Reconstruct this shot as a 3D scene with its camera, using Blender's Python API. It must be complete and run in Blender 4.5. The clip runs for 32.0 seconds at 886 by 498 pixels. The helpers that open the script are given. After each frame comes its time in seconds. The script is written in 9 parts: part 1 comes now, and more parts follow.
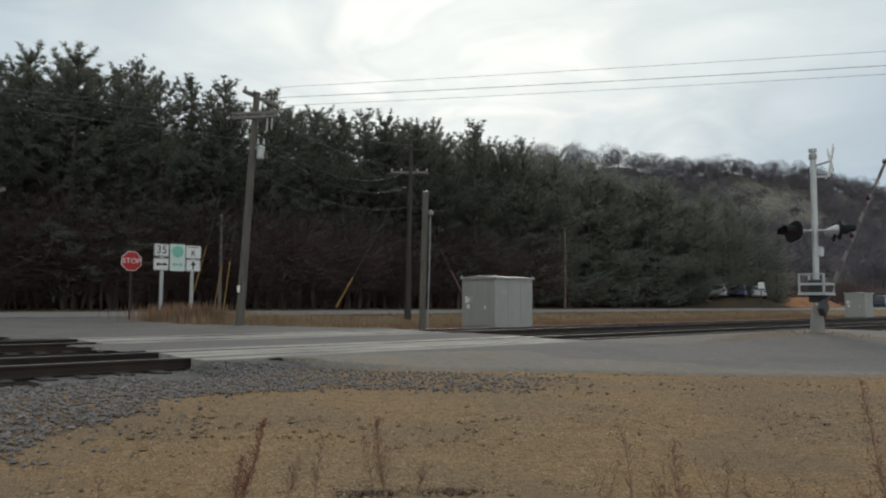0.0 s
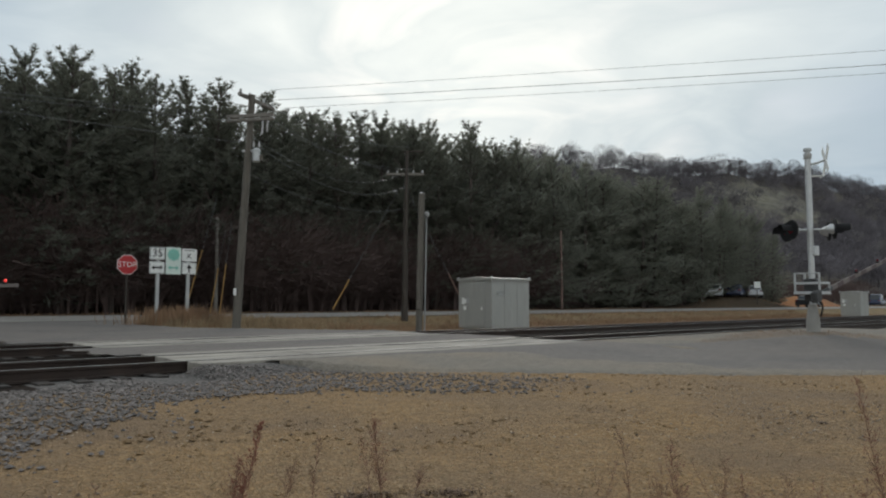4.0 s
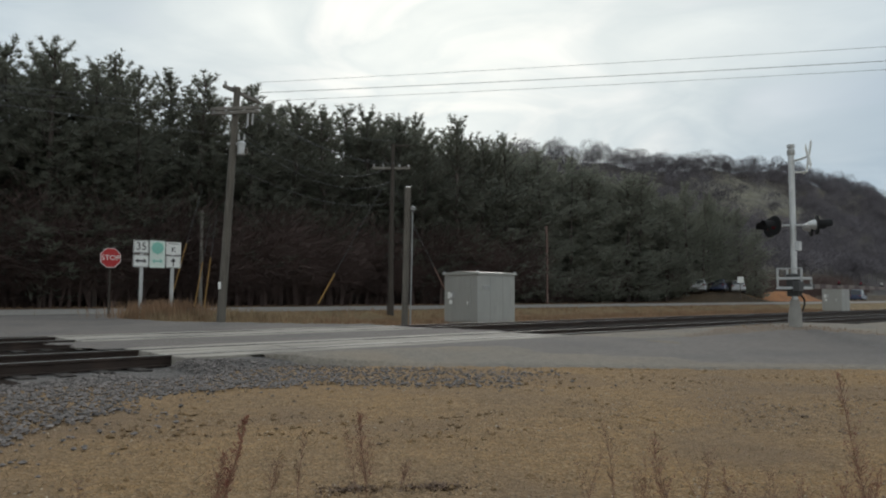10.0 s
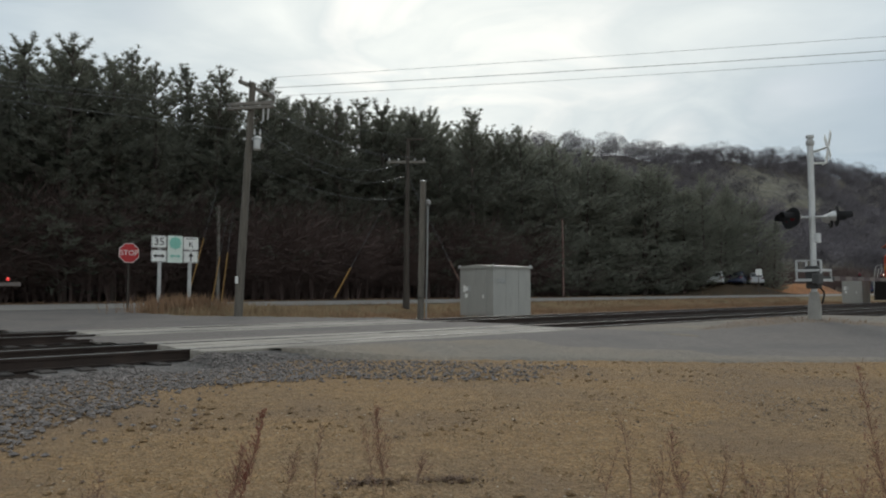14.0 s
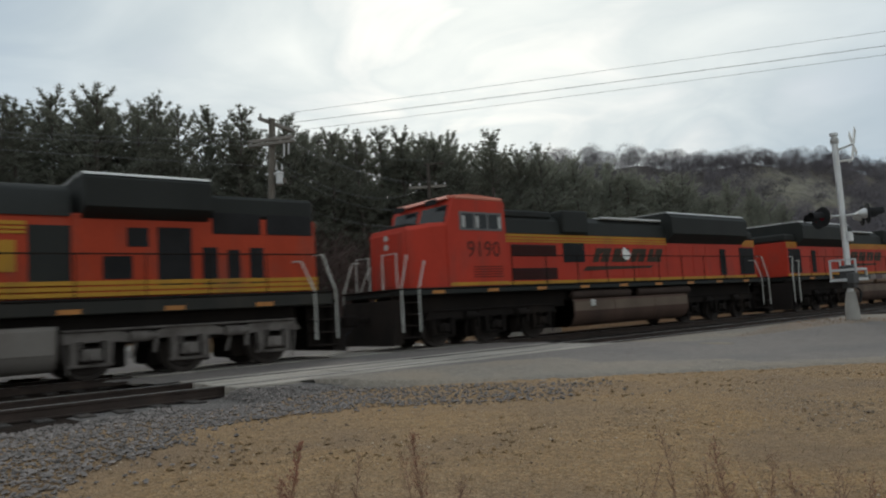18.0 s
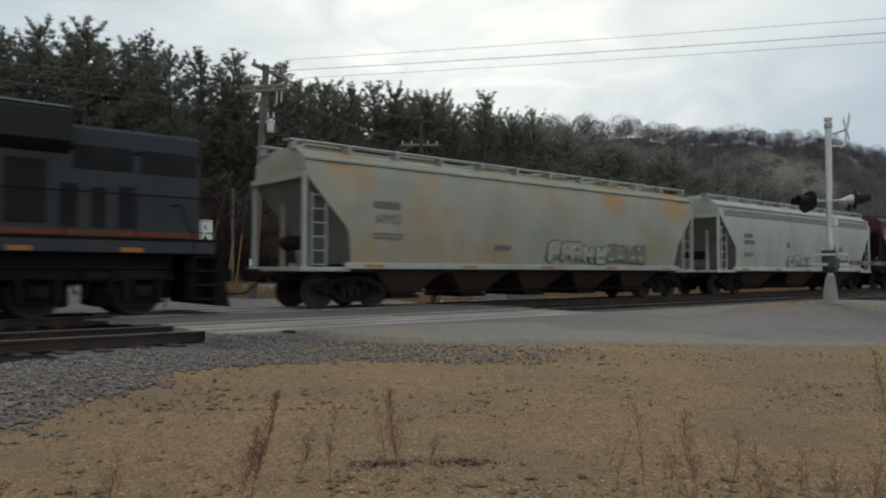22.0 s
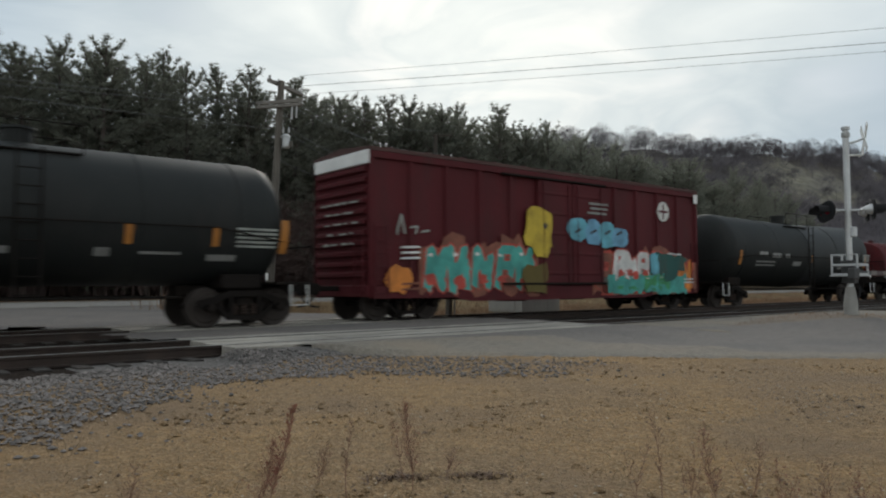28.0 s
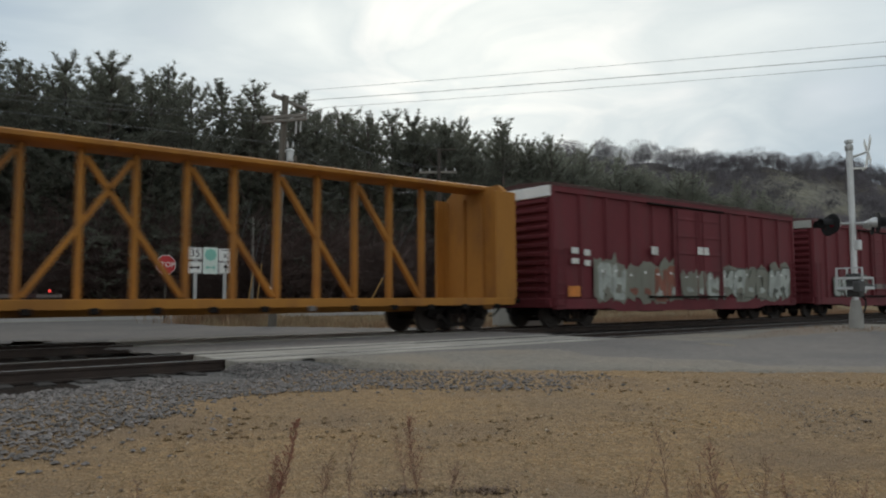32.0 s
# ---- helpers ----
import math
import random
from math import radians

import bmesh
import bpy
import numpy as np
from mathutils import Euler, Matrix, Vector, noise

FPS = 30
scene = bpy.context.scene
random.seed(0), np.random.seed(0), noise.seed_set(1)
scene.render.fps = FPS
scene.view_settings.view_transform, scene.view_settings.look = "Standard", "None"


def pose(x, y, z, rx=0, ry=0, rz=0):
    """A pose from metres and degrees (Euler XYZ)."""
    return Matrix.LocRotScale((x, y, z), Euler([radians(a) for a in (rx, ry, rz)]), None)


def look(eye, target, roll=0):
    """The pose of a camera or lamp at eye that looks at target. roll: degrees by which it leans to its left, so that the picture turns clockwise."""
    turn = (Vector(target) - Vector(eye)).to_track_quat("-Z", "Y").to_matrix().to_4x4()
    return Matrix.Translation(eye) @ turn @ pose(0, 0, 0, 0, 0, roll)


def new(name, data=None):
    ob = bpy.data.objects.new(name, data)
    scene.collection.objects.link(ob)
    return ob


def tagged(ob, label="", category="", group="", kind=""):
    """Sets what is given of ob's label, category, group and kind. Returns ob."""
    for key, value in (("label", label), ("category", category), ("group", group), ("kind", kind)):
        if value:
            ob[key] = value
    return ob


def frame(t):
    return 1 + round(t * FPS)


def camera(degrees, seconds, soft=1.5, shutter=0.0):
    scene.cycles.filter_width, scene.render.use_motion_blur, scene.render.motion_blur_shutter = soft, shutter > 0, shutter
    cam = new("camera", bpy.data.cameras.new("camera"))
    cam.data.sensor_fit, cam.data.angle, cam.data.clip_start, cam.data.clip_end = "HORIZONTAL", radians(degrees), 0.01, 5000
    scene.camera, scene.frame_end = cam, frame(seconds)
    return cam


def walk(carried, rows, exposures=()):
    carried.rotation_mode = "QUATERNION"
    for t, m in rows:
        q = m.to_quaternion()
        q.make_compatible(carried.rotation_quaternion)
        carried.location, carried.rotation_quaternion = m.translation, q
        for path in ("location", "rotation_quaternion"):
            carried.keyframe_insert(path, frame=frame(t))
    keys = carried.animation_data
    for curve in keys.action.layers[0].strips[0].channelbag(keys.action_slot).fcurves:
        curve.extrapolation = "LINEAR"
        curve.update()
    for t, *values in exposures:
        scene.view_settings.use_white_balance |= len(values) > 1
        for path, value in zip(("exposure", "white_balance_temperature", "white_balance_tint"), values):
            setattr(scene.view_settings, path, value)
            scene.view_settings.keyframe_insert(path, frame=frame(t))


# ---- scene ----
# ---------------- camera and its walk ----------------
# plan axes: u runs along the railway, n away from the eye across it; rail tops lie at z = 0
AZ = radians(49.089)
UX, UY = math.sin(AZ), math.cos(AZ)
RZ = 90 - 49.089
EYE = 0.975


def W(u, n, z=0.0):
    return Vector((u * UX - n * UY, u * UY + n * UX, z))


cam = camera(62.5, 32.0, 2.1, 0.22)
TURNS = [
    (0.0, -0.14, 3.95, -0.43), (0.5, -0.18, 4.10, -0.42), (1.0, -0.05, 4.14, -0.74), (1.5, -0.06, 4.44, -1.06), (2.0, -0.49, 4.22, -1.01),
    (2.5, -0.96, 4.01, -0.60), (3.0, -1.27, 4.19, -0.73), (3.5, -0.92, 3.95, -0.64), (4.0, -0.40, 4.07, -0.05), (4.5, 0.13, 4.12, 0.17),
    (6.5, 0.38, 3.86, 0.04), (7.0, 0.11, 4.04, 0.09), (7.5, 0.10, 3.93, -0.14), (8.0, -0.30, 3.97, -0.13), (8.5, -0.49, 3.98, -0.20),
    (9.0, -1.14, 3.74, 0.18), (9.5, -1.42, 3.68, 0.04), (10.0, -1.51, 3.62, -0.17), (10.5, -1.44, 3.57, -0.36), (11.0, -1.41, 3.50, -0.46),
    (11.5, -1.17, 3.31, 0.02), (12.0, -0.44, 3.35, 0.12), (12.5, 0.01, 3.08, 0.27), (13.0, -0.21, 2.84, 0.01), (13.5, -0.30, 2.75, 0.05),
    (14.0, -0.28, 3.12, 0.04), (14.5, -0.25, 3.14, 0.25), (16.5, 0.53, 2.12, 0.99), (17.0, 2.66, 2.78, 2.38), (17.5, 3.33, 3.51, 2.54),
    (18.0, 1.98, 4.98, 3.42), (18.5, 3.08, 5.83, 2.12), (19.0, 1.84, 5.60, 1.62), (19.5, 1.48, 5.76, 1.59), (20.0, 1.29, 5.65, 1.73),
    (20.5, 2.58, 5.21, 0.77), (21.0, 3.99, 4.02, -0.04), (21.5, 2.70, 2.49, 0.08), (22.0, 0.74, 1.80, -0.13), (22.5, 0.87, 2.38, -1.95),
    (23.0, 0.83, 3.25, -1.17), (23.5, 0.90, 3.68, -0.37), (24.0, 1.13, 3.52, -0.46), (24.5, 0.77, 3.39, -0.22), (25.0, 0.89, 3.84, 0.54),
    (25.5, 1.27, 4.14, 0.63), (27.5, 2.72, 3.34, 0.17), (28.0, 1.93, 2.82, 0.23), (28.5, 2.03, 3.15, 0.28), (29.0, 2.20, 4.03, 0.82),
    (29.5, 2.19, 4.27, 0.59), (30.0, 2.42, 4.55, 0.25), (30.5, 2.36, 4.66, 0.27), (31.0, 2.78, 4.44, 0.22), (31.5, 2.59, 4.44, 0.23),
    (32.0, 2.22, 3.90, 0.29)]
walk(cam, [(t, pose(0, 0, EYE, 90 + p, r, y)) for t, y, p, r in TURNS])

# ---------------- sky and sun ----------------
SUN_AZ, SUN_EL = radians(2), radians(29)
scene.view_settings.exposure = 0.0
world = bpy.data.worlds.new("overcast_sky")
scene.world = world
world.use_nodes = True


def sky():
    nt = world.node_tree
    nt.nodes.clear()
    N, L = nt.nodes.new, nt.links.new
    out, bg = N("ShaderNodeOutputWorld"), N("ShaderNodeBackground")
    tc = N("ShaderNodeTexCoord")
    nish = N("ShaderNodeTexSky")
    nish.sky_type, nish.sun_disc = "NISHITA", False
    nish.sun_elevation, nish.sun_rotation = SUN_EL, SUN_AZ
    nish.air_density, nish.dust_density = 1.0, 2.0
    dim = N("ShaderNodeVectorMath")
    dim.operation = "SCALE"
    dim.inputs["Scale"].default_value = 0.11
    L(nish.outputs[0], dim.inputs[0])
    # layered cloud, stretched towards the horizon
    sep, flat = N("ShaderNodeSeparateXYZ"), N("ShaderNodeCombineXYZ")
    L(tc.outputs["Generated"], sep.inputs[0])
    zz = N("ShaderNodeMath")
    zz.operation = "ADD"
    zz.inputs[1].default_value = 0.16
    L(sep.outputs[2], zz.inputs[0])
    for i in (0, 1):
        d = N("ShaderNodeMath")
        d.operation = "DIVIDE"
        L(sep.outputs[i], d.inputs[0])
        L(zz.outputs[0], d.inputs[1])
        L(d.outputs[0], flat.inputs[i])
    n1, n2 = N("ShaderNodeTexNoise"), N("ShaderNodeTexNoise")
    for nn, s, det, dist in ((n1, 0.62, 6, 0.6), (n2, 1.7, 8, 0.9)):
        nn.inputs["Scale"].default_value, nn.inputs["Detail"].default_value, nn.inputs["Distortion"].default_value = s, det, dist
        nn.inputs["Roughness"].default_value = 0.5
        L(flat.outputs[0], nn.inputs["Vector"])
    mixn = N("ShaderNodeMix")
    mixn.inputs[0].default_value = 0.42
    L(n1.outputs[0], mixn.inputs[2])
    L(n2.outputs[0], mixn.inputs[3])
    # cloud brightness: grey bodies to bright thin parts
    body = N("ShaderNodeValToRGB")
    body.color_ramp.elements[0].position, body.color_ramp.elements[0].color = 0.36, (0.494, 0.573, 0.63, 1)
    body.color_ramp.elements[1].position, body.color_ramp.elements[1].color = 0.66, (0.908, 0.943, 0.935, 1)
    L(mixn.outputs[0], body.inputs[0])
    # glow of the hidden sun through the cloud
    sd = Vector((math.sin(SUN_AZ) * math.cos(SUN_EL), math.cos(SUN_AZ) * math.cos(SUN_EL), math.sin(SUN_EL)))
    dot = N("ShaderNodeVectorMath")
    dot.operation = "DOT_PRODUCT"
    dot.inputs[1].default_value = sd
    L(tc.outputs["Generated"], dot.inputs[0])
    # thin cloud round the hidden sun, bluer and dimmer to its sides, paler again towards the far side of the sky
    half = N("ShaderNodeMath")
    half.operation = "MULTIPLY_ADD"
    half.inputs[1].default_value, half.inputs[2].default_value = 0.5, 0.5
    L(dot.outputs["Value"], half.inputs[0])
    glow = N("ShaderNodeValToRGB")
    ramp = glow.color_ramp
    ramp.elements[0].position, ramp.elements[0].color = 0.0, (1.02, 1.01, 0.99, 1)
    ramp.elements[1].position, ramp.elements[1].color = 1.0, (1.28, 1.24, 1.16, 1)
    for p, c in ((0.72, (0.86, 0.88, 0.9)), (0.905, (0.72, 0.79, 0.86)), (0.955, (0.95, 0.97, 0.97))):
        ramp.elements.new(p).color = (*c, 1)
    L(half.outputs[0], glow.inputs[0])
    lit = N("ShaderNodeVectorMath")
    lit.operation = "MULTIPLY"
    L(body.outputs[0], lit.inputs[0])
    L(glow.outputs[0], lit.inputs[1])
    cover = N("ShaderNodeMapRange")
    cover.inputs[1].default_value, cover.inputs[2].default_value = 0.25, 0.5
    cover.inputs[3].default_value, cover.inputs[4].default_value = 0.75, 1.0
    L(n2.outputs[0], cover.inputs[0])
    mix = N("ShaderNodeMix")
    mix.data_type = "RGBA"
    L(cover.outputs[0], mix.inputs[0])
    L(dim.outputs[0], mix.inputs[6])
    L(lit.outputs[0], mix.inputs[7])
    L(mix.outputs[2], bg.inputs[0])
    bg.inputs[1].default_value = 1.0
    L(bg.outputs[0], out.inputs[0])


sky()
sun = new("sun", bpy.data.lights.new("sun", "SUN"))
sun.data.energy, sun.data.angle, sun.data.color = 0.8, radians(18), (1.0, 0.95, 0.88)
sun.matrix_world = look((0, 0, 60), Vector((0, 0, 60)) - Vector((math.sin(SUN_AZ) * math.cos(SUN_EL), math.cos(SUN_AZ) * math.cos(SUN_EL), math.sin(SUN_EL))))


# ---------------- materials ----------------
def mat(name, base, rough=0.7, metal=0.0, vary=0.25, scale=1.2, grain=0.15, gscale=45.0, bump=0.15, dirt=None, damt=0.5, dscale=1.6,
        stretch=(1, 1, 1), emit=0.0, each=0.0, spec=0.5, alpha=1.0):
    """A surface with slow and fine variation, optional dirt in blotches or streaks, and a little relief."""
    m = bpy.data.materials.new(name)
    m.use_nodes = True
    nt = m.node_tree
    N, L = nt.nodes.new, nt.links.new
    b = nt.nodes["Principled BSDF"]
    b.inputs["Roughness"].default_value, b.inputs["Metallic"].default_value = rough, metal
    b.inputs["Specular IOR Level"].default_value = spec
    tc, mp = N("ShaderNodeTexCoord"), N("ShaderNodeMapping")
    L(tc.outputs["Object"], mp.inputs[0])
    mp.inputs["Scale"].default_value = stretch
    slow, fine = N("ShaderNodeTexNoise"), N("ShaderNodeTexNoise")
    for nn, s, d in ((slow, scale, 4), (fine, gscale, 3)):
        nn.inputs["Scale"].default_value, nn.inputs["Detail"].default_value = s, d
        L(mp.outputs[0], nn.inputs["Vector"])
    value = None
    for nn, amount in ((slow, vary), (fine, grain)):
        mr = N("ShaderNodeMapRange")
        mr.inputs[1].default_value, mr.inputs[2].default_value = 0.25, 0.75
        mr.inputs[3].default_value, mr.inputs[4].default_value = 1 - amount, 1 + amount
        L(nn.outputs[0], mr.inputs[0])
        if value is None:
            value = mr.outputs[0]
        else:
            mu = N("ShaderNodeMath")
            mu.operation = "MULTIPLY"
            L(value, mu.inputs[0])
            L(mr.outputs[0], mu.inputs[1])
            value = mu.outputs[0]
    if each:
        oi, mr, mu = N("ShaderNodeObjectInfo"), N("ShaderNodeMapRange"), N("ShaderNodeMath")
        mr.inputs[3].default_value, mr.inputs[4].default_value = 1 - each, 1 + each
        L(oi.outputs["Random"], mr.inputs[0])
        mu.operation = "MULTIPLY"
        L(value, mu.inputs[0])
        L(mr.outputs[0], mu.inputs[1])
        value = mu.outputs[0]
    sc = N("ShaderNodeVectorMath")
    sc.operation = "SCALE"
    sc.inputs[0].default_value = base
    L(value, sc.inputs["Scale"])
    colour = sc.outputs[0]
    if dirt:
        dn, rp, mx = N("ShaderNodeTexNoise"), N("ShaderNodeMapRange"), N("ShaderNodeMix")
        dn.inputs["Scale"].default_value, dn.inputs["Detail"].default_value, dn.inputs["Roughness"].default_value = dscale, 7, 0.62
        L(mp.outputs[0], dn.inputs["Vector"])
        rp.inputs[1].default_value, rp.inputs[2].default_value = 0.62 - 0.22 * damt, 0.86 - 0.16 * damt
        rp.inputs[3].default_value, rp.inputs[4].default_value = 0.0, min(1.0, 0.35 + 0.7 * damt)
        L(dn.outputs[0], rp.inputs[0])
        mx.data_type = "RGBA"
        L(rp.outputs[0], mx.inputs[0])
        L(colour, mx.inputs[6])
        mx.inputs[7].default_value = (*dirt, 1)
        colour = mx.outputs[2]
    L(colour, b.inputs["Base Color"])
    if emit:
        L(colour, b.inputs["Emission Color"])
        b.inputs["Emission Strength"].default_value = emit
    if bump:
        bp = N("ShaderNodeBump")
        bp.inputs["Strength"].default_value, bp.inputs["Distance"].default_value = bump, 0.02
        L(fine.outputs[0], bp.inputs["Height"])
        L(bp.outputs[0], b.inputs["Normal"])
    return m


def ground_mat(name, a, b, stone, sscale, bump, rough=0.95, patch=0.35, stain=None, spec=0.25):
    """Loose ground: two earth tones in patches, pebbles as fine cells, an optional stain."""
    m = bpy.data.materials.new(name)
    m.use_nodes = True
    nt = m.node_tree
    N, L = nt.nodes.new, nt.links.new
    bs = nt.nodes["Principled BSDF"]
    bs.inputs["Roughness"].default_value, bs.inputs["Specular IOR Level"].default_value = rough, spec
    geo = N("ShaderNodeNewGeometry")
    n1, n2, vo, n3 = N("ShaderNodeTexNoise"), N("ShaderNodeTexNoise"), N("ShaderNodeTexVoronoi"), N("ShaderNodeTexNoise")
    for nn, s, d in ((n1, patch, 8), (n2, 7.0, 6), (n3, 24.0, 4)):
        nn.inputs["Scale"].default_value, nn.inputs["Detail"].default_value, nn.inputs["Roughness"].default_value = s, d, 0.6
        L(geo.outputs["Position"], nn.inputs["Vector"])
    vo.inputs["Scale"].default_value = sscale
    L(geo.outputs["Position"], vo.inputs["Vector"])
    mr = N("ShaderNodeMapRange")
    mr.inputs[1].default_value, mr.inputs[2].default_value = 0.36, 0.64
    L(n1.outputs[0], mr.inputs[0])
    m1 = N("ShaderNodeMix")
    m1.data_type = "RGBA"
    m1.inputs[6].default_value, m1.inputs[7].default_value = (*a, 1), (*b, 1)
    L(mr.outputs[0], m1.inputs[0])
    colour = m1.outputs[2]
    for src, lo, hi in ((n2.outputs[0], 0.78, 1.22), (n3.outputs[0], 0.8, 1.2)):
        r2, sc = N("ShaderNodeMapRange"), N("ShaderNodeVectorMath")
        r2.inputs[1].default_value, r2.inputs[2].default_value = 0.3, 0.7
        r2.inputs[3].default_value, r2.inputs[4].default_value = lo, hi
        L(src, r2.inputs[0])
        sc.operation = "SCALE"
        L(colour, sc.inputs[0])
        L(r2.outputs[0], sc.inputs["Scale"])
        colour = sc.outputs[0]
    bw, r3, m2 = N("ShaderNodeSeparateColor"), N("ShaderNodeMapRange"), N("ShaderNodeMix")
    L(vo.outputs["Color"], bw.inputs[0])
    r3.inputs[1].default_value, r3.inputs[2].default_value, r3.inputs[3].default_value, r3.inputs[4].default_value = 0.45, 1.0, 0.0, 0.75
    L(bw.outputs[0], r3.inputs[0])
    m2.data_type = "RGBA"
    L(r3.outputs[0], m2.inputs[0])
    L(colour, m2.inputs[6])
    m2.inputs[7].default_value = (*stone, 1)
    colour = m2.outputs[2]
    r5, s5 = N("ShaderNodeMapRange"), N("ShaderNodeVectorMath")
    r5.inputs[1].default_value, r5.inputs[2].default_value, r5.inputs[3].default_value, r5.inputs[4].default_value = 0.0, 1.0, 0.78, 1.22
    L(bw.outputs[1], r5.inputs[0])
    s5.operation = "SCALE"
    L(colour, s5.inputs[0])
    L(r5.outputs[0], s5.inputs["Scale"])
    colour = s5.outputs[0]
    if stain:
        n4, r4, m4 = N("ShaderNodeTexNoise"), N("ShaderNodeMapRange"), N("ShaderNodeMix")
        n4.inputs["Scale"].default_value, n4.inputs["Detail"].default_value = 0.55, 5
        L(geo.outputs["Position"], n4.inputs["Vector"])
        r4.inputs[1].default_value, r4.inputs[2].default_value, r4.inputs[4].default_value = 0.5, 0.66, 0.6
        L(n4.outputs[0], r4.inputs[0])
        m4.data_type = "RGBA"
        L(r4.outputs[0], m4.inputs[0])
        L(colour, m4.inputs[6])
        m4.inputs[7].default_value = (*stain, 1)
        colour = m4.outputs[2]
    L(colour, bs.inputs["Base Color"])
    bp = N("ShaderNodeBump")
    bp.inputs["Strength"].default_value, bp.inputs["Distance"].default_value = bump, 0.03
    ad = N("ShaderNodeMath")
    L(vo.outputs["Distance"], ad.inputs[0])
    L(n3.outputs[0], ad.inputs[1])
    L(ad.outputs[0], bp.inputs["Height"])
    L(bp.outputs[0], bs.inputs["Normal"])
    return m


M = {}
M["lot"] = ground_mat("packed_gravel", (0.312, 0.192, 0.086), (0.232, 0.154, 0.087), (0.34, 0.245, 0.147), 48, 0.85, stain=(0.215, 0.15, 0.098))
M["dirt"] = ground_mat("bare_earth", (0.21, 0.16, 0.12), (0.16, 0.132, 0.108), (0.25, 0.205, 0.165), 40, 0.6)
M["verge"] = ground_mat("dead_grass_ground", (0.24, 0.165, 0.085), (0.16, 0.115, 0.065), (0.28, 0.21, 0.11), 30, 0.8)
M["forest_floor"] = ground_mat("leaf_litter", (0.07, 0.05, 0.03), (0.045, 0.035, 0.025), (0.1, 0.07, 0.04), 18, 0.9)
M["ballast"] = ground_mat("ballast_bed", (0.10, 0.092, 0.088), (0.14, 0.13, 0.122), (0.17, 0.158, 0.15), 22, 1.0)
M["asphalt"] = ground_mat("worn_asphalt", (0.134, 0.12, 0.11), (0.156, 0.138, 0.125), (0.18, 0.162, 0.148), 90, 0.25, 0.85, 0.25, stain=(0.108, 0.102, 0.1))
M["apron"] = ground_mat("dusty_asphalt", (0.21, 0.18, 0.145), (0.17, 0.155, 0.135), (0.24, 0.21, 0.17), 60, 0.35, 0.9, 0.5, stain=(0.24, 0.195, 0.145))
M["highway"] = ground_mat("pale_asphalt", (0.27, 0.25, 0.225), (0.23, 0.213, 0.195), (0.29, 0.27, 0.245), 90, 0.2, 0.85, 0.2)
M["hill"] = ground_mat("bluff_slope", (0.08, 0.071, 0.071), (0.15, 0.132, 0.1), (0.085, 0.075, 0.072), 0.25, 0.6, 1.0, 0.012, stain=(0.09, 0.08, 0.08))
M["stone"] = mat("ballast_stone", (0.165, 0.145, 0.134), 0.9, vary=0.75, scale=9, grain=0.3, gscale=70, bump=0.3)
M["pebble"] = mat("lot_stone", (0.155, 0.11, 0.078), 0.95, vary=0.5, scale=6, grain=0.3, bump=0.3)
M["lot_grey"] = mat("dusty_grey_lot_gravel", (0.2, 0.17, 0.145), 0.95, vary=0.5, scale=6, grain=0.3, bump=0.3)
M["pebble_pale"] = mat("pale_lot_stone", (0.42, 0.35, 0.26), 0.95, vary=0.4, scale=6, grain=0.3, bump=0.3)
M["rail"] = mat("rusty_rail_steel", (0.042, 0.028, 0.022), 0.8, 0.2, vary=0.35, scale=3, dirt=(0.03, 0.025, 0.022), damt=0.5)
M["railhead"] = mat("worn_rail_head", (0.34, 0.33, 0.315), 0.4, 0.85, vary=0.2, scale=5)
M["tie"] = mat("creosoted_tie", (0.028, 0.022, 0.018), 0.9, vary=0.4, scale=4, each=0.3, bump=0.4, stretch=(1, 6, 1))
M["concrete"] = mat("crossing_concrete", (0.325, 0.298, 0.257), 0.9, vary=0.35, scale=1.2, grain=0.2, dirt=(0.13, 0.115, 0.1), damt=0.75, dscale=0.8, stretch=(0.5, 2, 1))
M["conc_dark"] = mat("weathered_concrete", (0.3, 0.29, 0.27), 0.9, vary=0.25, dirt=(0.16, 0.15, 0.13), damt=0.5)
M["galv"] = mat("galvanised_steel", (0.5, 0.51, 0.51), 0.5, 0.55, vary=0.15, scale=2.5, grain=0.08, dirt=(0.33, 0.33, 0.32), damt=0.4)
M["conduit"] = mat("dull_grey_conduit", (0.3, 0.3, 0.295), 0.6, 0.4, vary=0.15, scale=3)
M["alu"] = mat("dull_aluminium", (0.56, 0.57, 0.57), 0.45, 0.6, vary=0.12, scale=3)
M["pole_wood"] = mat("weathered_pole_wood", (0.132, 0.118, 0.1), 0.92, vary=0.3, scale=2.0, grain=0.3, gscale=60, bump=0.5, stretch=(6, 6, 0.5))
M["pole_dark"] = mat("creosoted_pole_wood", (0.06, 0.05, 0.042), 0.92, vary=0.3, scale=2.0, bump=0.5, stretch=(6, 6, 0.5))
M["crossarm"] = mat("grey_crossarm_wood", (0.2, 0.185, 0.165), 0.9, vary=0.2, scale=3, bump=0.3)
M["wire"] = mat("cable", (0.09, 0.09, 0.095), 0.6, vary=0.1)
M["wire_pale"] = mat("bare_aluminium_cable", (0.13, 0.134, 0.138), 0.5, 0.3, vary=0.1)
M["porcelain"] = mat("grey_porcelain", (0.5, 0.5, 0.5), 0.3, vary=0.1)
M["yellow"] = mat("yellow_guy_guard", (0.36, 0.21, 0.07), 0.7, vary=0.25)
M["post_red"] = mat("red_brown_marker_post", (0.2, 0.125, 0.105), 0.8, vary=0.2)
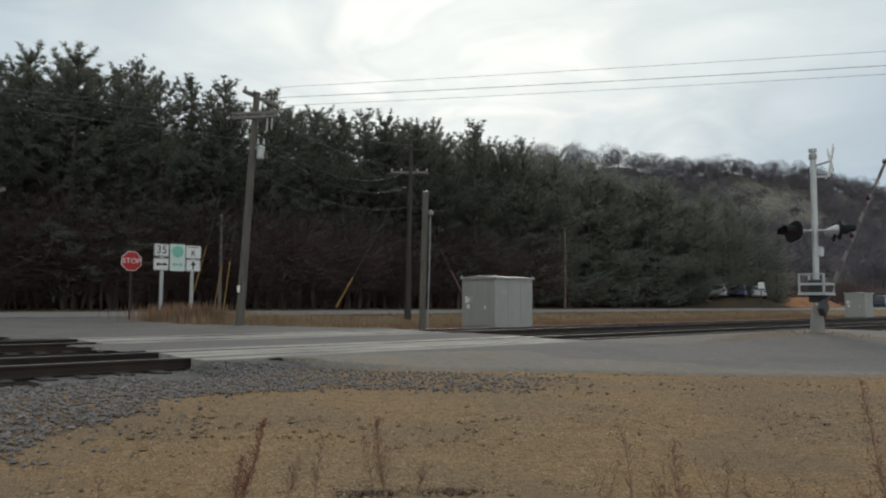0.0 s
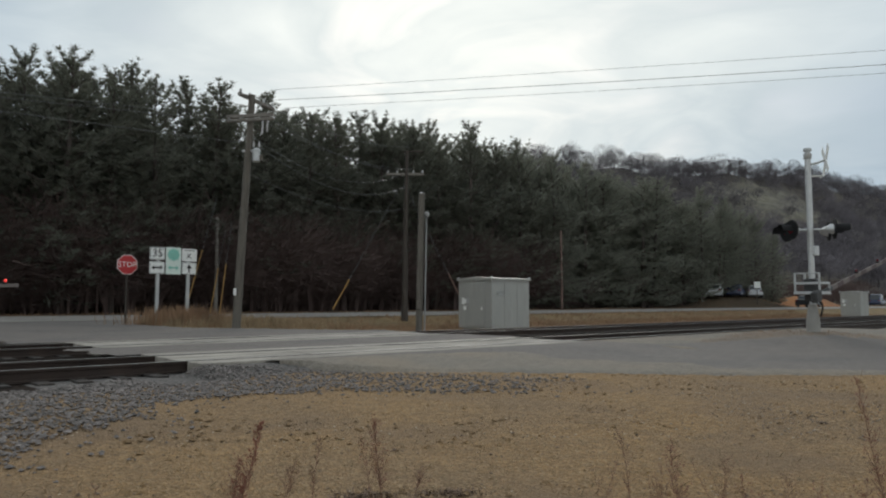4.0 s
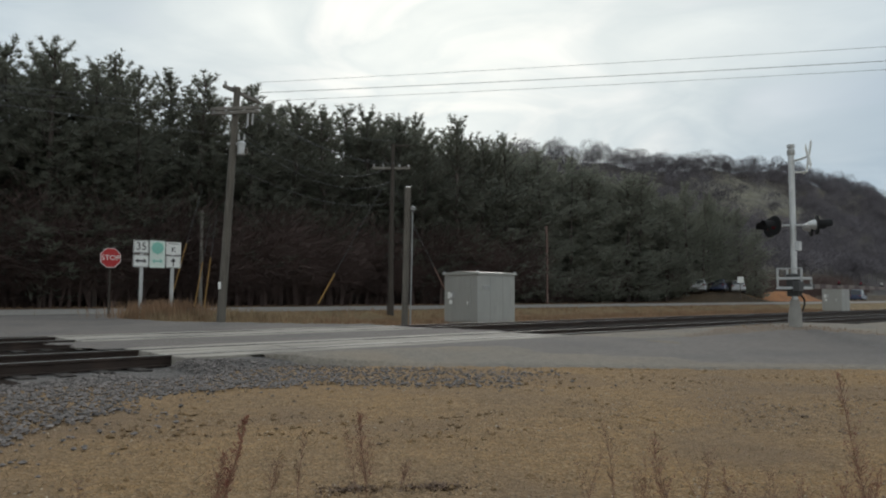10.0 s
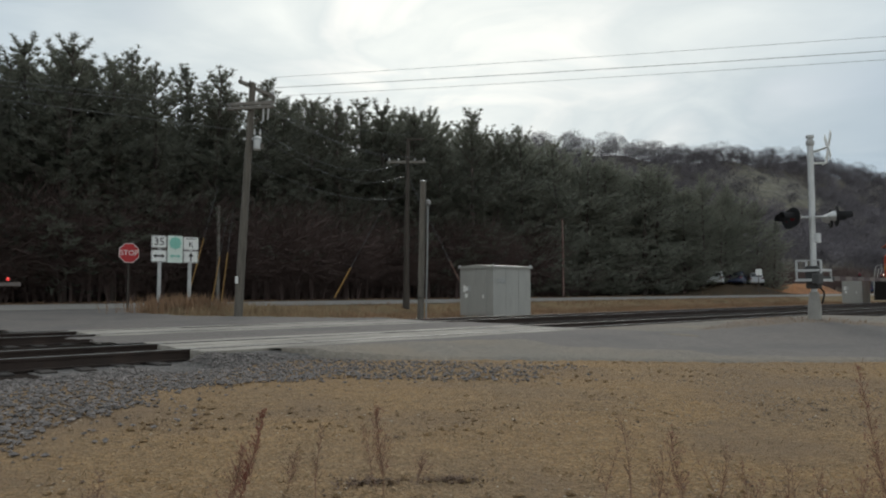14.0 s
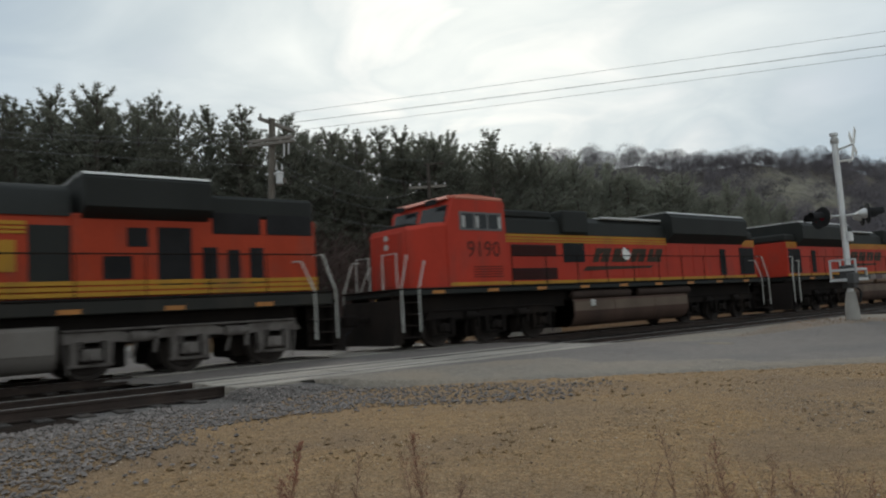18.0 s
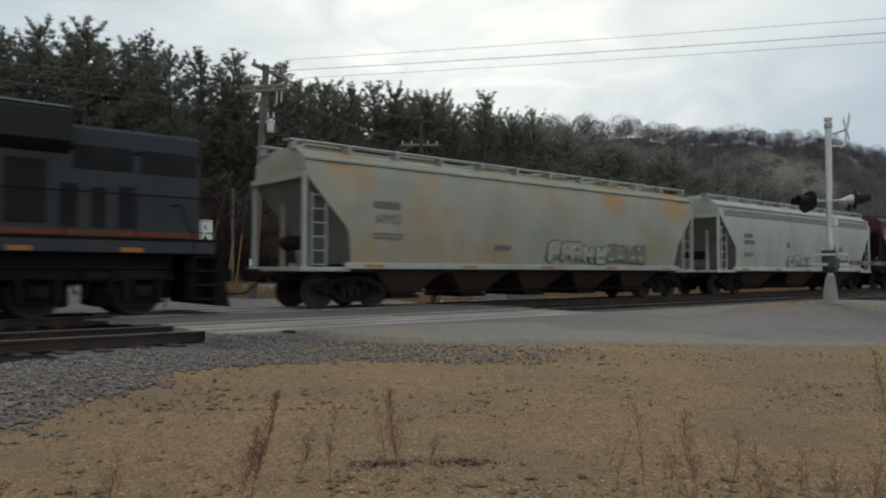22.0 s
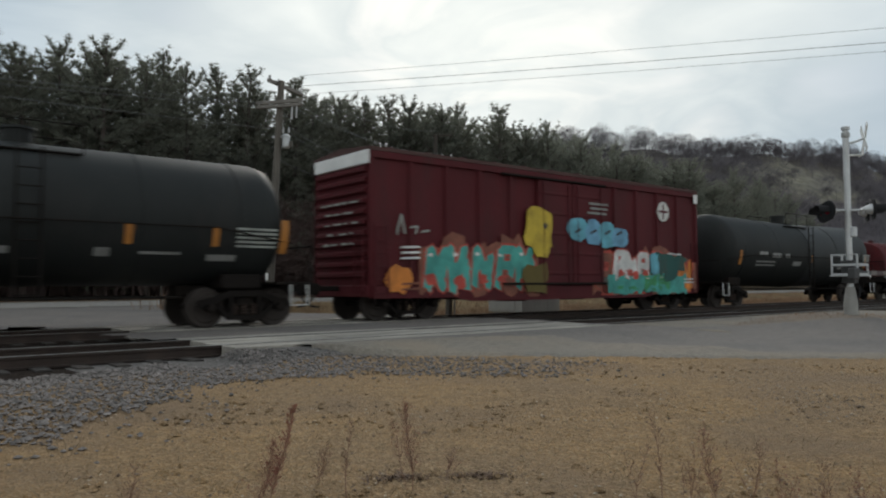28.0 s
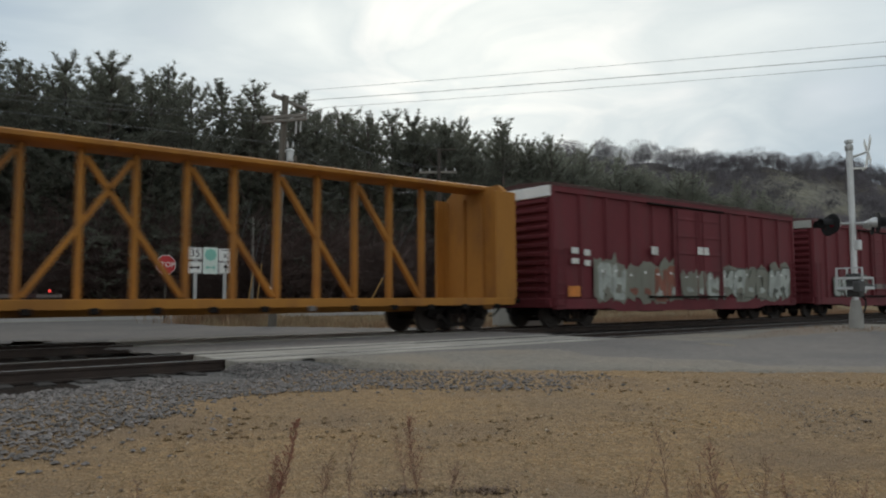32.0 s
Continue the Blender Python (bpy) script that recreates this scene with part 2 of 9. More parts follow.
M["sign_white"] = mat("white_sign_sheeting", (0.78, 0.79, 0.77), 0.45, vary=0.05, scale=2)
M["sign_black"] = mat("black_sign_ink", (0.02, 0.02, 0.02), 0.5, vary=0.05)
M["sign_red"] = mat("red_sign_sheeting", (0.5, 0.03, 0.035), 0.45, vary=0.08)
M["sign_green"] = mat("pale_green_sign_ink", (0.24, 0.56, 0.47), 0.5, vary=0.08)
M["sign_mint"] = mat("pale_mint_sign_sheeting", (0.68, 0.78, 0.72), 0.5, vary=0.05)
M["black"] = mat("flat_black_paint", (0.02, 0.02, 0.021), 0.75, vary=0.3, spec=0.12)
M["white"] = mat("white_paint", (0.75, 0.75, 0.73), 0.5, vary=0.1, dirt=(0.45, 0.43, 0.4), damt=0.3)
# stripe colours darkened to include the shade of a backlit arm
M["gate_white"] = mat("shaded_white_gate_stripe", (0.165, 0.14, 0.13), 0.7, vary=0.2, dirt=(0.14, 0.115, 0.11), damt=0.6)
M["gate_red"] = mat("shaded_red_gate_stripe", (0.038, 0.012, 0.013), 0.5, vary=0.1)
M["lens_red"] = mat("dark_red_lens", (0.13, 0.012, 0.022), 0.2, vary=0.05)
M["lens_off"] = mat("unlit_headlight_glass", (0.45, 0.45, 0.43), 0.15, vary=0.05, bump=0)
M["lamp_red"] = mat("lit_red_lamp", (0.8, 0.05, 0.04), 0.3, emit=0.8, vary=0.0, grain=0.0, bump=0)
M["glass_dark"] = mat("dark_window_glass", (0.03, 0.035, 0.04), 0.08, vary=0.1, bump=0, spec=0.7)


# ---------------- mesh building ----------------
class Mesh:
    """Collects verts and faces; coordinates are metres in the thing's own space."""

    def __init__(self):
        self.v, self.f, self.i = [], [], []
        self.slot = 0

    def add(self, vs, fs):
        k = len(self.v)
        self.v.extend([tuple(p) for p in vs])
        self.f.extend([tuple(k + j for j in f) for f in fs])
        self.i.extend([self.slot] * len(fs))
        return self

    def box(self, x0, x1, y0, y1, z0, z1, b=0.012, m=None):
        """A box with chamfered edges."""
        b = min(b, 0.3 * min(x1 - x0, y1 - y0, z1 - z0))
        vs, fs, key = [], [], {}
        for sx in (0, 1):
            for sy in (0, 1):
                for sz in (0, 1):
                    for ax in range(3):
                        p = [(x0, x1)[sx], (y0, y1)[sy], (z0, z1)[sz]]
                        for o, s in enumerate((sx, sy, sz)):
                            if o != ax:
                                p[o] += b * (1 - 2 * s)
                        key[sx, sy, sz, ax] = len(vs)
                        vs.append(p)
        for ax in range(3):
            for s in (0, 1):
                o = [a for a in range(3) if a != ax]
                q = []
                for a, c in ((0, 0), (1, 0), (1, 1), (0, 1)):
                    t = [0, 0, 0]
                    t[ax], t[o[0]], t[o[1]] = s, a, c
                    q.append(key[(*t, ax)])
                fs.append(q if (s == 1) == (ax != 1) else q[::-1])
        for ax in range(3):
            o = [a for a in range(3) if a != ax]
            for a in (0, 1):
                for c in (0, 1):
                    q = []
                    for e, w in ((0, o[0]), (1, o[0]), (1, o[1]), (0, o[1])):
                        t = [0, 0, 0]
                        t[ax], t[o[0]], t[o[1]] = e, a, c
                        q.append(key[(*t, w)])
                    fs.append(q if (a == c) == (ax != 1) else q[::-1])
        for sx in (0, 1):
            for sy in (0, 1):
                for sz in (0, 1):
                    q = [key[sx, sy, sz, ax] for ax in range(3)]
                    fs.append(q if (sx + sy + sz) % 2 else q[::-1])
        if m is not None:
            vs = [m @ Vector(p) for p in vs]
        return self.add(vs, fs)

    def tube(self, p0, p1, r0, r1=None, seg=8, caps=True):
        p0, p1 = Vector(p0), Vector(p1)
        r1 = r0 if r1 is None else r1
        d = (p1 - p0).normalized()
        a = d.orthogonal().normalized()
        b = d.cross(a)
        vs = []
        for p, r in ((p0, r0), (p1, r1)):
            for k in range(seg):
                w = 2 * math.pi * k / seg
                vs.append(p + r * (math.cos(w) * a + math.sin(w) * b))
        fs = [(k, (k + 1) % seg, seg + (k + 1) % seg, seg + k) for k in range(seg)]
        if caps:
            fs += [tuple(range(seg))[::-1], tuple(range(seg, 2 * seg))]
        return self.add(vs, fs)

    def path(self, pts, r, seg=6, r1=None):
        pts = [Vector(p) for p in pts]
        n = len(pts)
        vs, a = [], None
        for i, p in enumerate(pts):
            d = (pts[min(i + 1, n - 1)] - pts[max(i - 1, 0)]).normalized()
            a = d.orthogonal().normalized() if a is None else (a - d * a.dot(d)).normalized()
            b = d.cross(a)
            rr = r if r1 is None else r + (r1 - r) * i / (n - 1)
            vs += [p + rr * (math.cos(2 * math.pi * k / seg) * a + math.sin(2 * math.pi * k / seg) * b) for k in range(seg)]
        fs = [(i * seg + k, i * seg + (k + 1) % seg, (i + 1) * seg + (k + 1) % seg, (i + 1) * seg + k) for i in range(n - 1) for k in range(seg)]
        fs += [tuple(range(seg))[::-1], tuple(range((n - 1) * seg, n * seg))]
        return self.add(vs, fs)

    def prism(self, poly, axis, a, b):
        """A polygon in the two other axes, drawn out along axis from a to b."""
        n = len(poly)
        put = {"x": lambda p, h: (h, p[0], p[1]), "y": lambda p, h: (p[0], h, p[1]), "z": lambda p, h: (p[0], p[1], h)}[axis]
        area = sum(poly[i][0] * poly[(i + 1) % n][1] - poly[(i + 1) % n][0] * poly[i][1] for i in range(n))
        if (area > 0) == (axis == "y"):
            poly = poly[::-1]
        vs = [put(p, a) for p in poly] + [put(p, b) for p in poly]
        fs = [tuple(range(n))[::-1], tuple(range(n, 2 * n))] + [(i, (i + 1) % n, n + (i + 1) % n, n + i) for i in range(n)]
        return self.add(vs, fs)

    def loft(self, rings, caps=True, closed=True):
        n = len(rings[0])
        vs = [p for r in rings for p in r]
        fs = [(i * n + k, i * n + (k + 1) % n, (i + 1) * n + (k + 1) % n, (i + 1) * n + k)
              for i in range(len(rings) - 1) for k in range(n if closed else n - 1)]
        if caps:
            fs += [tuple(range(n))[::-1], tuple(range((len(rings) - 1) * n, len(rings) * n))]
        return self.add(vs, fs)

    def turn(self, profile, c, axis="y", seg=20):
        """A profile of (distance along axis, radius) turned about an axis through c."""
        rings = []
        for h, r in profile:
            ring = []
            for k in range(seg):
                w = 2 * math.pi * k / seg
                o = {"y": (r * math.cos(w), h, r * math.sin(w)), "x": (h, r * math.cos(w), r * math.sin(w)), "z": (r * math.cos(w), r * math.sin(w), h)}[axis]
                ring.append((c[0] + o[0], c[1] + o[1], c[2] + o[2]))
            rings.append(ring)
        return self.loft(rings)

    def mesh(self, name, *mats, smooth=38):
        me = bpy.data.meshes.new(name)
        me.from_pydata(self.v, [], self.f)
        for m in mats:
            me.materials.append(m)
        if len(mats) > 1:
            me.polygons.foreach_set("material_index", self.i)
        if smooth:
            me.polygons.foreach_set("use_smooth", [True] * len(me.polygons))
            me.update()
            me.set_sharp_from_angle(angle=radians(smooth))
        bm = bmesh.new()
        bm.from_mesh(me)
        bmesh.ops.recalc_face_normals(bm, faces=bm.faces)
        bm.to_mesh(me)
        bm.free()
        return me


def thing(name, m, label, category, group="", kind=""):
    ob = new(name)
    ob.empty_display_size = 0.2
    ob.matrix_basis = m
    return tagged(ob, label, category, group, kind)


def part(name, mesh, material, parent, label="", m=None, smooth=38):
    """One mesh object under a thing or a part; mesh may be a Mesh or finished data that is shared."""
    if isinstance(mesh, Mesh):
        mesh = mesh.mesh(name, *(material if isinstance(material, (list, tuple)) else (material,)), smooth=smooth)
    ob = new(name, mesh)
    ob.parent = parent
    if m is not None:
        ob.matrix_basis = m
    return tagged(ob, label)


def solid(name, mesh, material, label, category, group="", kind="", m=None, smooth=38):
    if isinstance(mesh, Mesh):
        mesh = mesh.mesh(name, *(material if isinstance(material, (list, tuple)) else (material,)), smooth=smooth)
    ob = new(name, mesh)
    if m is not None:
        ob.matrix_basis = m
    return tagged(ob, label, category, group, kind)


def lettering(text, size, material, parent, m, name="lettering", label="", slant=0.0, depth=0.004):
    """Built-in font as a thin mesh; it stands in the x-z plane and faces -y."""
    cu = bpy.data.curves.new("text", "FONT")
    cu.body, cu.size, cu.extrude, cu.shear, cu.resolution_u = text, size, depth, slant, 3
    cu.align_x, cu.align_y = "CENTER", "CENTER"
    tmp = bpy.data.objects.new("text", cu)
    me = bpy.data.meshes.new_from_object(tmp)
    bpy.data.objects.remove(tmp)
    me.materials.clear()
    me.materials.append(material)
    me.transform(pose(0, 0, 0, 90))
    ob = new(name, me)
    ob.parent = parent
    ob.matrix_basis = m
    return tagged(ob, label)


def rnd(a, b):
    return random.uniform(a, b)


def step(x, a, b):
    t = np.clip((np.asarray(x, float) - a) / (b - a), 0, 1)
    return t * t * (3 - 2 * t)


# ---------------- ground ----------------
TRACKS = (12.5, 17.65)


def zg(u, n):
    """Height of the ground sheet."""
    u, n = np.asarray(u, float), np.asarray(n, float)
    d = np.hypot(u, n)
    z = -0.14 - 0.2 * (1 - step(d, 4, 9)) - 0.05 * step(-n, -2, 20)
    z = z + 0.34 * np.exp(-((u - 19.6) ** 2 + (n - 8.2) ** 2) / 7.0)
    road = step(u, 4.6, 5.6) * (1 - step(u, 14.2, 15.6))
    bed = step(n - 0.85 * road, 9.6, 10.6 - 0.4 * road) * (1 - step(n, 19.8, 21.0))
    z = z * (1 - bed) - 0.45 * bed
    right = step(u, 9, 14)
    far = -0.16 * (1 - right) - 0.38 * right
    isle = np.exp(-((u - 13.5) / 4.5) ** 2 - ((n - 29.0) / 3.2) ** 2) * 0.42
    z2 = np.where(n < 31, far + isle, 0)
    up = step(n, 29.5, 33)
    z2 = (far + isle) * (1 - up) + 0.1 * up
    z2 = z2 + 0.08 * step(n, 33, 42) + 0.3 * step(n, 42, 60) + 1.5 * step(n, 55, 120)
    z2 = z2 + 1.32 * np.exp(-((u - 88) / 10) ** 4 - ((n - 45.4) / 2.4) ** 4)
    t = step(n, 19.8, 22.0)
    return z * (1 - t) + z2 * t


def grid_lines(parts):
    out = []
    for a, b, s in parts:
        out += list(np.arange(a, b - 1e-6, s))
    return np.array(out + [parts[-1][1]])


def sheet(us, ns, height, keep=None):
    """A grid mesh over plan axes; keep(u, n) picks the faces."""
    U, Nn = np.meshgrid(us, ns, indexing="ij")
    Z = height(U, Nn)
    V = np.stack([U * UX - Nn * UY, U * UY + Nn * UX, Z], -1).reshape(-1, 3)
    a, b = len(us), len(ns)
    ii, jj = np.meshgrid(np.arange(a - 1), np.arange(b - 1), indexing="ij")
    q = (ii * b + jj).ravel()
    F = np.stack([q, q + b, q + b + 1, q + 1], 1)
    if keep is not None:
        c = V[F].mean(1)
        cu, cn = c[:, 0] * UX + c[:, 1] * UY, -c[:, 0] * UY + c[:, 1] * UX
        F = F[keep(cu, cn)]
        used, inv = np.unique(F, return_inverse=True)
        V, F = V[used], inv.reshape(F.shape)
    return V, F


def np_mesh(name, V, F, *mats, smooth=True):
    me = bpy.data.meshes.new(name)
    V, F = np.asarray(V, np.float32), np.asarray(F, np.int32)
    k = F.shape[1]
    me.vertices.add(len(V))
    me.vertices.foreach_set("co", V.ravel())
    me.loops.add(F.size)
    me.loops.foreach_set("vertex_index", F.ravel())
    me.polygons.add(len(F))
    me.polygons.foreach_set("loop_start", np.arange(0, F.size, k, dtype=np.int32))
    me.polygons.foreach_set("loop_total", np.full(len(F), k, np.int32))
    me.update(calc_edges=True)
    me.polygons.foreach_set("use_smooth", [smooth] * len(F))
    for m in mats:
        me.materials.append(m)
    return me


def wob(u, n, s=1.0, seed=0.0):
    """Cheap smooth wobble for uneven edges and heights."""
    return (np.sin(1.7 * s * u + 2.3 * s * n + seed) + np.sin(3.9 * s * u - 3.1 * s * n + 1.3 + seed) * 0.6 + np.sin(9.1 * s * u + 7.7 * s * n + 2 + seed) * 0.35
            + np.sin(17.3 * s * u - 21.1 * s * n + seed) * 0.2) / 2.15


def inside(u, n, poly):
    u, n = np.asarray(u), np.asarray(n)
    c = np.zeros(u.shape, bool)
    for (a, b), (d, e) in zip(poly, poly[1:] + poly[:1]):
        if b != e:
            c ^= ((b > n) != (e > n)) & (u < (d - a) * (n - b) / (e - b) + a)
    return c


def ground():
    us = grid_lines([(-3000, -400, 400), (-400, -40, 30), (-40, -6, 1.0), (-6, 26, 0.14), (26, 60, 1.0), (60, 165, 3), (165, 300, 15), (300, 3400, 310)])
    ns = grid_lines([(-2000, -60, 240), (-60, -4, 7), (-4, 2, 0.5), (2, 12, 0.14), (12, 50, 0.6), (50, 75, 2), (75, 130, 5), (130, 700, 40), (700, 3000, 330)])

    def h(u, n):
        return zg(u, n) + 0.012 * wob(u, n, 0.9) * (1 - step(n, 60, 100)) + 0.006 * wob(u, n, 4.2, 1.0) * (np.abs(u) < 40)
    V, F = sheet(us, ns, h)
    me = np_mesh("ground", V, F, M["lot"], M["dirt"], M["verge"], M["forest_floor"])
    c = V[F].mean(1)
    u, n = c[:, 0] * UX + c[:, 1] * UY, -c[:, 0] * UY + c[:, 1] * UX
    w = wob(u, n, 1.1)
    idx = np.zeros(len(F), np.int32)
    idx[(u > 15 + w) & (n > 5.5)] = 1
    idx[(n > 20)] = 2
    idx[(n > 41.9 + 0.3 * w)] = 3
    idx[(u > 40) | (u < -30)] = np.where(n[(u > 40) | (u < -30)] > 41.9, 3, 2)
    me.polygons.foreach_set("material_index", idx)
    tagged(new("ground", me), "tan packed gravel lot running out to dead grass and leaf litter", "ground", kind="structure")


ground()

ROAD = [(5.6, 11.4), (6.5, 9.7), (7.1, 9.0), (8.9, 7.35), (12.1, 3.9), (16, -1), (26, -14), (36, -14), (25, 0), (19.7, 6.2), (18.2, 8.0), (15.8, 10.0), (15.0, 10.9),
        (15.0, 20.4), (12.5, 23.4), (10.3, 25.4), (9.7, 28), (10.3, 31), (13, 33.2), (-14, 33.2), (-9, 30), (-6, 24), (3.6, 20.4), (4.6, 11.4)]


def road_z(u, n):
    near = zg(u, n) + 0.03
    t = step(n, 8.6, 10.6)
    a = near * (1 - t) - 0.012 * t
    t2 = step(n, 20.3, 33)
    return a * (1 - t2) + 0.135 * t2 + 0.004 * wob(u, n, 1.3)


def roads():
    us = grid_lines([(-16, 3, 0.5), (3, 22, 0.12), (22, 38, 0.5)])
    ns = grid_lines([(-15, 3, 0.5), (3, 11.3, 0.12), (11.3, 21, 0.25), (21, 33.4, 0.3)])
    rails = [t + s for t in TRACKS for s in (-0.7525, 0.7525)]

    def keep(u, n):
        k = inside(u + 0.22 * wob(u, n, 1.9), n + 0.22 * wob(n, u, 2.3), ROAD)
        for r in TRACKS:
            k &= np.abs(n - r) > 1.36
        return k
    V, F = sheet(us, ns, road_z, keep)
    # the worn edges feather down into the ground
    rim = np.bincount(F.ravel(), minlength=len(V)) < 4
    rn = -V[:, 0] * UY + V[:, 1] * UX
    ru = V[:, 0] * UX + V[:, 1] * UY
    low = rim & (rn < 10.9)
    V[low, 2] = np.minimum(V[low, 2] - 0.03, zg(ru[low], rn[low]) - 0.015)
    V[rim & (rn > 20.6), 2] -= 0.06
    me = np_mesh("road", V, F, M["asphalt"], M["apron"])
    c = V[F].mean(1)
    u, n = c[:, 0] * UX + c[:, 1] * UY, -c[:, 0] * UY + c[:, 1] * UX
    edge = np.interp(n, [-15, 4, 6, 8, 10, 11], [30, 13.1, 11.6, 11.4, 10.6, 8]) + 0.35 * wob(u, n, 1.1)
    me.polygons.foreach_set("material_index", ((u < edge) & (n < 11)).astype(np.int32))
    tagged(new("road", me), "worn grey asphalt road over the level crossing", "road", kind="structure")
    us = grid_lines([(-700, -60, 40), (-60, 140, 4), (140, 900, 40)])
    ns = grid_lines([(33.0, 41.6, 0.86)])
    V, F = sheet(us, ns, lambda u, n: 0.14 + 0.05 * (1 - ((n - 37.3) / 4.3) ** 2) + 0.05 * step(n, 33, 42))
    tagged(new("highway", np_mesh("highway", V, F, M["highway"])), "pale grey two-lane highway before the woods", "road", kind="structure")


roads()


# ---------------- railway ----------------
def packed(u, n):
    """Stone packed up against the ends of the crossing panels."""
    w = step(u, 3.9, 4.7) * (1 - step(u, 7.2, 8.4)) * step(n, 8.4, 9.4) * (1 - step(n, 11.2, 11.5))
    return np.where(w > 0.02, -0.045 - 0.115 * np.clip(11.1 - n, 0, 9) - 0.5 * (1 - w), -9.0)


def railway():
    prof = [(-0.07, -0.172), (0.07, -0.172), (0.07, -0.16), (0.012, -0.145), (0.01, -0.045), (0.037, -0.038), (0.037, -0.004), (0.03, 0.0), (-0.03, 0.0),
            (-0.037, -0.004), (-0.037, -0.038), (-0.01, -0.045), (-0.012, -0.145), (-0.07, -0.16)]
    tie_me = Mesh().box(-0.11, 0.11, -1.3, 1.3, -0.33, -0.165, 0.015).mesh("tie", M["tie"])
    plate_me = Mesh().box(-0.1, 0.1, -0.17, 0.17, -0.17, -0.155, 0.004).mesh("tie_plate", M["rail"])
    for name, c in zip(("track_near", "track_far"), TRACKS):
        track = thing(name, pose(*W(0, c), 0, 0, RZ), "rusty steel rails on dark timber ties", "railway track", kind="structure")
        for s in (-0.7525, 0.7525):
            m = Mesh().prism(prof, "x", -420, 640)
            for v in range(len(m.v)):
                m.v[v] = (m.v[v][0], m.v[v][1] + s, m.v[v][2])
            rail = part("rail", m, M["rail"], track)
            part("rail_head", Mesh().box(-420, 640, s - 0.03, s + 0.03, -0.004, 0.003, 0.002), M["railhead"], rail, "polished running surface")
        rest = Mesh()
        for i in range(-150, 520):
            x = i * 0.52
            if 4.4 < x < 15.1:
                continue
            if -9 < x < 46:
                part("tie", tie_me, None, track, m=pose(x, rnd(-0.03, 0.03), rnd(-0.006, 0.006), 0, 0, rnd(-0.8, 0.8)))
            else:
                rest.box(x - 0.11, x + 0.11, -1.3, 1.3, -0.33, -0.165, 0.012)
        tagged(part("tie_rows", rest, M["tie"], track), kind="stuff")
        # crossing panels: two between the rails, one outside each rail
        us = (4.75, 7.2, 9.65, 12.1, 14.55)
        for a, b in zip(us, us[1:]):
            for y0, y1 in ((-0.64, -0.012), (0.012, 0.64), (-1.34, -0.81), (0.81, 1.34)):
                me = Mesh().box(a + 0.012, b - 0.012, y0, y1, -0.2, -0.006 + rnd(-0.006, 0.004), 0.012)
                part("concrete_panel", me, M["concrete"], track)
    # dark oily bed under both tracks, with a shoulder towards the lot
    us = grid_lines([(-420, -30, 30), (-30, 3, 0.6), (3, 9, 0.15), (9, 60, 0.6), (60, 640, 40)])
    ns = np.array([7.2, 7.9, 8.6, 9.3, 9.9, 10.3, 10.7, 11.1, 12.5, 14.0, 15.1, 16.2, 17.6, 19.2, 19.7, 20.3, 21.0, 21.6])
    zs = np.array([-0.36, -0.27, -0.21, -0.185, -0.175, -0.178, -0.18, -0.19, -0.2, -0.19, -0.22, -0.19, -0.2, -0.19, -0.2, -0.24, -0.36, -0.5])
    def hz(u, n):
        left = 1 - step(u, 3.2, 6.2)
        low = np.interp(n, ns, np.where(ns < 9.9, -0.6, zs))
        z = np.interp(n, ns, zs) * left + low * (1 - left) + 0.012 * wob(u, n, 2.0)
        # past the crossing the lot is filled level with the near rail
        w = step(u, 14.2, 15.0) * (1 - step(u, 28, 44))
        fill = np.where((w > 0.02) & (n < 11.7), -0.03 - 0.03 * np.clip(10.6 - n, 0, 9) - 0.6 * (1 - w), -9.0)
        return np.maximum(np.maximum(z, packed(u, n)), fill)
    V, F = sheet(us, np.sort(np.append(ns, (11.4, 11.66, 11.74))), hz)
    me = np_mesh("ballast", V, F, M["trackbed"], M["ballast"], M["apron"])
    c = V[F].mean(1)
    n = -c[:, 0] * UY + c[:, 1] * UX
    u = c[:, 0] * UX + c[:, 1] * UY
    stone = (n < 10.3) | (n > 20.3) | ((u > 2.6) & (n < 11.6))
    dusty = (u > 13.5) & (n < np.interp(u, [13.5, 28, 44], [11.69, 11.69, 10.4]))
    me.polygons.foreach_set("material_index", np.where(dusty, 2, stone).astype(np.int32))
    tagged(new("ballast", me), "dark oil-stained railway ballast bed with a grey shoulder", "ballast", kind="structure")


M["trackbed"] = ground_mat("oily_ballast", (0.021, 0.016, 0.0135), (0.03, 0.023, 0.019), (0.034, 0.026, 0.022), 22, 1.0, 1.0, spec=0.05)
railway()


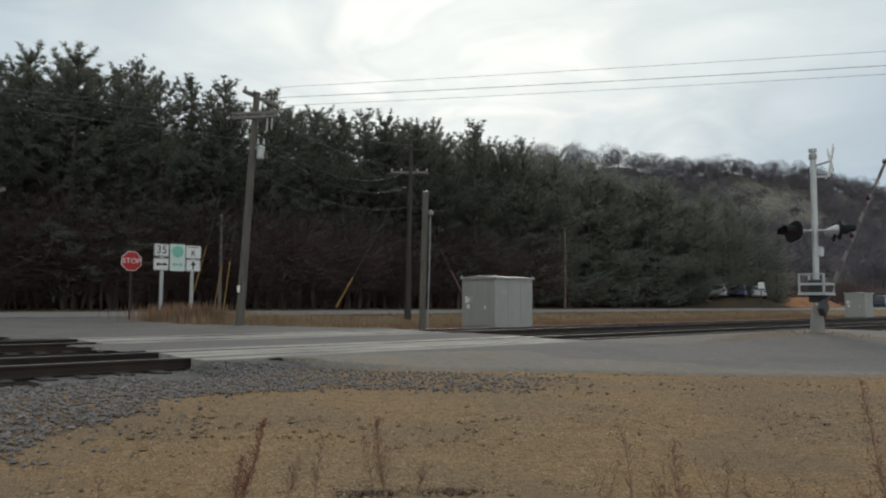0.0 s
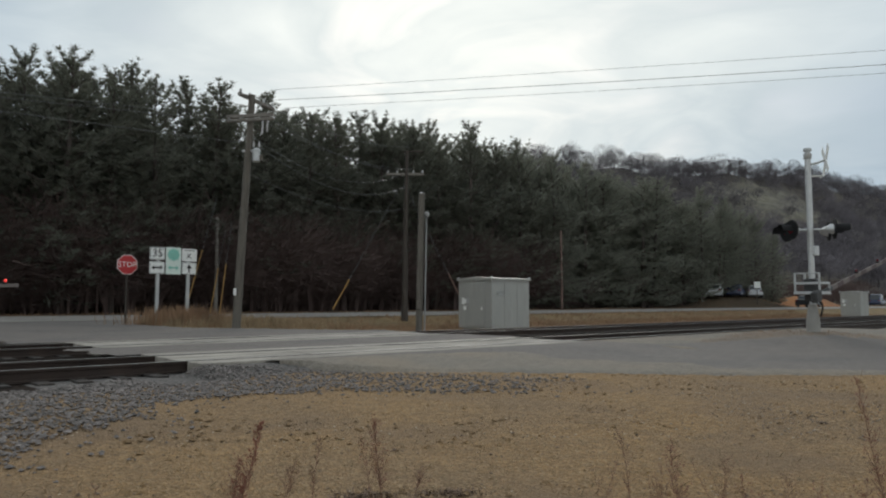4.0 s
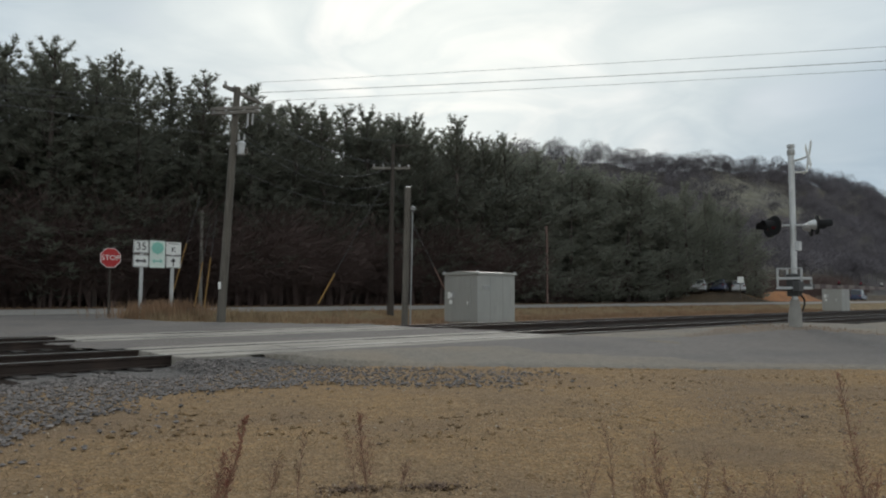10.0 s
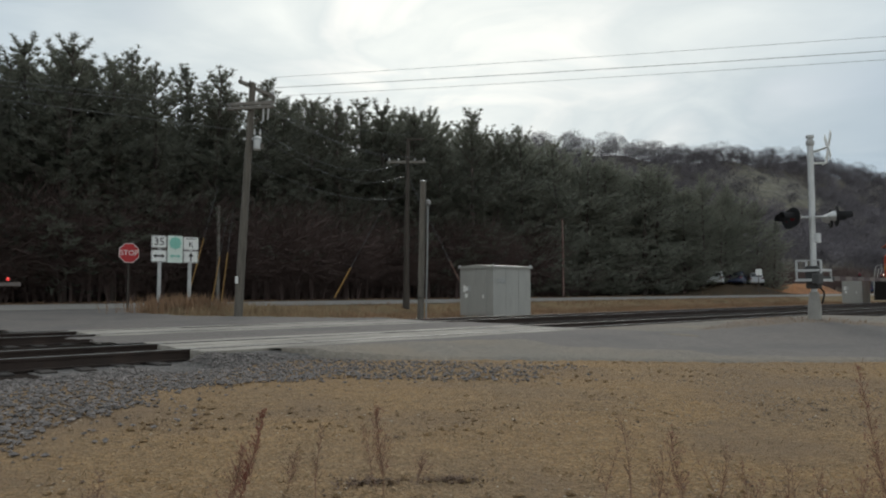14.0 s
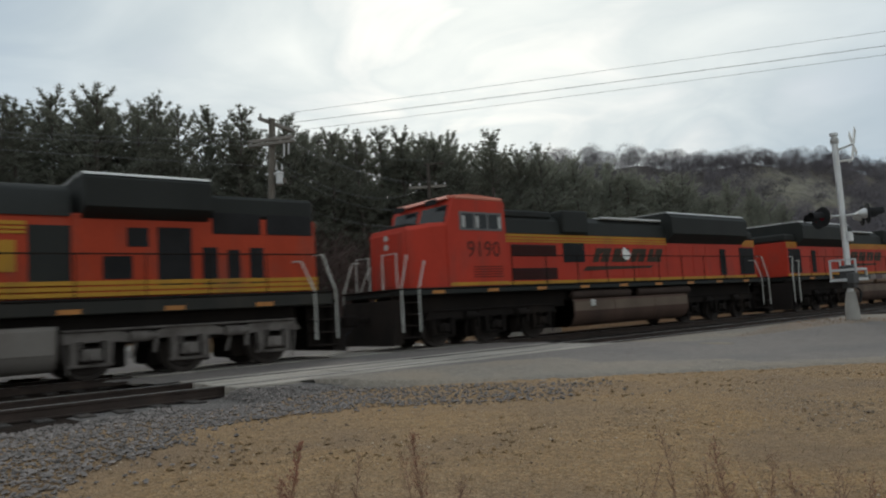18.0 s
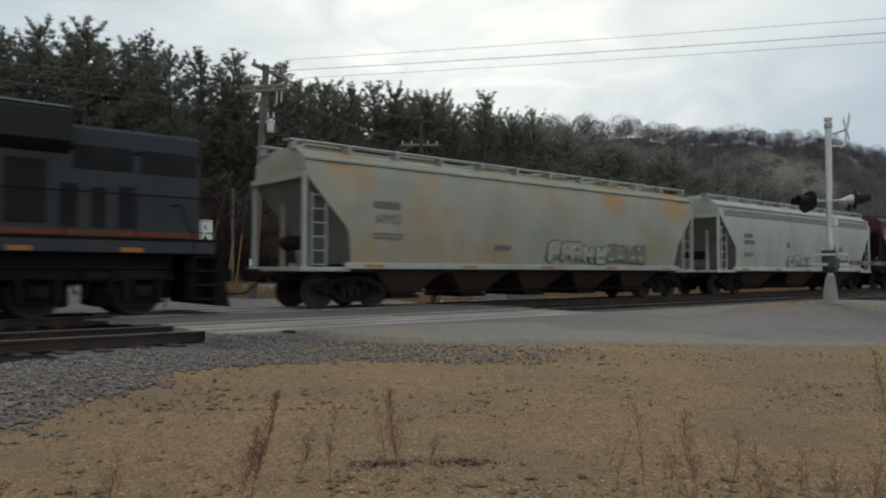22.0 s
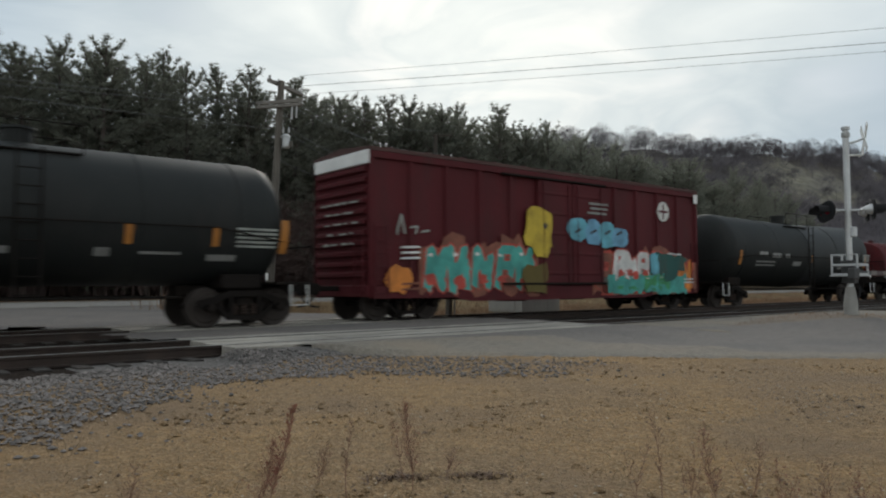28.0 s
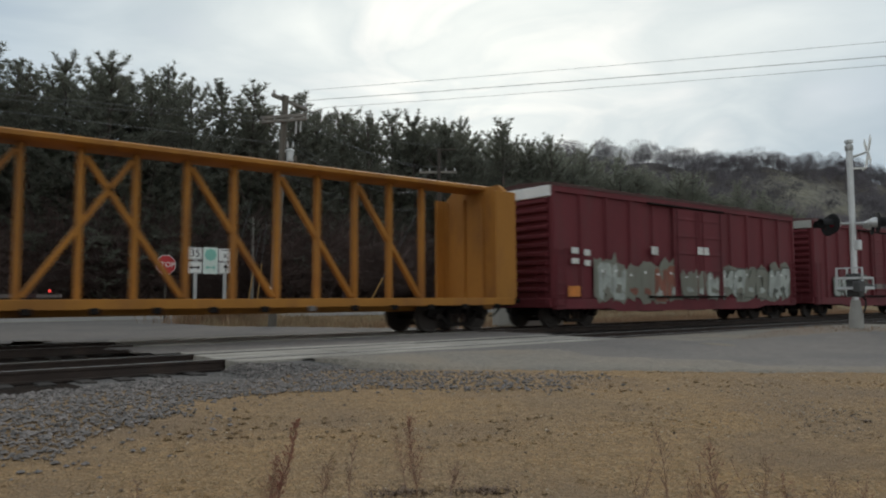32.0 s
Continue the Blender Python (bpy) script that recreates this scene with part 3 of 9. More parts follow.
def stones(name, count, spot, r0, r1, material, label):
    """Loose low stones, each a squashed uneven octahedron-like lump, joined."""
    base = np.array([(1, 0, 0), (0.5, 0.8, 0.1), (-0.5, 0.85, 0), (-1, 0, 0.1), (-0.5, -0.8, 0), (0.55, -0.75, 0.1), (0.15, 0.1, 0.75), (-0.1, 0, -0.6)], float)
    tri = np.array([(0, 1, 6), (1, 2, 6), (2, 3, 6), (3, 4, 6), (4, 5, 6), (5, 0, 6), (1, 0, 7), (2, 1, 7), (3, 2, 7), (4, 3, 7), (5, 4, 7), (0, 5, 7)])
    rng = np.random.default_rng(5)
    P = spot(rng, count)
    k = len(P)
    a = rng.uniform(0, 6.28, k)
    r = rng.uniform(r0, r1, k) * rng.uniform(0.6, 1.25, k)
    b = base[None] * rng.uniform(0.65, 1.3, (k, 8, 1)) * r[:, None, None]
    b[:, :, 2] *= rng.uniform(0.55, 1.0, (k, 1))
    x, y = b[:, :, 0] * np.cos(a)[:, None] - b[:, :, 1] * np.sin(a)[:, None], b[:, :, 0] * np.sin(a)[:, None] + b[:, :, 1] * np.cos(a)[:, None]
    V = np.stack([x + (P[:, 0] * UX - P[:, 1] * UY)[:, None], y + (P[:, 0] * UY + P[:, 1] * UX)[:, None], b[:, :, 2] + (P[:, 2] + 0.25 * r)[:, None]], -1).reshape(-1, 3)
    F = (tri[None] + 8 * np.arange(k)[:, None, None]).reshape(-1, 3)
    tagged(new(name, np_mesh(name, V, F, material, smooth=False)), label, "stones", kind="stuff")


def shoulder_z(u, n):
    z = np.interp(n, [7.2, 7.9, 8.6, 9.3, 9.9, 10.7, 11.1], [-0.36, -0.27, -0.21, -0.185, -0.175, -0.18, -0.19])
    left = 1 - step(u, 3.2, 6.2)
    return np.maximum(np.maximum(z * left - 0.6 * (1 - left), zg(u, n)), packed(u, n))


def loose():
    def bal(rng, k):
        u, n = rng.uniform(-9, 8.5, k), rng.uniform(5.2, 11.0, k)
        edge = np.interp(u, [-9, 1.2, 3.5, 5.0, 5.7, 6.5, 8.5], [6.0, 6.6, 8.1, 8.0, 7.1, 6.1, 6.6]) + 0.35 * wob(u, n, 1.4)
        top = np.interp(u, [-9, 1.5, 3.0, 4.2, 5.4, 6.2, 7.0, 8.5], [10.3, 10.4, 10.75, 11.1, 11.05, 10.3, 8.9, 7.2])
        spill = rng.uniform(0, 1, k) ** 4 * 1.3
        ok = (n > edge - spill) & (n < top + 0.1 * wob(u, n, 3)) & ((n > edge) | (rng.uniform(0, 1, k) < 0.3)) & (rng.uniform(0, 1, k) < np.interp(u, [4.6, 6.2, 8.5], [1.0, 0.35, 0.12]))
        u, n = u[ok], n[ok]
        return np.stack([u, n, shoulder_z(u, n) + 0.008 + 0.025 * ((u > 3.3) & (u < 5) & (n > 9.8))], 1)
    stones("ballast_stones", 44000, bal, 0.013, 0.034, M["stone"], "loose grey crushed stone spilling off the track shoulder")

    def lot(rng, k):
        d, a = rng.uniform(3.6, 13, k), rng.uniform(-0.62, 0.62, k)
        x, y = d * np.sin(a), d * np.cos(a)
        u, n = x * UX + y * UY, -x * UY + y * UX
        ok = (n < 8.5) & ~inside(u, n, ROAD) & (rng.uniform(0, 1, k) < np.clip(0.5 + 0.6 * wob(u, n, 0.7), 0.1, 1))
        u, n = u[ok], n[ok]
        return np.stack([u, n, zg(u, n)], 1)
    stones("lot_pebbles", 6000, lot, 0.005, 0.015, M["pebble"], "small dark pebbles scattered on the gravel lot")

    def pale(rng, k):
        P = lot(rng, k)
        return P + np.array([0.07, 0.11, 0.0])
    stones("dark_stones", 170, lambda rng, k: lot(rng, k), 0.012, 0.028, M["pebble"], "larger dark stones scattered on the lot")

    def grey(rng, k):
        a, d = rng.normal(0.45, 0.1, k), rng.normal(8.7, 0.8, k)
        x, y = d * np.sin(a), d * np.cos(a)
        u, n = x * UX + y * UY, -x * UY + y * UX
        ok = ~inside(u, n, ROAD)
        return np.stack([u[ok], n[ok], zg(u[ok], n[ok])], 1)
    stones("grey_gravel", 1300, grey, 0.004, 0.012, M["lot_grey"], "grey gravel strewn on the tan lot")
    stones("lot_clods", 5200, lambda rng, k: lot(rng, k) + np.array([0.19, -0.07, -0.006]), 0.012, 0.036, M["lot"], "low clods of packed tan gravel")
    stones("pale_pebbles", 5600, pale, 0.005, 0.014, M["pebble_pale"], "small pale pebbles scattered on the gravel lot")


loose()


# ---------------- woods ----------------
M["bark"] = mat("pine_bark", (0.095, 0.077, 0.068), 0.95, vary=0.35, scale=1.5, grain=0.35, gscale=14, bump=0.8, stretch=(3, 3, 0.6), each=0.25)
M["needles"] = mat("pine_needles", (0.122, 0.128, 0.106), 0.85, vary=0.14, scale=0.7, grain=0.12, gscale=6, bump=0, each=0.14, spec=0.1)
# needle colour again, paled: haze over the right of the wood
M["needles_hazed"] = mat("hazed_conifer_needles", (0.225, 0.232, 0.197), 0.85, vary=0.14, scale=0.7, grain=0.12, gscale=6, bump=0, each=0.14, spec=0.1)


def let_through(m, share, colour):
    """Thin leaves: part of the light passes."""
    nt = m.node_tree
    b, out = nt.nodes["Principled BSDF"], nt.nodes["Material Output"]
    tr, mx = nt.nodes.new("ShaderNodeBsdfTranslucent"), nt.nodes.new("ShaderNodeMixShader")
    tr.inputs[0].default_value = (*colour, 1)
    mx.inputs[0].default_value = share
    nt.links.new(b.outputs[0], mx.inputs[1])
    nt.links.new(tr.outputs[0], mx.inputs[2])
    nt.links.new(mx.outputs[0], out.inputs[0])


let_through(M["needles"], 0.42, (0.25, 0.256, 0.2))
let_through(M["needles_hazed"], 0.42, (0.33, 0.34, 0.275))
# lighter bluish twig colour holds the distance haze over the bluff
M["twig"] = mat("hazed_bare_twigs", (0.158, 0.146, 0.158), 0.95, vary=0.4, scale=0.04, grain=0.2, gscale=0.6, bump=0, spec=0.1)
M["brush"] = mat("bare_brush", (0.118, 0.086, 0.079), 0.95, vary=0.35, scale=0.3, bump=0, spec=0.1)


def pine_mesh(seed, H, spread, clear):
    """Trunk and crown of one tall pine: whorled limbs that carry tufts of needle blades; dead bare limbs lower down."""
    rng = random.Random(seed)
    trunk = Mesh()
    lean = (rng.uniform(-0.3, 0.3), rng.uniform(-0.3, 0.3))

    def axis(z):
        t = z / H
        return Vector((lean[0] * t + 0.12 * math.sin(3 * t + seed), lean[1] * t + 0.12 * math.cos(2.3 * t + seed), z))
    trunk.path([axis(H * k / 9) for k in range(10)], 0.19, 7, 0.02)
    V, F = [], []

    def tuft(p, d, L, k, wide=0.14):
        for _ in range(k):
            w = Vector((rng.gauss(0, 1), rng.gauss(0, 1), rng.gauss(0, 0.8) + 0.35)).normalized()
            w = (w + d * 0.75).normalized() * L * rng.uniform(0.7, 1.3)
            s = w.cross(Vector((rng.gauss(0, 1), rng.gauss(0, 1), rng.gauss(0, 1)))).normalized() * rng.uniform(wide * 0.7, wide * 1.3) * L
            i = len(V)
            V.extend([p - s, p + s, p + w])
            F.append((i, i + 1, i + 2))
    z = clear * H * 0.5
    while z < H - 0.3:
        t = z / H
        dead = t < clear
        # a narrow pointed top over a broad ragged body
        reach = spread * min(1.0, 0.16 + 2.3 * (1 - t)) ** 0.78 * (0.82 + 0.18 * math.sin(z * 1.9 + seed)) if not dead else spread * 0.7
        turn = rng.uniform(0, 6.28)
        count = rng.choice((4, 5, 5, 6))
        for b in range(count):
            if rng.random() < (0.4 if dead else 0.08):
                continue
            a = turn + 6.28 * b / count + rng.uniform(-0.35, 0.35)
            L = reach * rng.uniform(0.55, 1.2)
            rise = (1.35 if t > 0.88 else 0.85 if t > 0.7 else 0.28 if t > 0.45 else -0.02) + rng.uniform(-0.15, 0.2)
            o = axis(z + rng.uniform(-0.12, 0.12))
            e = Vector((math.cos(a), math.sin(a), rise)).normalized()
            tip = o + e * L + Vector((0, 0, 0.2 * L))
            mid = o + e * L * 0.5 - Vector((0, 0, 0.03 * L))
            trunk.path([o, mid, tip], 0.028 if not dead else 0.02, 3, 0.007)
            if dead and rng.random() < 0.6:
                continue
            n = max(5, int(L / (0.12 if t > 0.74 else 0.17)))
            for k in range(n):
                f = 0.16 + 0.84 * (k + 0.5) / n
                p = o.lerp(mid, f * 2) if f < 0.5 else mid.lerp(tip, f * 2 - 1)
                side = Vector((-e.y, e.x, 0)) * rng.uniform(-1, 1) * (0.34 if t < 0.74 else 0.14) * (1.15 - f) * L
                q = p + side + Vector((0, 0, rng.uniform(-0.08, 0.2)))
                outer = f > 0.65 or t > 0.85
                tuft(q, (e * 0.6 + side * 0.5 + Vector((0, 0, 0.6))).normalized(), rng.uniform(0.18, 0.28) if outer else rng.uniform(0.24, 0.33), (15 if outer else 11) if not dead else 4, 0.085 if outer else 0.13)
        z += rng.uniform(0.48, 0.62) if t > 0.72 else rng.uniform(0.36, 0.5)
    for k in range(4):
        tuft(axis(H - 0.5 + 0.16 * k), Vector((0, 0, 1.6)), 0.24 - 0.03 * k, 9, 0.09)
    crown = bpy.data.meshes.new("crown")
    crown.from_pydata([tuple(v) for v in V], [], F)
    crown.materials.append(M["needles"] if clear > 0.05 else M["needles_hazed"])
    return trunk.mesh("trunk", M["bark"]), crown


def pines():
    kinds = [pine_mesh(s, h, w, c) for s, h, w, c in ((3, 14.6, 3.0, 0.16), (8, 15.8, 3.3, 0.2), (13, 13.6, 2.7, 0.14), (21, 15.2, 2.7, 0.24), (34, 12.6, 3.1, 0.1), (40, 14.2, 3.5, 0.18), (55, 13.8, 3.1, 0.03), (61, 14.8, 3.3, 0.02), (70, 12.9, 3.0, 0.03))]
    rng = random.Random(11)
    TALL = (14.6, 15.8, 13.6, 15.2, 12.6, 14.2, 13.8, 14.8, 12.9)
    spots = []
    for row, (n0, gap) in enumerate(((46.2, 3.2), (48.8, 3.0), (51.6, 3.2), (55, 3.7), (60, 4.6), (66, 4.4), (73, 4.6))):
        u = -24 + row * 1.1
        while u < 101 - 2 * row:
            spots.append((u + rng.uniform(-1.2, 1.2), n0 + rng.uniform(-1.2, 1.2)))
            u += gap
    for u, n in spots:
        # low-boughed kinds on the right, in needles paled to stand for haze
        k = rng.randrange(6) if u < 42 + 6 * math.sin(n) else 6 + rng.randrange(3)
        # the wood is tallest in its middle and steps down towards its far end
        tall = np.interp(u, [-24, 4, 9, 14, 20, 26, 33, 39, 47, 52, 59, 68, 83, 98], [13.4, 13.9, 14.6, 16.2, 15.4, 14.7, 15.2, 15.9, 15.8, 15.5, 15.0, 14.8, 13.6, 11.8]) * (1 + 0.011 * min(n - 46.2, 7)) * (1 if n < 57 else 0.88)
        s = tall * rng.choice((0.84, 0.9, 0.94, 0.97, 0.99, 1.01)) / TALL[k]
        tree = thing("pine_tree", pose(*W(u, n, float(zg(u, n)) - 0.05), rng.uniform(-2, 2), rng.uniform(-2, 2), rng.uniform(0, 360)),
                     "tall dark green pine with thin lower limbs" if k < 6 else "conifer with boughs down to the ground, needles paled for haze", "tree", "pine wood beyond the highway")
        tree.scale = (s * rng.uniform(1.2, 1.55),) * 2 + (s,)
        part("trunk", kinds[k][0], None, tree)
        part("crown", kinds[k][1], None, tree)


pines()


def domed_tree(rng, H, count, wide, long, rim=0.3):
    """Verts and triangles of a leafless hardwood: a few limbs and a rounded haze of thin twigs."""
    V, F = [], []

    def blade(p, q, r):
        d = q - p
        s = d.cross(Vector((rng.gauss(0, 1), rng.gauss(0, 1), rng.gauss(0, 0.3)))).normalized()
        i = len(V)
        V.extend([p - s * r, p + s * r, q])
        F.append((i, i + 1, i + 2))
    foot, fork = Vector((0, 0, -0.6)), Vector((rng.gauss(0, 0.3), rng.gauss(0, 0.3), H * 0.5))
    for _ in range(2):
        blade(foot, fork + Vector((0, 0, H * 0.3)), H * 0.014)
    core = Vector((0, 0, H * 0.58))
    bumps = [Vector((rng.gauss(0, 1), rng.gauss(0, 1), rng.gauss(0.5, 0.7))).normalized() for _ in range(7)]
    for b in bumps:
        blade(fork * rng.uniform(0.5, 1.0), core + b * H * 0.34, H * 0.007)
    for _ in range(count):
        d = Vector((rng.gauss(0, 1), rng.gauss(0, 1), rng.gauss(0.25, 0.85))).normalized()
        lump = max(d.dot(b) for b in bumps)
        R = H * 0.40 * (0.55 + 0.45 * lump)
        p = core + Vector((d.x, d.y, d.z * 0.95)) * R * rng.uniform(rim, 0.95)
        e = (d + Vector((rng.gauss(0, 0.45), rng.gauss(0, 0.45), rng.gauss(0.35, 0.4)))).normalized()
        blade(p, p + e * long * rng.uniform(0.5, 1.2), wide * rng.uniform(0.6, 1.2))
    return np.array([tuple(v) for v in V]), np.array(F)


def hill_z(u, n):
    rise = np.clip((n - 92) / 150, 0, 1)
    h = np.interp(u, [-500, 100, 210, 268, 336, 422, 499, 561, 651, 758, 815, 900, 1400], [18, 30, 52, 64, 72, 80, 89, 94, 95, 99, 91, 86, 80]) + 1.5 * np.sin(u / 41.0) + 1.2 * np.sin(u / 23.0 + 1) + 0.8 * np.sin(u / 9.0)
    gully = 9 * np.sin(u / 38.0 + n / 90.0) * np.sin(np.pi * rise)
    return 1.7 + 1.6 * wob(u / 30, n / 30) * step(n, 96, 130) + h * (rise ** 1.05) * (1 - 0.1 * np.sin(np.pi * rise)) + gully * rise


def glade(u, n):
    """Below 1 inside the open grassy patch high on the bluff."""
    return ((u - 470) / 75) ** 2 + ((n - 206) / 27) ** 2 + 0.35 * wob(u / 20, n / 14)


def hill():
    us, ns = grid_lines([(-500, 300, 14), (300, 620, 7), (620, 900, 14), (900, 2200, 100)]), grid_lines([(76, 262, 6.2), (262, 900, 80)])
    V, F = sheet(us, ns, lambda u, n: hill_z(u, n) - 20 * step(n, 262, 900) - 2.5 * (1 - step(n, 76, 94)))
    me = np_mesh("hill", V, F, M["hill"], ground_mat("dry_grass_slope", (0.19, 0.175, 0.13), (0.13, 0.118, 0.1), (0.16, 0.15, 0.12), 0.3, 0.5, 1.0, 0.05))
    c = V[F].mean(1)
    cu, cn = c[:, 0] * UX + c[:, 1] * UY, -c[:, 0] * UY + c[:, 1] * UX
    me.polygons.foreach_set("material_index", (glade(cu, cn) < 1).astype(np.int32))
    tagged(new("hill", me), "long wooded river bluff with patches of dry grass", "hill", kind="structure")
    rng = random.Random(4)
    kinds = [domed_tree(rng, h, 800, 0.042, 1.1, 0.6) for h in (13, 11.5, 14, 12, 10.5, 12.5)] + [domed_tree(rng, h, 190, 0.085, 2.6) for h in (11, 13, 10, 12)]
    r2 = np.random.default_rng(9)
    Vs, Fs, k = [], [], 0

    def plant(u, n, s, lo, hi):
        nonlocal k
        v, f = kinds[r2.integers(lo, hi)]
        a = r2.uniform(0, 6.28)
        x, y = v[:, 0] * math.cos(a) - v[:, 1] * math.sin(a), v[:, 0] * math.sin(a) + v[:, 1] * math.cos(a)
        p = W(u, n)
        Vs.append(np.stack([x * s * 1.15 + p.x, y * s * 1.15 + p.y, v[:, 2] * s + float(hill_z(u, n))], 1))
        Fs.append(f + k)
        k += len(v)
    for u in np.arange(150, 860, 2.9):
        plant(u + r2.uniform(-2, 2), 240 + r2.uniform(-9, 7), r2.uniform(0.75, 1.25), 0, 6)
    for u in np.arange(150, 860, 1.5):
        plant(u + r2.uniform(-2, 2), 238 + r2.uniform(-6, 6), r2.uniform(0.35, 0.6), 6, 10)
    for _ in range(2500):
        u, n = r2.uniform(150, 860), r2.uniform(100, 238)
        if (wob(u / 46, n / 30, 1, 3) > 0.5 and n > 150) or (glade(u, n) < 0.8 and r2.uniform() < 0.85):
            continue
        plant(u, n, r2.uniform(0.6, 1.05), 6, 10)
    tagged(new("bare_woods", np_mesh("bare_woods", np.concatenate(Vs), np.concatenate(Fs), M["twig"], smooth=False)), "leafless trees on the bluff, twigs greyed for distance haze", "trees", kind="stuff")


hill()


def undergrowth():
    """Bare brush along the foot of the wood."""
    rng = random.Random(6)
    kinds = [domed_tree(rng, h, 360, 0.010, 0.75) for h in (3.2, 2.4, 4.0, 5.0)]
    r2 = np.random.default_rng(2)
    Vs, Fs, k = [], [], 0
    for i in range(2000):
        v, f = kinds[r2.integers(4)]
        u, n, s = r2.uniform(-30, 150), r2.uniform(44.2, 66), r2.uniform(0.5, 1.1)
        if i > 1300:
            # taller reddish brush stands before the trunks at the road junction
            u, n, s = r2.uniform(-30, 52), r2.uniform(44.6, 47.5), r2.uniform(0.9, 1.7)
        elif u > 100:
            n = r2.uniform(47, 75)
        elif u > 48 and r2.uniform() < 0.6:
            continue
        a = r2.uniform(0, 6.28)
        p = W(u, n)
        x, y = v[:, 0] * math.cos(a) - v[:, 1] * math.sin(a), v[:, 0] * math.sin(a) + v[:, 1] * math.cos(a)
        Vs.append(np.stack([x * s * 1.5 + p.x, y * s * 1.5 + p.y, v[:, 2] * s + float(zg(u, n))], 1))
        Fs.append(f + k)
        k += len(v)
    for i in range(700):
        v, f = kinds[r2.integers(2)]
        u, n, s = r2.uniform(-30, 60), r2.uniform(45, 58), r2.uniform(0.35, 0.8)
        a = r2.uniform(0, 6.28)
        p = W(u, n)
        x, y = v[:, 0] * math.cos(a) - v[:, 1] * math.sin(a), v[:, 0] * math.sin(a) + v[:, 1] * math.cos(a)
        Vs.append(np.stack([x * s * 2.2 + p.x, y * s * 2.2 + p.y, (v[:, 2] - 0.7) * s + float(zg(u, n))], 1))
        Fs.append(f + k)
        k += len(v)
    tagged(new("undergrowth", np_mesh("undergrowth", np.concatenate(Vs), np.concatenate(Fs), M["brush"], smooth=False)), "bare brown brush at the foot of the wood", "brush", kind="stuff")


undergrowth()


# ---------------- poles and wires ----------------
def at(az, d, z=None, rz=0.0):
    """A pose d metres from the eye in the compass direction az, on the ground unless z is given."""
    a = radians(az)
    x, y = d * math.sin(a), d * math.cos(a)
    if z is None:
        z = float(zg(x * UX + y * UY, -x * UY + y * UX))
    return pose(x, y, z, 0, 0, rz)


def xyz(az, d, el):
    """The point d metres off (along the plan) at that direction and elevation."""
    a = radians(az)
    return Vector((d * math.sin(a), d * math.cos(a), EYE + d * math.tan(radians(el))))


def insulator(p):
    m = Mesh()
    m.turn([(0, 0.02), (0.02, 0.05), (0.06, 0.05), (0.07, 0.03), (0.09, 0.055), (0.13, 0.05), (0.15, 0.02)], p, "z", 10)
    return m


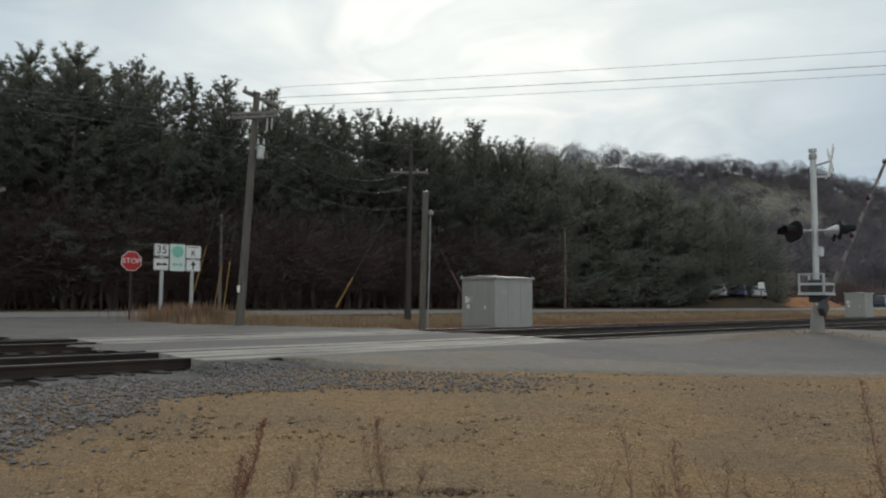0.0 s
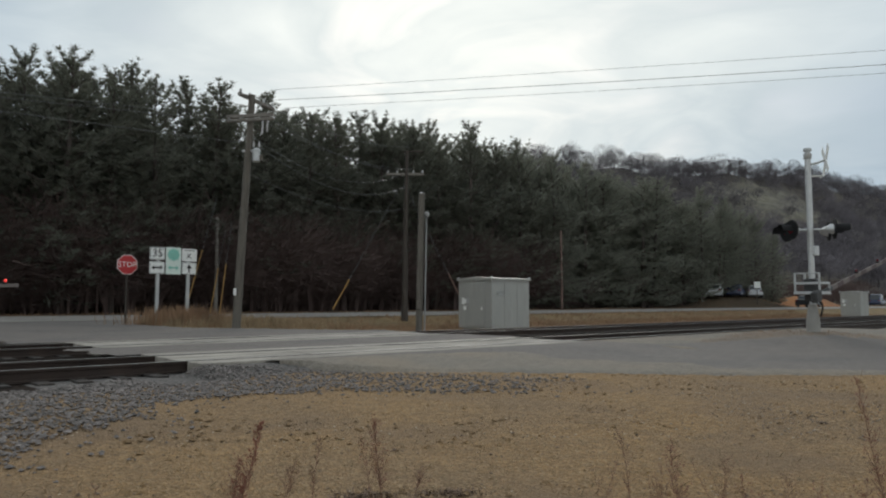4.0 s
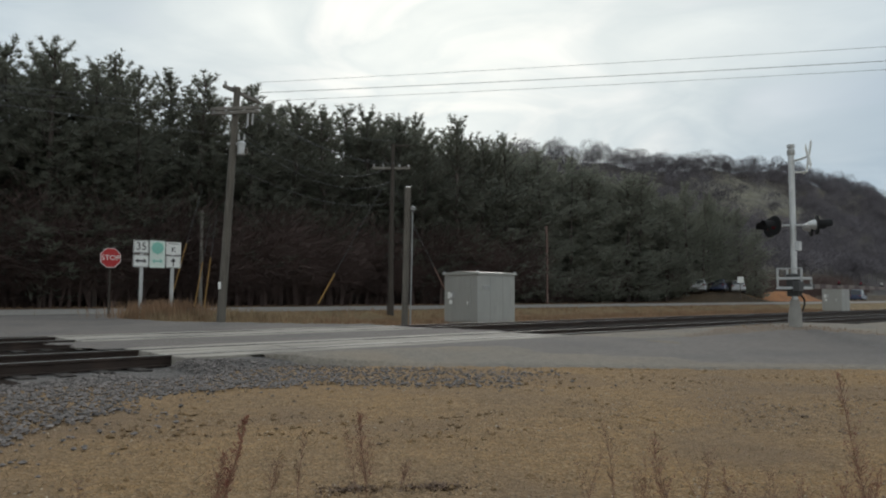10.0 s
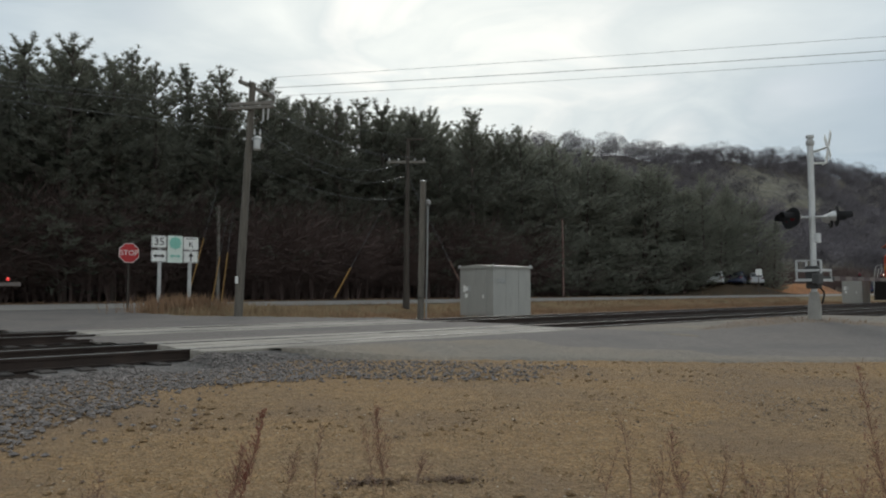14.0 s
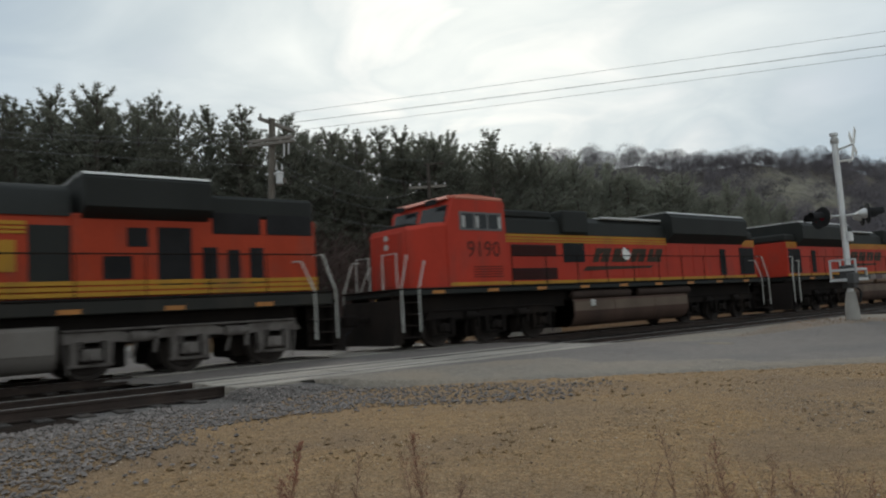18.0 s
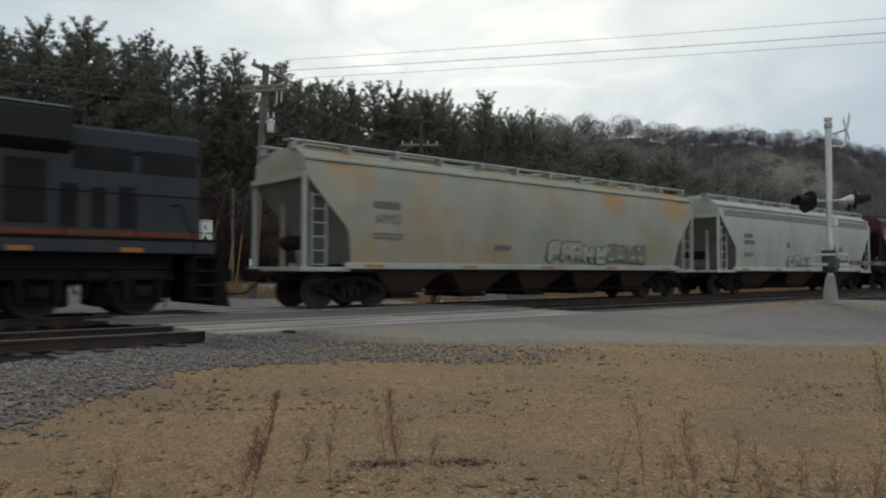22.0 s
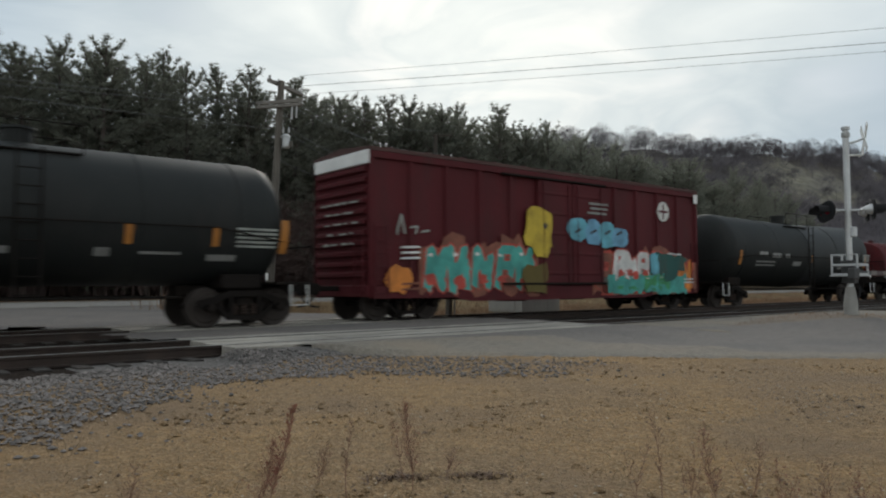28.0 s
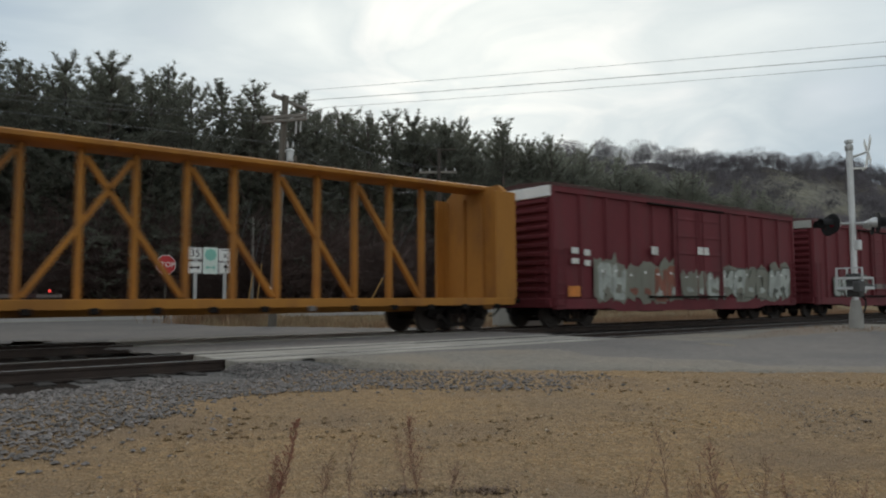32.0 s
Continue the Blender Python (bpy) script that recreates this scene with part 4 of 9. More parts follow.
def utility_poles():
    # pole by the crossing: two crossarms, one turned, and a transformer can
    base = at(-15.4, 26.8)
    inv = base.inverted()
    pole = thing("utility_pole", base, "weathered wooden utility pole with two crossarms and a transformer", "utility pole")
    top = inv @ xyz(-14.5, 26.8, 15.45)
    part("shaft", Mesh().path([Vector((0, 0, -0.3)), top * 0.5, top], 0.155, 12, 0.115), M["pole_wood"], pole)

    def arm(a, b, w):
        a, b = inv @ a, inv @ b
        d = (b - a).normalized()
        q = Matrix.Translation((a + b) / 2) @ d.to_track_quat("X", "Z").to_matrix().to_4x4()
        L = (b - a).length / 2
        return part("crossarm", Mesh().box(-L, L, -w, w, -0.06, 0.06, 0.012, q), M["crossarm"], pole), q, L
    a1, q1, L1 = arm(xyz(-15.52, 26.5, 15.5), xyz(-12.89, 27.9, 14.5), 0.055)
    a2, q2, L2 = arm(xyz(-16.35, 27.0, 13.42), xyz(-12.88, 26.3, 13.82), 0.055)
    arm(xyz(-16.35, 27.0, 13.72), xyz(-12.88, 26.3, 14.12), 0.055)
    for a, q, L in ((a1, q1, L1), (a2, q2, L2)):
        for f in (-0.9, -0.4, 0.4, 0.9):
            part("insulator", insulator(q @ Vector((L * f, 0, 0.06))), M["porcelain"], a)
    for f in (-1, 1):
        part("crossarm_brace", Mesh().tube(q2 @ Vector((0.6 * f, 0, -0.05)), q2 @ Vector((0.05 * f, 0.1, -0.62)), 0.018, seg=5), M["pole_wood"], pole)
    c = inv @ xyz(-14.12, 26.7, 11.05)
    can = part("transformer", Mesh().turn([(-0.26, 0.06), (-0.26, 0.13), (-0.23, 0.15), (-0.2, 0.15), (-0.19, 0.135), (0.12, 0.135), (0.13, 0.16), (0.17, 0.16), (0.2, 0.14), (0.25, 0.05)], c, "z", 18), M["galv"], pole, "pale grey transformer can")
    for y in (-0.1, 0.1):
        part("bushing", Mesh().turn([(0.28, 0.03), (0.34, 0.045), (0.4, 0.03), (0.5, 0.02)], (c.x + y, c.y, c.z), "z", 8), M["porcelain"], can)
    part("hanger", Mesh().box(min(c.x - 0.3, 0.1), c.x - 0.1, c.y - 0.04, c.y + 0.04, c.z + 0.1, c.z + 0.18, 0.01), M["galv"], pole)
    part("ground_conduit", Mesh().tube((0.15, 0.02, 0.0), (0.24, 0.02, 3.0), 0.02, seg=8), M["pole_wood"], pole)
    part("mounting_band", Mesh().box(c.x - 0.2, c.x + 0.2, c.y - 0.02, c.y + 0.02, c.z - 0.14, c.z - 0.1, 0.004).box(c.x + 0.1, c.x + 0.24, c.y - 0.05, c.y + 0.05, c.z - 0.24, c.z - 0.02, 0.01), M["pole_wood"], can)
    part("cutout_fuse", Mesh().tube(q2 @ Vector((L2 * 0.55, 0, -0.06)), q2 @ Vector((L2 * 0.5, 0.05, -0.5)), 0.035, seg=8).tube(q2 @ Vector((L2 * 0.75, 0, -0.06)), q2 @ Vector((L2 * 0.7, 0.05, -0.45)), 0.03, seg=8), M["porcelain"], pole, "porcelain fuse cut-outs")
    part("drop_lead", Mesh().path([q2 @ Vector((L2 * 0.5, 0.05, -0.5)), c + Vector((0.25, 0, 0.9)), c + Vector((0.1, 0, 0.45))], 0.012, 5), M["pole_dark"], pole)
    part("pole_tag", Mesh().box(-0.05, 0.05, -0.17, -0.15, 1.4, 1.65, 0.004), M["white"], pole)
    # second pole nearer the highway
    base = at(-2.6, 40.0)
    pole = thing("utility_pole", base, "dark wooden utility pole with a pale crossarm", "utility pole")
    part("shaft", Mesh().path([(0, 0, -0.3), (0.02, 0, 4.5), (0.1, 0, 9.4)], 0.16, 10, 0.1), M["pole_dark"], pole)
    part("shaft_base", Mesh().tube((0, 0, -0.2), (0, 0, 0.75), 0.2, 0.185, 10), M["pole_dark"], pole)
    a = part("crossarm", Mesh().box(-1.05, 1.05, -0.06, 0.06, 8.0, 8.13, 0.012), M["crossarm"], pole)
    for x in (-0.95, -0.45, 0.45, 0.95):
        part("insulator", insulator((x, 0, 8.13)), M["porcelain"], a)
    part("upper_arm", Mesh().box(-0.1, 1.0, -0.05, 0.05, 9.28, 9.38, 0.01), M["pole_dark"], pole)
    part("arm_brace", Mesh().tube((-0.6, 0, 8.95), (0.05, 0, 8.2), 0.03, seg=6), M["pole_dark"], pole)
    # guy with its yellow guard
    inv = base.inverted()
    hi, lo = inv @ xyz(-3.2, 40, 8.6), inv @ xyz(-8.24, 42, -0.84)
    guy = part("guy_wire", Mesh().tube(hi, lo, 0.018, seg=5), M["wire_pale"], pole)
    part("guy_guard", Mesh().tube(lo.lerp(hi, 0.02), lo.lerp(hi, 0.27), 0.045, seg=8), M["yellow"], guy, "yellow plastic guard")
    hi, lo = inv @ xyz(-2.4, 40, 8.6), inv @ xyz(2.3, 42, -0.84)
    guy = part("guy_wire", Mesh().tube(hi, lo, 0.014, seg=5), M["wire_pale"], pole)
    part("guy_guard", Mesh().tube(lo.lerp(hi, 0.02), lo.lerp(hi, 0.33), 0.035, seg=8), M["post_red"], guy, "faded reddish guy guard")
    # service post beside the signal house
    post = thing("service_post", at(-1.5, 26.3), "weathered wooden service post with a metal conduit", "post")
    part("shaft", Mesh().path([(0, 0, -0.2), (0.05, 0, 2.6), (0.1, 0, 5.2)], 0.125, 12, 0.115), M["pole_wood"], post)
    part("conduit", Mesh().path([(0.2, -0.02, 0.0), (0.25, -0.02, 2.5), (0.27, -0.02, 4.35)], 0.03, 8), M["conduit"], post)
    part("weatherhead", Mesh().turn([(0, 0.04), (0.05, 0.1), (0.16, 0.1), (0.22, 0.03)], (0.28, -0.02, 4.32), "z", 10), M["conduit"], post)
    part("meter_box", Mesh().box(-0.08, 0.08, -0.18, -0.1, 1.0, 1.3, 0.02), M["pole_wood"], post)
    part("cap", Mesh().turn([(0, 0.12), (0.02, 0.12), (0.05, 0.03)], (0.1, 0, 5.19), "z", 12), M["galv"], post)
    # poles at the edge of the wood
    p = thing("marker_pole", at(9.62, 67.6), "thin red-brown pole at the wood's edge", "pole")
    part("shaft", Mesh().path([(0, 0, -0.3), (0, 0, 3.6), (-0.03, 0, 7.2)], 0.1, 8, 0.08), M["post_red"], p)
    p = thing("stub_pole", at(-16.85, 47.6), "pale grey wooden pole behind the road signs", "pole")
    part("shaft", Mesh().path([(0, 0, -0.3), (0, 0, 3), (-0.02, 0, 6.0)], 0.12, 8, 0.1), M["crossarm"], p)
    for k, (a, b) in enumerate(((xyz(-16.73, 46, 2.42), xyz(-17.25, 46, -0.8)), (xyz(-16.17, 46, 2.73), xyz(-16.56, 46, -0.84)), (xyz(-17.9, 46, 3.79), xyz(-19.0, 46, -0.7)))):
        g = thing("guy_anchor", Matrix.Translation(b), "guy wire in a yellow plastic guard", "guy wire", "guys behind the road signs")
        part("guard", Mesh().tube((0, 0, -0.15), a - b, 0.034, seg=8), M["yellow"], g)
        part("wire", Mesh().tube(a - b, (a - b) * 1.9, 0.014, seg=5), M["wire_pale"], g)


utility_poles()


def wires():
    def span(a, b, sag, r, material, label, k=14):
        pts = []
        for i in range(k + 1):
            f = i / k
            p = Vector(a).lerp(Vector(b), f)
            p.z -= sag * 4 * f * (1 - f)
            pts.append(p)
        solid("overhead_wire", Mesh().path(pts, r, 5), material, label, "wire", "overhead wires")
    east = Vector((38.0, 15.3, 0))
    for az, d, el, z2, sag, r in ((-12.85, 27.6, 15.95, 8.65, 0.15, 0.006), (-12.8, 27.7, 15.2, 8.25, 0.2, 0.009), (-12.4, 27.9, 14.62, 8.05, 0.2, 0.006)):
        span(xyz(az, d, el), east + Vector((0, 0, z2)), sag, r, M["wire"], "power line crossing over the railway")
    for az, d, el, up in ((-15.2, 26.8, 11.9, 2.6), (-15.6, 26.8, 13.45, 0.4), (-15.9, 26.9, 13.75, 0.55)):
        a = xyz(az, d, el)
        span(a, a + Vector((-42, -26, up)), 0.55, 0.010, M["wire_pale"], "power line along the woods")
    for az, d, el, az2, el2, sag in ((-13.0, 26.3, 13.7, -3.7, 10.2, 0.3), (-13.6, 26.4, 13.6, -2.0, 10.3, 0.45), (-14.3, 26.6, 12.3, -3.1, 9.8, 0.9), (-14.2, 26.6, 11.9, -2.6, 8.9, 1.0), (-14.6, 26.7, 9.6, -2.7, 7.2, 0.6), (-15.0, 26.6, 15.5, -2.3, 12.0, 0.5)):
        span(xyz(az, d, el), xyz(az2, 40.0, el2), sag, 0.009, M["wire_pale"], "slack line between two poles")


wires()


# ---------------- signs ----------------
def rounded(w, h, r, k=3):
    out = []
    for cx, cz, a0 in ((w / 2 - r, h / 2 - r, 0), (-w / 2 + r, h / 2 - r, 90), (-w / 2 + r, -h / 2 + r, 180), (w / 2 - r, -h / 2 + r, 270)):
        for i in range(k + 1):
            a = radians(a0 + 90 * i / k)
            out.append((cx + r * math.cos(a), cz + r * math.sin(a)))
    return out


def panel(name, parent, x, z, w, h, face, label=""):
    ob = part(name, Mesh().prism([(x + a, z + b) for a, b in rounded(w, h, 0.035)], "y", -0.012, 0.0), face, parent, label)
    return ob


def frame_line(parent, x, z, w, h, t, material):
    m = Mesh()
    for a, b, c, d in ((-w / 2, w / 2, h / 2 - t, h / 2), (-w / 2, w / 2, -h / 2, -h / 2 + t), (-w / 2, -w / 2 + t, -h / 2 + t, h / 2 - t), (w / 2 - t, w / 2, -h / 2 + t, h / 2 - t)):
        m.box(x + a, x + b, -0.018, -0.011, z + c, z + d, 0.001)
    part("sign_border", m, material, parent)


def arrow(parent, x, z, w, h, up, both_ways, material):
    m = Mesh()
    if up:
        m.prism([(x - 0.025, z - h / 2), (x + 0.025, z - h / 2), (x + 0.025, z), (x + 0.11, z), (x, z + h / 2), (x - 0.11, z), (x - 0.025, z)], "y", -0.02, -0.011)
    else:
        m.prism([(x - w / 2, z), (x - w / 4, z + 0.085), (x - w / 4, z + 0.03), (x + w / 4, z + 0.03), (x + w / 4, z + 0.085), (x + w / 2, z), (x + w / 4, z - 0.085), (x + w / 4, z - 0.03), (x - w / 4, z - 0.03), (x - w / 4, z - 0.085)], "y", -0.02, -0.011)
    part("sign_arrow", m, material, parent)


def signs():
    z0 = float(zg(10.9, 28.5))
    s = thing("route_sign_assembly", pose(*W(10.95, 28.5, z0), 0, 0, RZ), "white route marker signs on two posts in dead grass", "road sign")
    for x in (-0.58, 0.62):
        part("post", Mesh().box(x - 0.06, x + 0.06, 0.012, 0.13, -0.3, 2.9, 0.008), M["galv"], s)
    zt, zb = 3.05 - z0, 2.02 - z0
    mid = (zt + zb) / 2
    p = panel("route_panel", s, -0.63, mid + 0.27, 0.6, 0.5, M["sign_white"])
    frame_line(p, -0.63, mid + 0.27, 0.57, 0.47, 0.02, M["sign_black"])
    lettering("35", 0.42, M["sign_black"], p, pose(-0.63, -0.018, mid + 0.27), "route_number")
    p = panel("arrow_panel", s, -0.63, mid - 0.28, 0.6, 0.48, M["sign_white"])
    frame_line(p, -0.63, mid - 0.28, 0.57, 0.45, 0.015, M["sign_black"])
    arrow(p, -0.63, mid - 0.28, 0.44, 0.2, False, True, M["sign_black"])
    p = panel("scenic_route_panel", s, 0.0, mid, 0.6, 1.06, M["sign_mint"], "pale mint panel with a green wheel")
    part("wheel_ring", Mesh().turn([(-0.02, 0.16), (-0.02, 0.23), (-0.011, 0.23), (-0.011, 0.16)], (0.0, 0.0, mid + 0.24), "y", 24), M["sign_green"], p)
    sp = Mesh()
    for k in range(8):
        a = radians(45 * k)
        sp.tube((0.05 * math.cos(a), -0.016, mid + 0.24 + 0.05 * math.sin(a)), (0.27 * math.cos(a), -0.016, mid + 0.24 + 0.27 * math.sin(a)), 0.014, seg=5)
    part("wheel_spokes", sp, M["sign_green"], p)
    arrow(p, 0.0, mid - 0.27, 0.42, 0.2, False, True, M["sign_green"])
    p = panel("route_panel", s, 0.63, mid + 0.25, 0.6, 0.5, M["sign_white"])
    lettering("K", 0.3, M["sign_black"], p, pose(0.63, -0.018, mid + 0.2), "route_letter")
    part("county_bar", Mesh().box(0.42, 0.84, -0.018, -0.011, mid + 0.42, mid + 0.445, 0.001), M["sign_black"], p)
    p = panel("arrow_panel", s, 0.63, mid - 0.28, 0.6, 0.48, M["sign_white"])
    frame_line(p, 0.63, mid - 0.28, 0.57, 0.45, 0.015, M["sign_black"])
    arrow(p, 0.63, mid - 0.28, 0.4, 0.34, True, False, M["sign_black"])
    z0 = float(zg(9.53, 29.5))
    s = thing("stop_sign", pose(*W(9.53, 29.5, z0), 0, 0, RZ), "red octagonal stop sign on a dark post", "road sign")
    part("post", Mesh().box(-0.035, 0.035, 0.01, 0.07, -0.3, 2.4 - z0 + 0.3, 0.006), M["pole_dark"], s)
    zc, R = 2.38 - z0, 0.41

    def octa(r):
        return [(r * math.cos(radians(22.5 + 45 * k)), zc + r * math.sin(radians(22.5 + 45 * k))) for k in range(8)]
    part("plate", Mesh().prism(octa(R), "y", -0.004, 0.008), M["sign_white"], s)
    f = part("face", Mesh().prism(octa(R * 0.94), "y", -0.009, -0.003), M["sign_red"], s)
    lettering("STOP", 0.29, M["sign_white"], f, pose(0, -0.013, zc), "word")


signs()


# ---------------- signal houses ----------------
def signal_house(u, n, a, b, h, label):
    """A sheet-metal relay house: a along the track, b across it."""
    z = float(zg(u, n)) + 0.1
    s = thing("signal_house", pose(*W(u, n, z), 0, 0, RZ), label, "signal cabinet")
    part("footing", Mesh().box(0.1, a - 0.1, 0.1, b - 0.1, -0.35, 0.08, 0.02), M["conc_dark"], s)
    part("body", Mesh().box(0, a, 0, b, 0.06, h - 0.05, 0.012), M["house_metal"], s)
    part("roof", Mesh().prism([(-0.07, h - 0.1), (-0.07, h - 0.02), (b / 2, h + 0.06), (b + 0.07, h - 0.02), (b + 0.07, h - 0.1)], "x", -0.07, a + 0.07), M["house_metal"], s)
    for x in (0.0, a):
        for y in (0.0, b):
            part("lifting_eye", Mesh().turn([(0, 0.05), (0.06, 0.05), (0.08, 0.02)], (x, y, h - 0.02), "z", 8), M["galv"], s)
    d = part("door", Mesh().box(-0.035, -0.002, b * 0.2, b * 0.62, 0.14, h - 0.2, 0.01), M["house_metal"], s)
    part("door_handle", Mesh().box(-0.07, -0.035, b * 0.25, b * 0.29, 0.85, 1.0, 0.01), M["white"], d)
    for k, y in enumerate((0.72, 0.86)):
        part("notice_plate", Mesh().box(-0.02, -0.002, b * y - 0.1, b * y + 0.07, 1.15 - 0.04 * k, 1.4, 0.004), M["sign_white"] if k else M["galv"], s)
    for z1 in (0.95, 1.25):
        part("warning_label", Mesh().box(-0.018, -0.002, b * 0.8 - 0.09, b * 0.8 + 0.09, z1 - 0.09, z1 + 0.09, 0.003), M["sign_white"], s)
    n = max(2, int(a / 0.6))
    for i in range(1, n):
        x = a * i / n
        part("seam", Mesh().box(x - 0.012, x + 0.012, -0.012, 0.0, 0.1, h - 0.12, 0.003), M["house_metal"], s)
    for i in range(6):
        part("vent_slat", Mesh().box(a * 0.12, a * 0.32, -0.02, 0.0, h * 0.66 + i * 0.035, h * 0.66 + i * 0.035 + 0.018, 0.003), M["galv"], s)


M["house_metal"] = mat("pale_aluminium_sheet", (0.38, 0.38, 0.357), 0.5, 0.3, vary=0.12, scale=1.4, grain=0.05, gscale=30, bump=0.03, dirt=(0.3, 0.295, 0.275), damt=0.5, dscale=1.5, stretch=(1, 1, 0.3))
signal_house(22.3, 22.2, 2.38, 2.11, 2.26, "pale aluminium signal house beside the track")
signal_house(62.8, 21.6, 1.7, 1.5, 2.0, "small pale signal cabinet beyond the tracks")


# ---------------- crossing gates ----------------
ARMS = []


def stripes(arm, L, k, w0, w1):
    for i in range(k):
        a, b = 0.35 + (L - 0.4) * i / k, 0.35 + (L - 0.4) * (i + 1) / k
        f0, f1 = w0 + (w1 - w0) * i / k, w0 + (w1 - w0) * (i + 1) / k
        r0 = [(a, -0.02, -f0), (a, 0.02, -f0), (a, 0.02, f0), (a, -0.02, f0)]
        r1 = [(b, -0.02, -f1), (b, 0.02, -f1), (b, 0.02, f1), (b, -0.02, f1)]
        part("stripe", Mesh().loft([r0, r1]), M["gate_red"] if i % 2 else M["gate_white"], arm)


def gate_arm(s, px, pz, L, lamps, lit):
    arm = part("gate_arm", Mesh().box(-0.6, 0.4, -0.04, 0.04, -0.055, 0.055, 0.012), M["under_gate"], s, m=pose(px, -0.28, pz))
    part("counterweight", Mesh().box(-0.75, -0.4, -0.08, 0.08, -0.16, 0.12, 0.03), M["under_gate"], arm)
    stripes(arm, L, 13, 0.06, 0.045)
    for x in lamps:
        part("lamp_housing", Mesh().box(x - 0.05, x + 0.05, -0.045, 0.045, 0.05, 0.09, 0.01), M["black"], arm)
        part("lamp", Mesh().turn([(0, 0.03), (0.05, 0.038), (0.08, 0.015)], (x, 0, 0.09), "z", 10), M["lamp_red"] if lit and x == lamps[-1] else M["lens_off"] if x == lamps[-1] else M["lens_red"], arm)
    part("end_cap", Mesh().box(L - 0.06, L + 0.04, -0.025, 0.025, -0.05, 0.05, 0.008), M["gate_white"], arm)
    return arm


def flasher(s, x, y, z, face):
    """One flashing-light unit that faces -y (face = -1) or +y."""
    d = part("light_background", Mesh().turn([(-0.02, 0.0), (-0.02, 0.24), (0.0, 0.255), (0.02, 0.25), (0.03, 0.12)], (0, 0, 0), "y", 24), M["black"], s, m=pose(*(Matrix.Rotation(radians(32), 3, "Z") @ Vector((x, y, z))), 0, 0, 32 if face < 0 else 242))
    part("lens", Mesh().turn([(-0.045, 0.0), (-0.04, 0.07), (-0.022, 0.1)], (0, 0, 0), "y", 18), M["lens_red"], d)
    part("housing", Mesh().turn([(0.02, 0.13), (0.1, 0.12), (0.2, 0.07), (0.22, 0.0)], (0, 0, 0), "y", 16), M["alu"], d, "dull silver lamp housing")
    rings = []
    for k, (yy, r) in enumerate(((-0.02, 0.125), (-0.34, 0.13))):
        rings.append([(r * math.cos(radians(a)), yy, r * math.sin(radians(a))) for a in range(-20, 201, 20)] + [((r - 0.008) * math.cos(radians(a)), yy, (r - 0.008) * math.sin(radians(a))) for a in range(200, -21, -20)])
    part("hood", Mesh().loft(rings), M["black"], d)


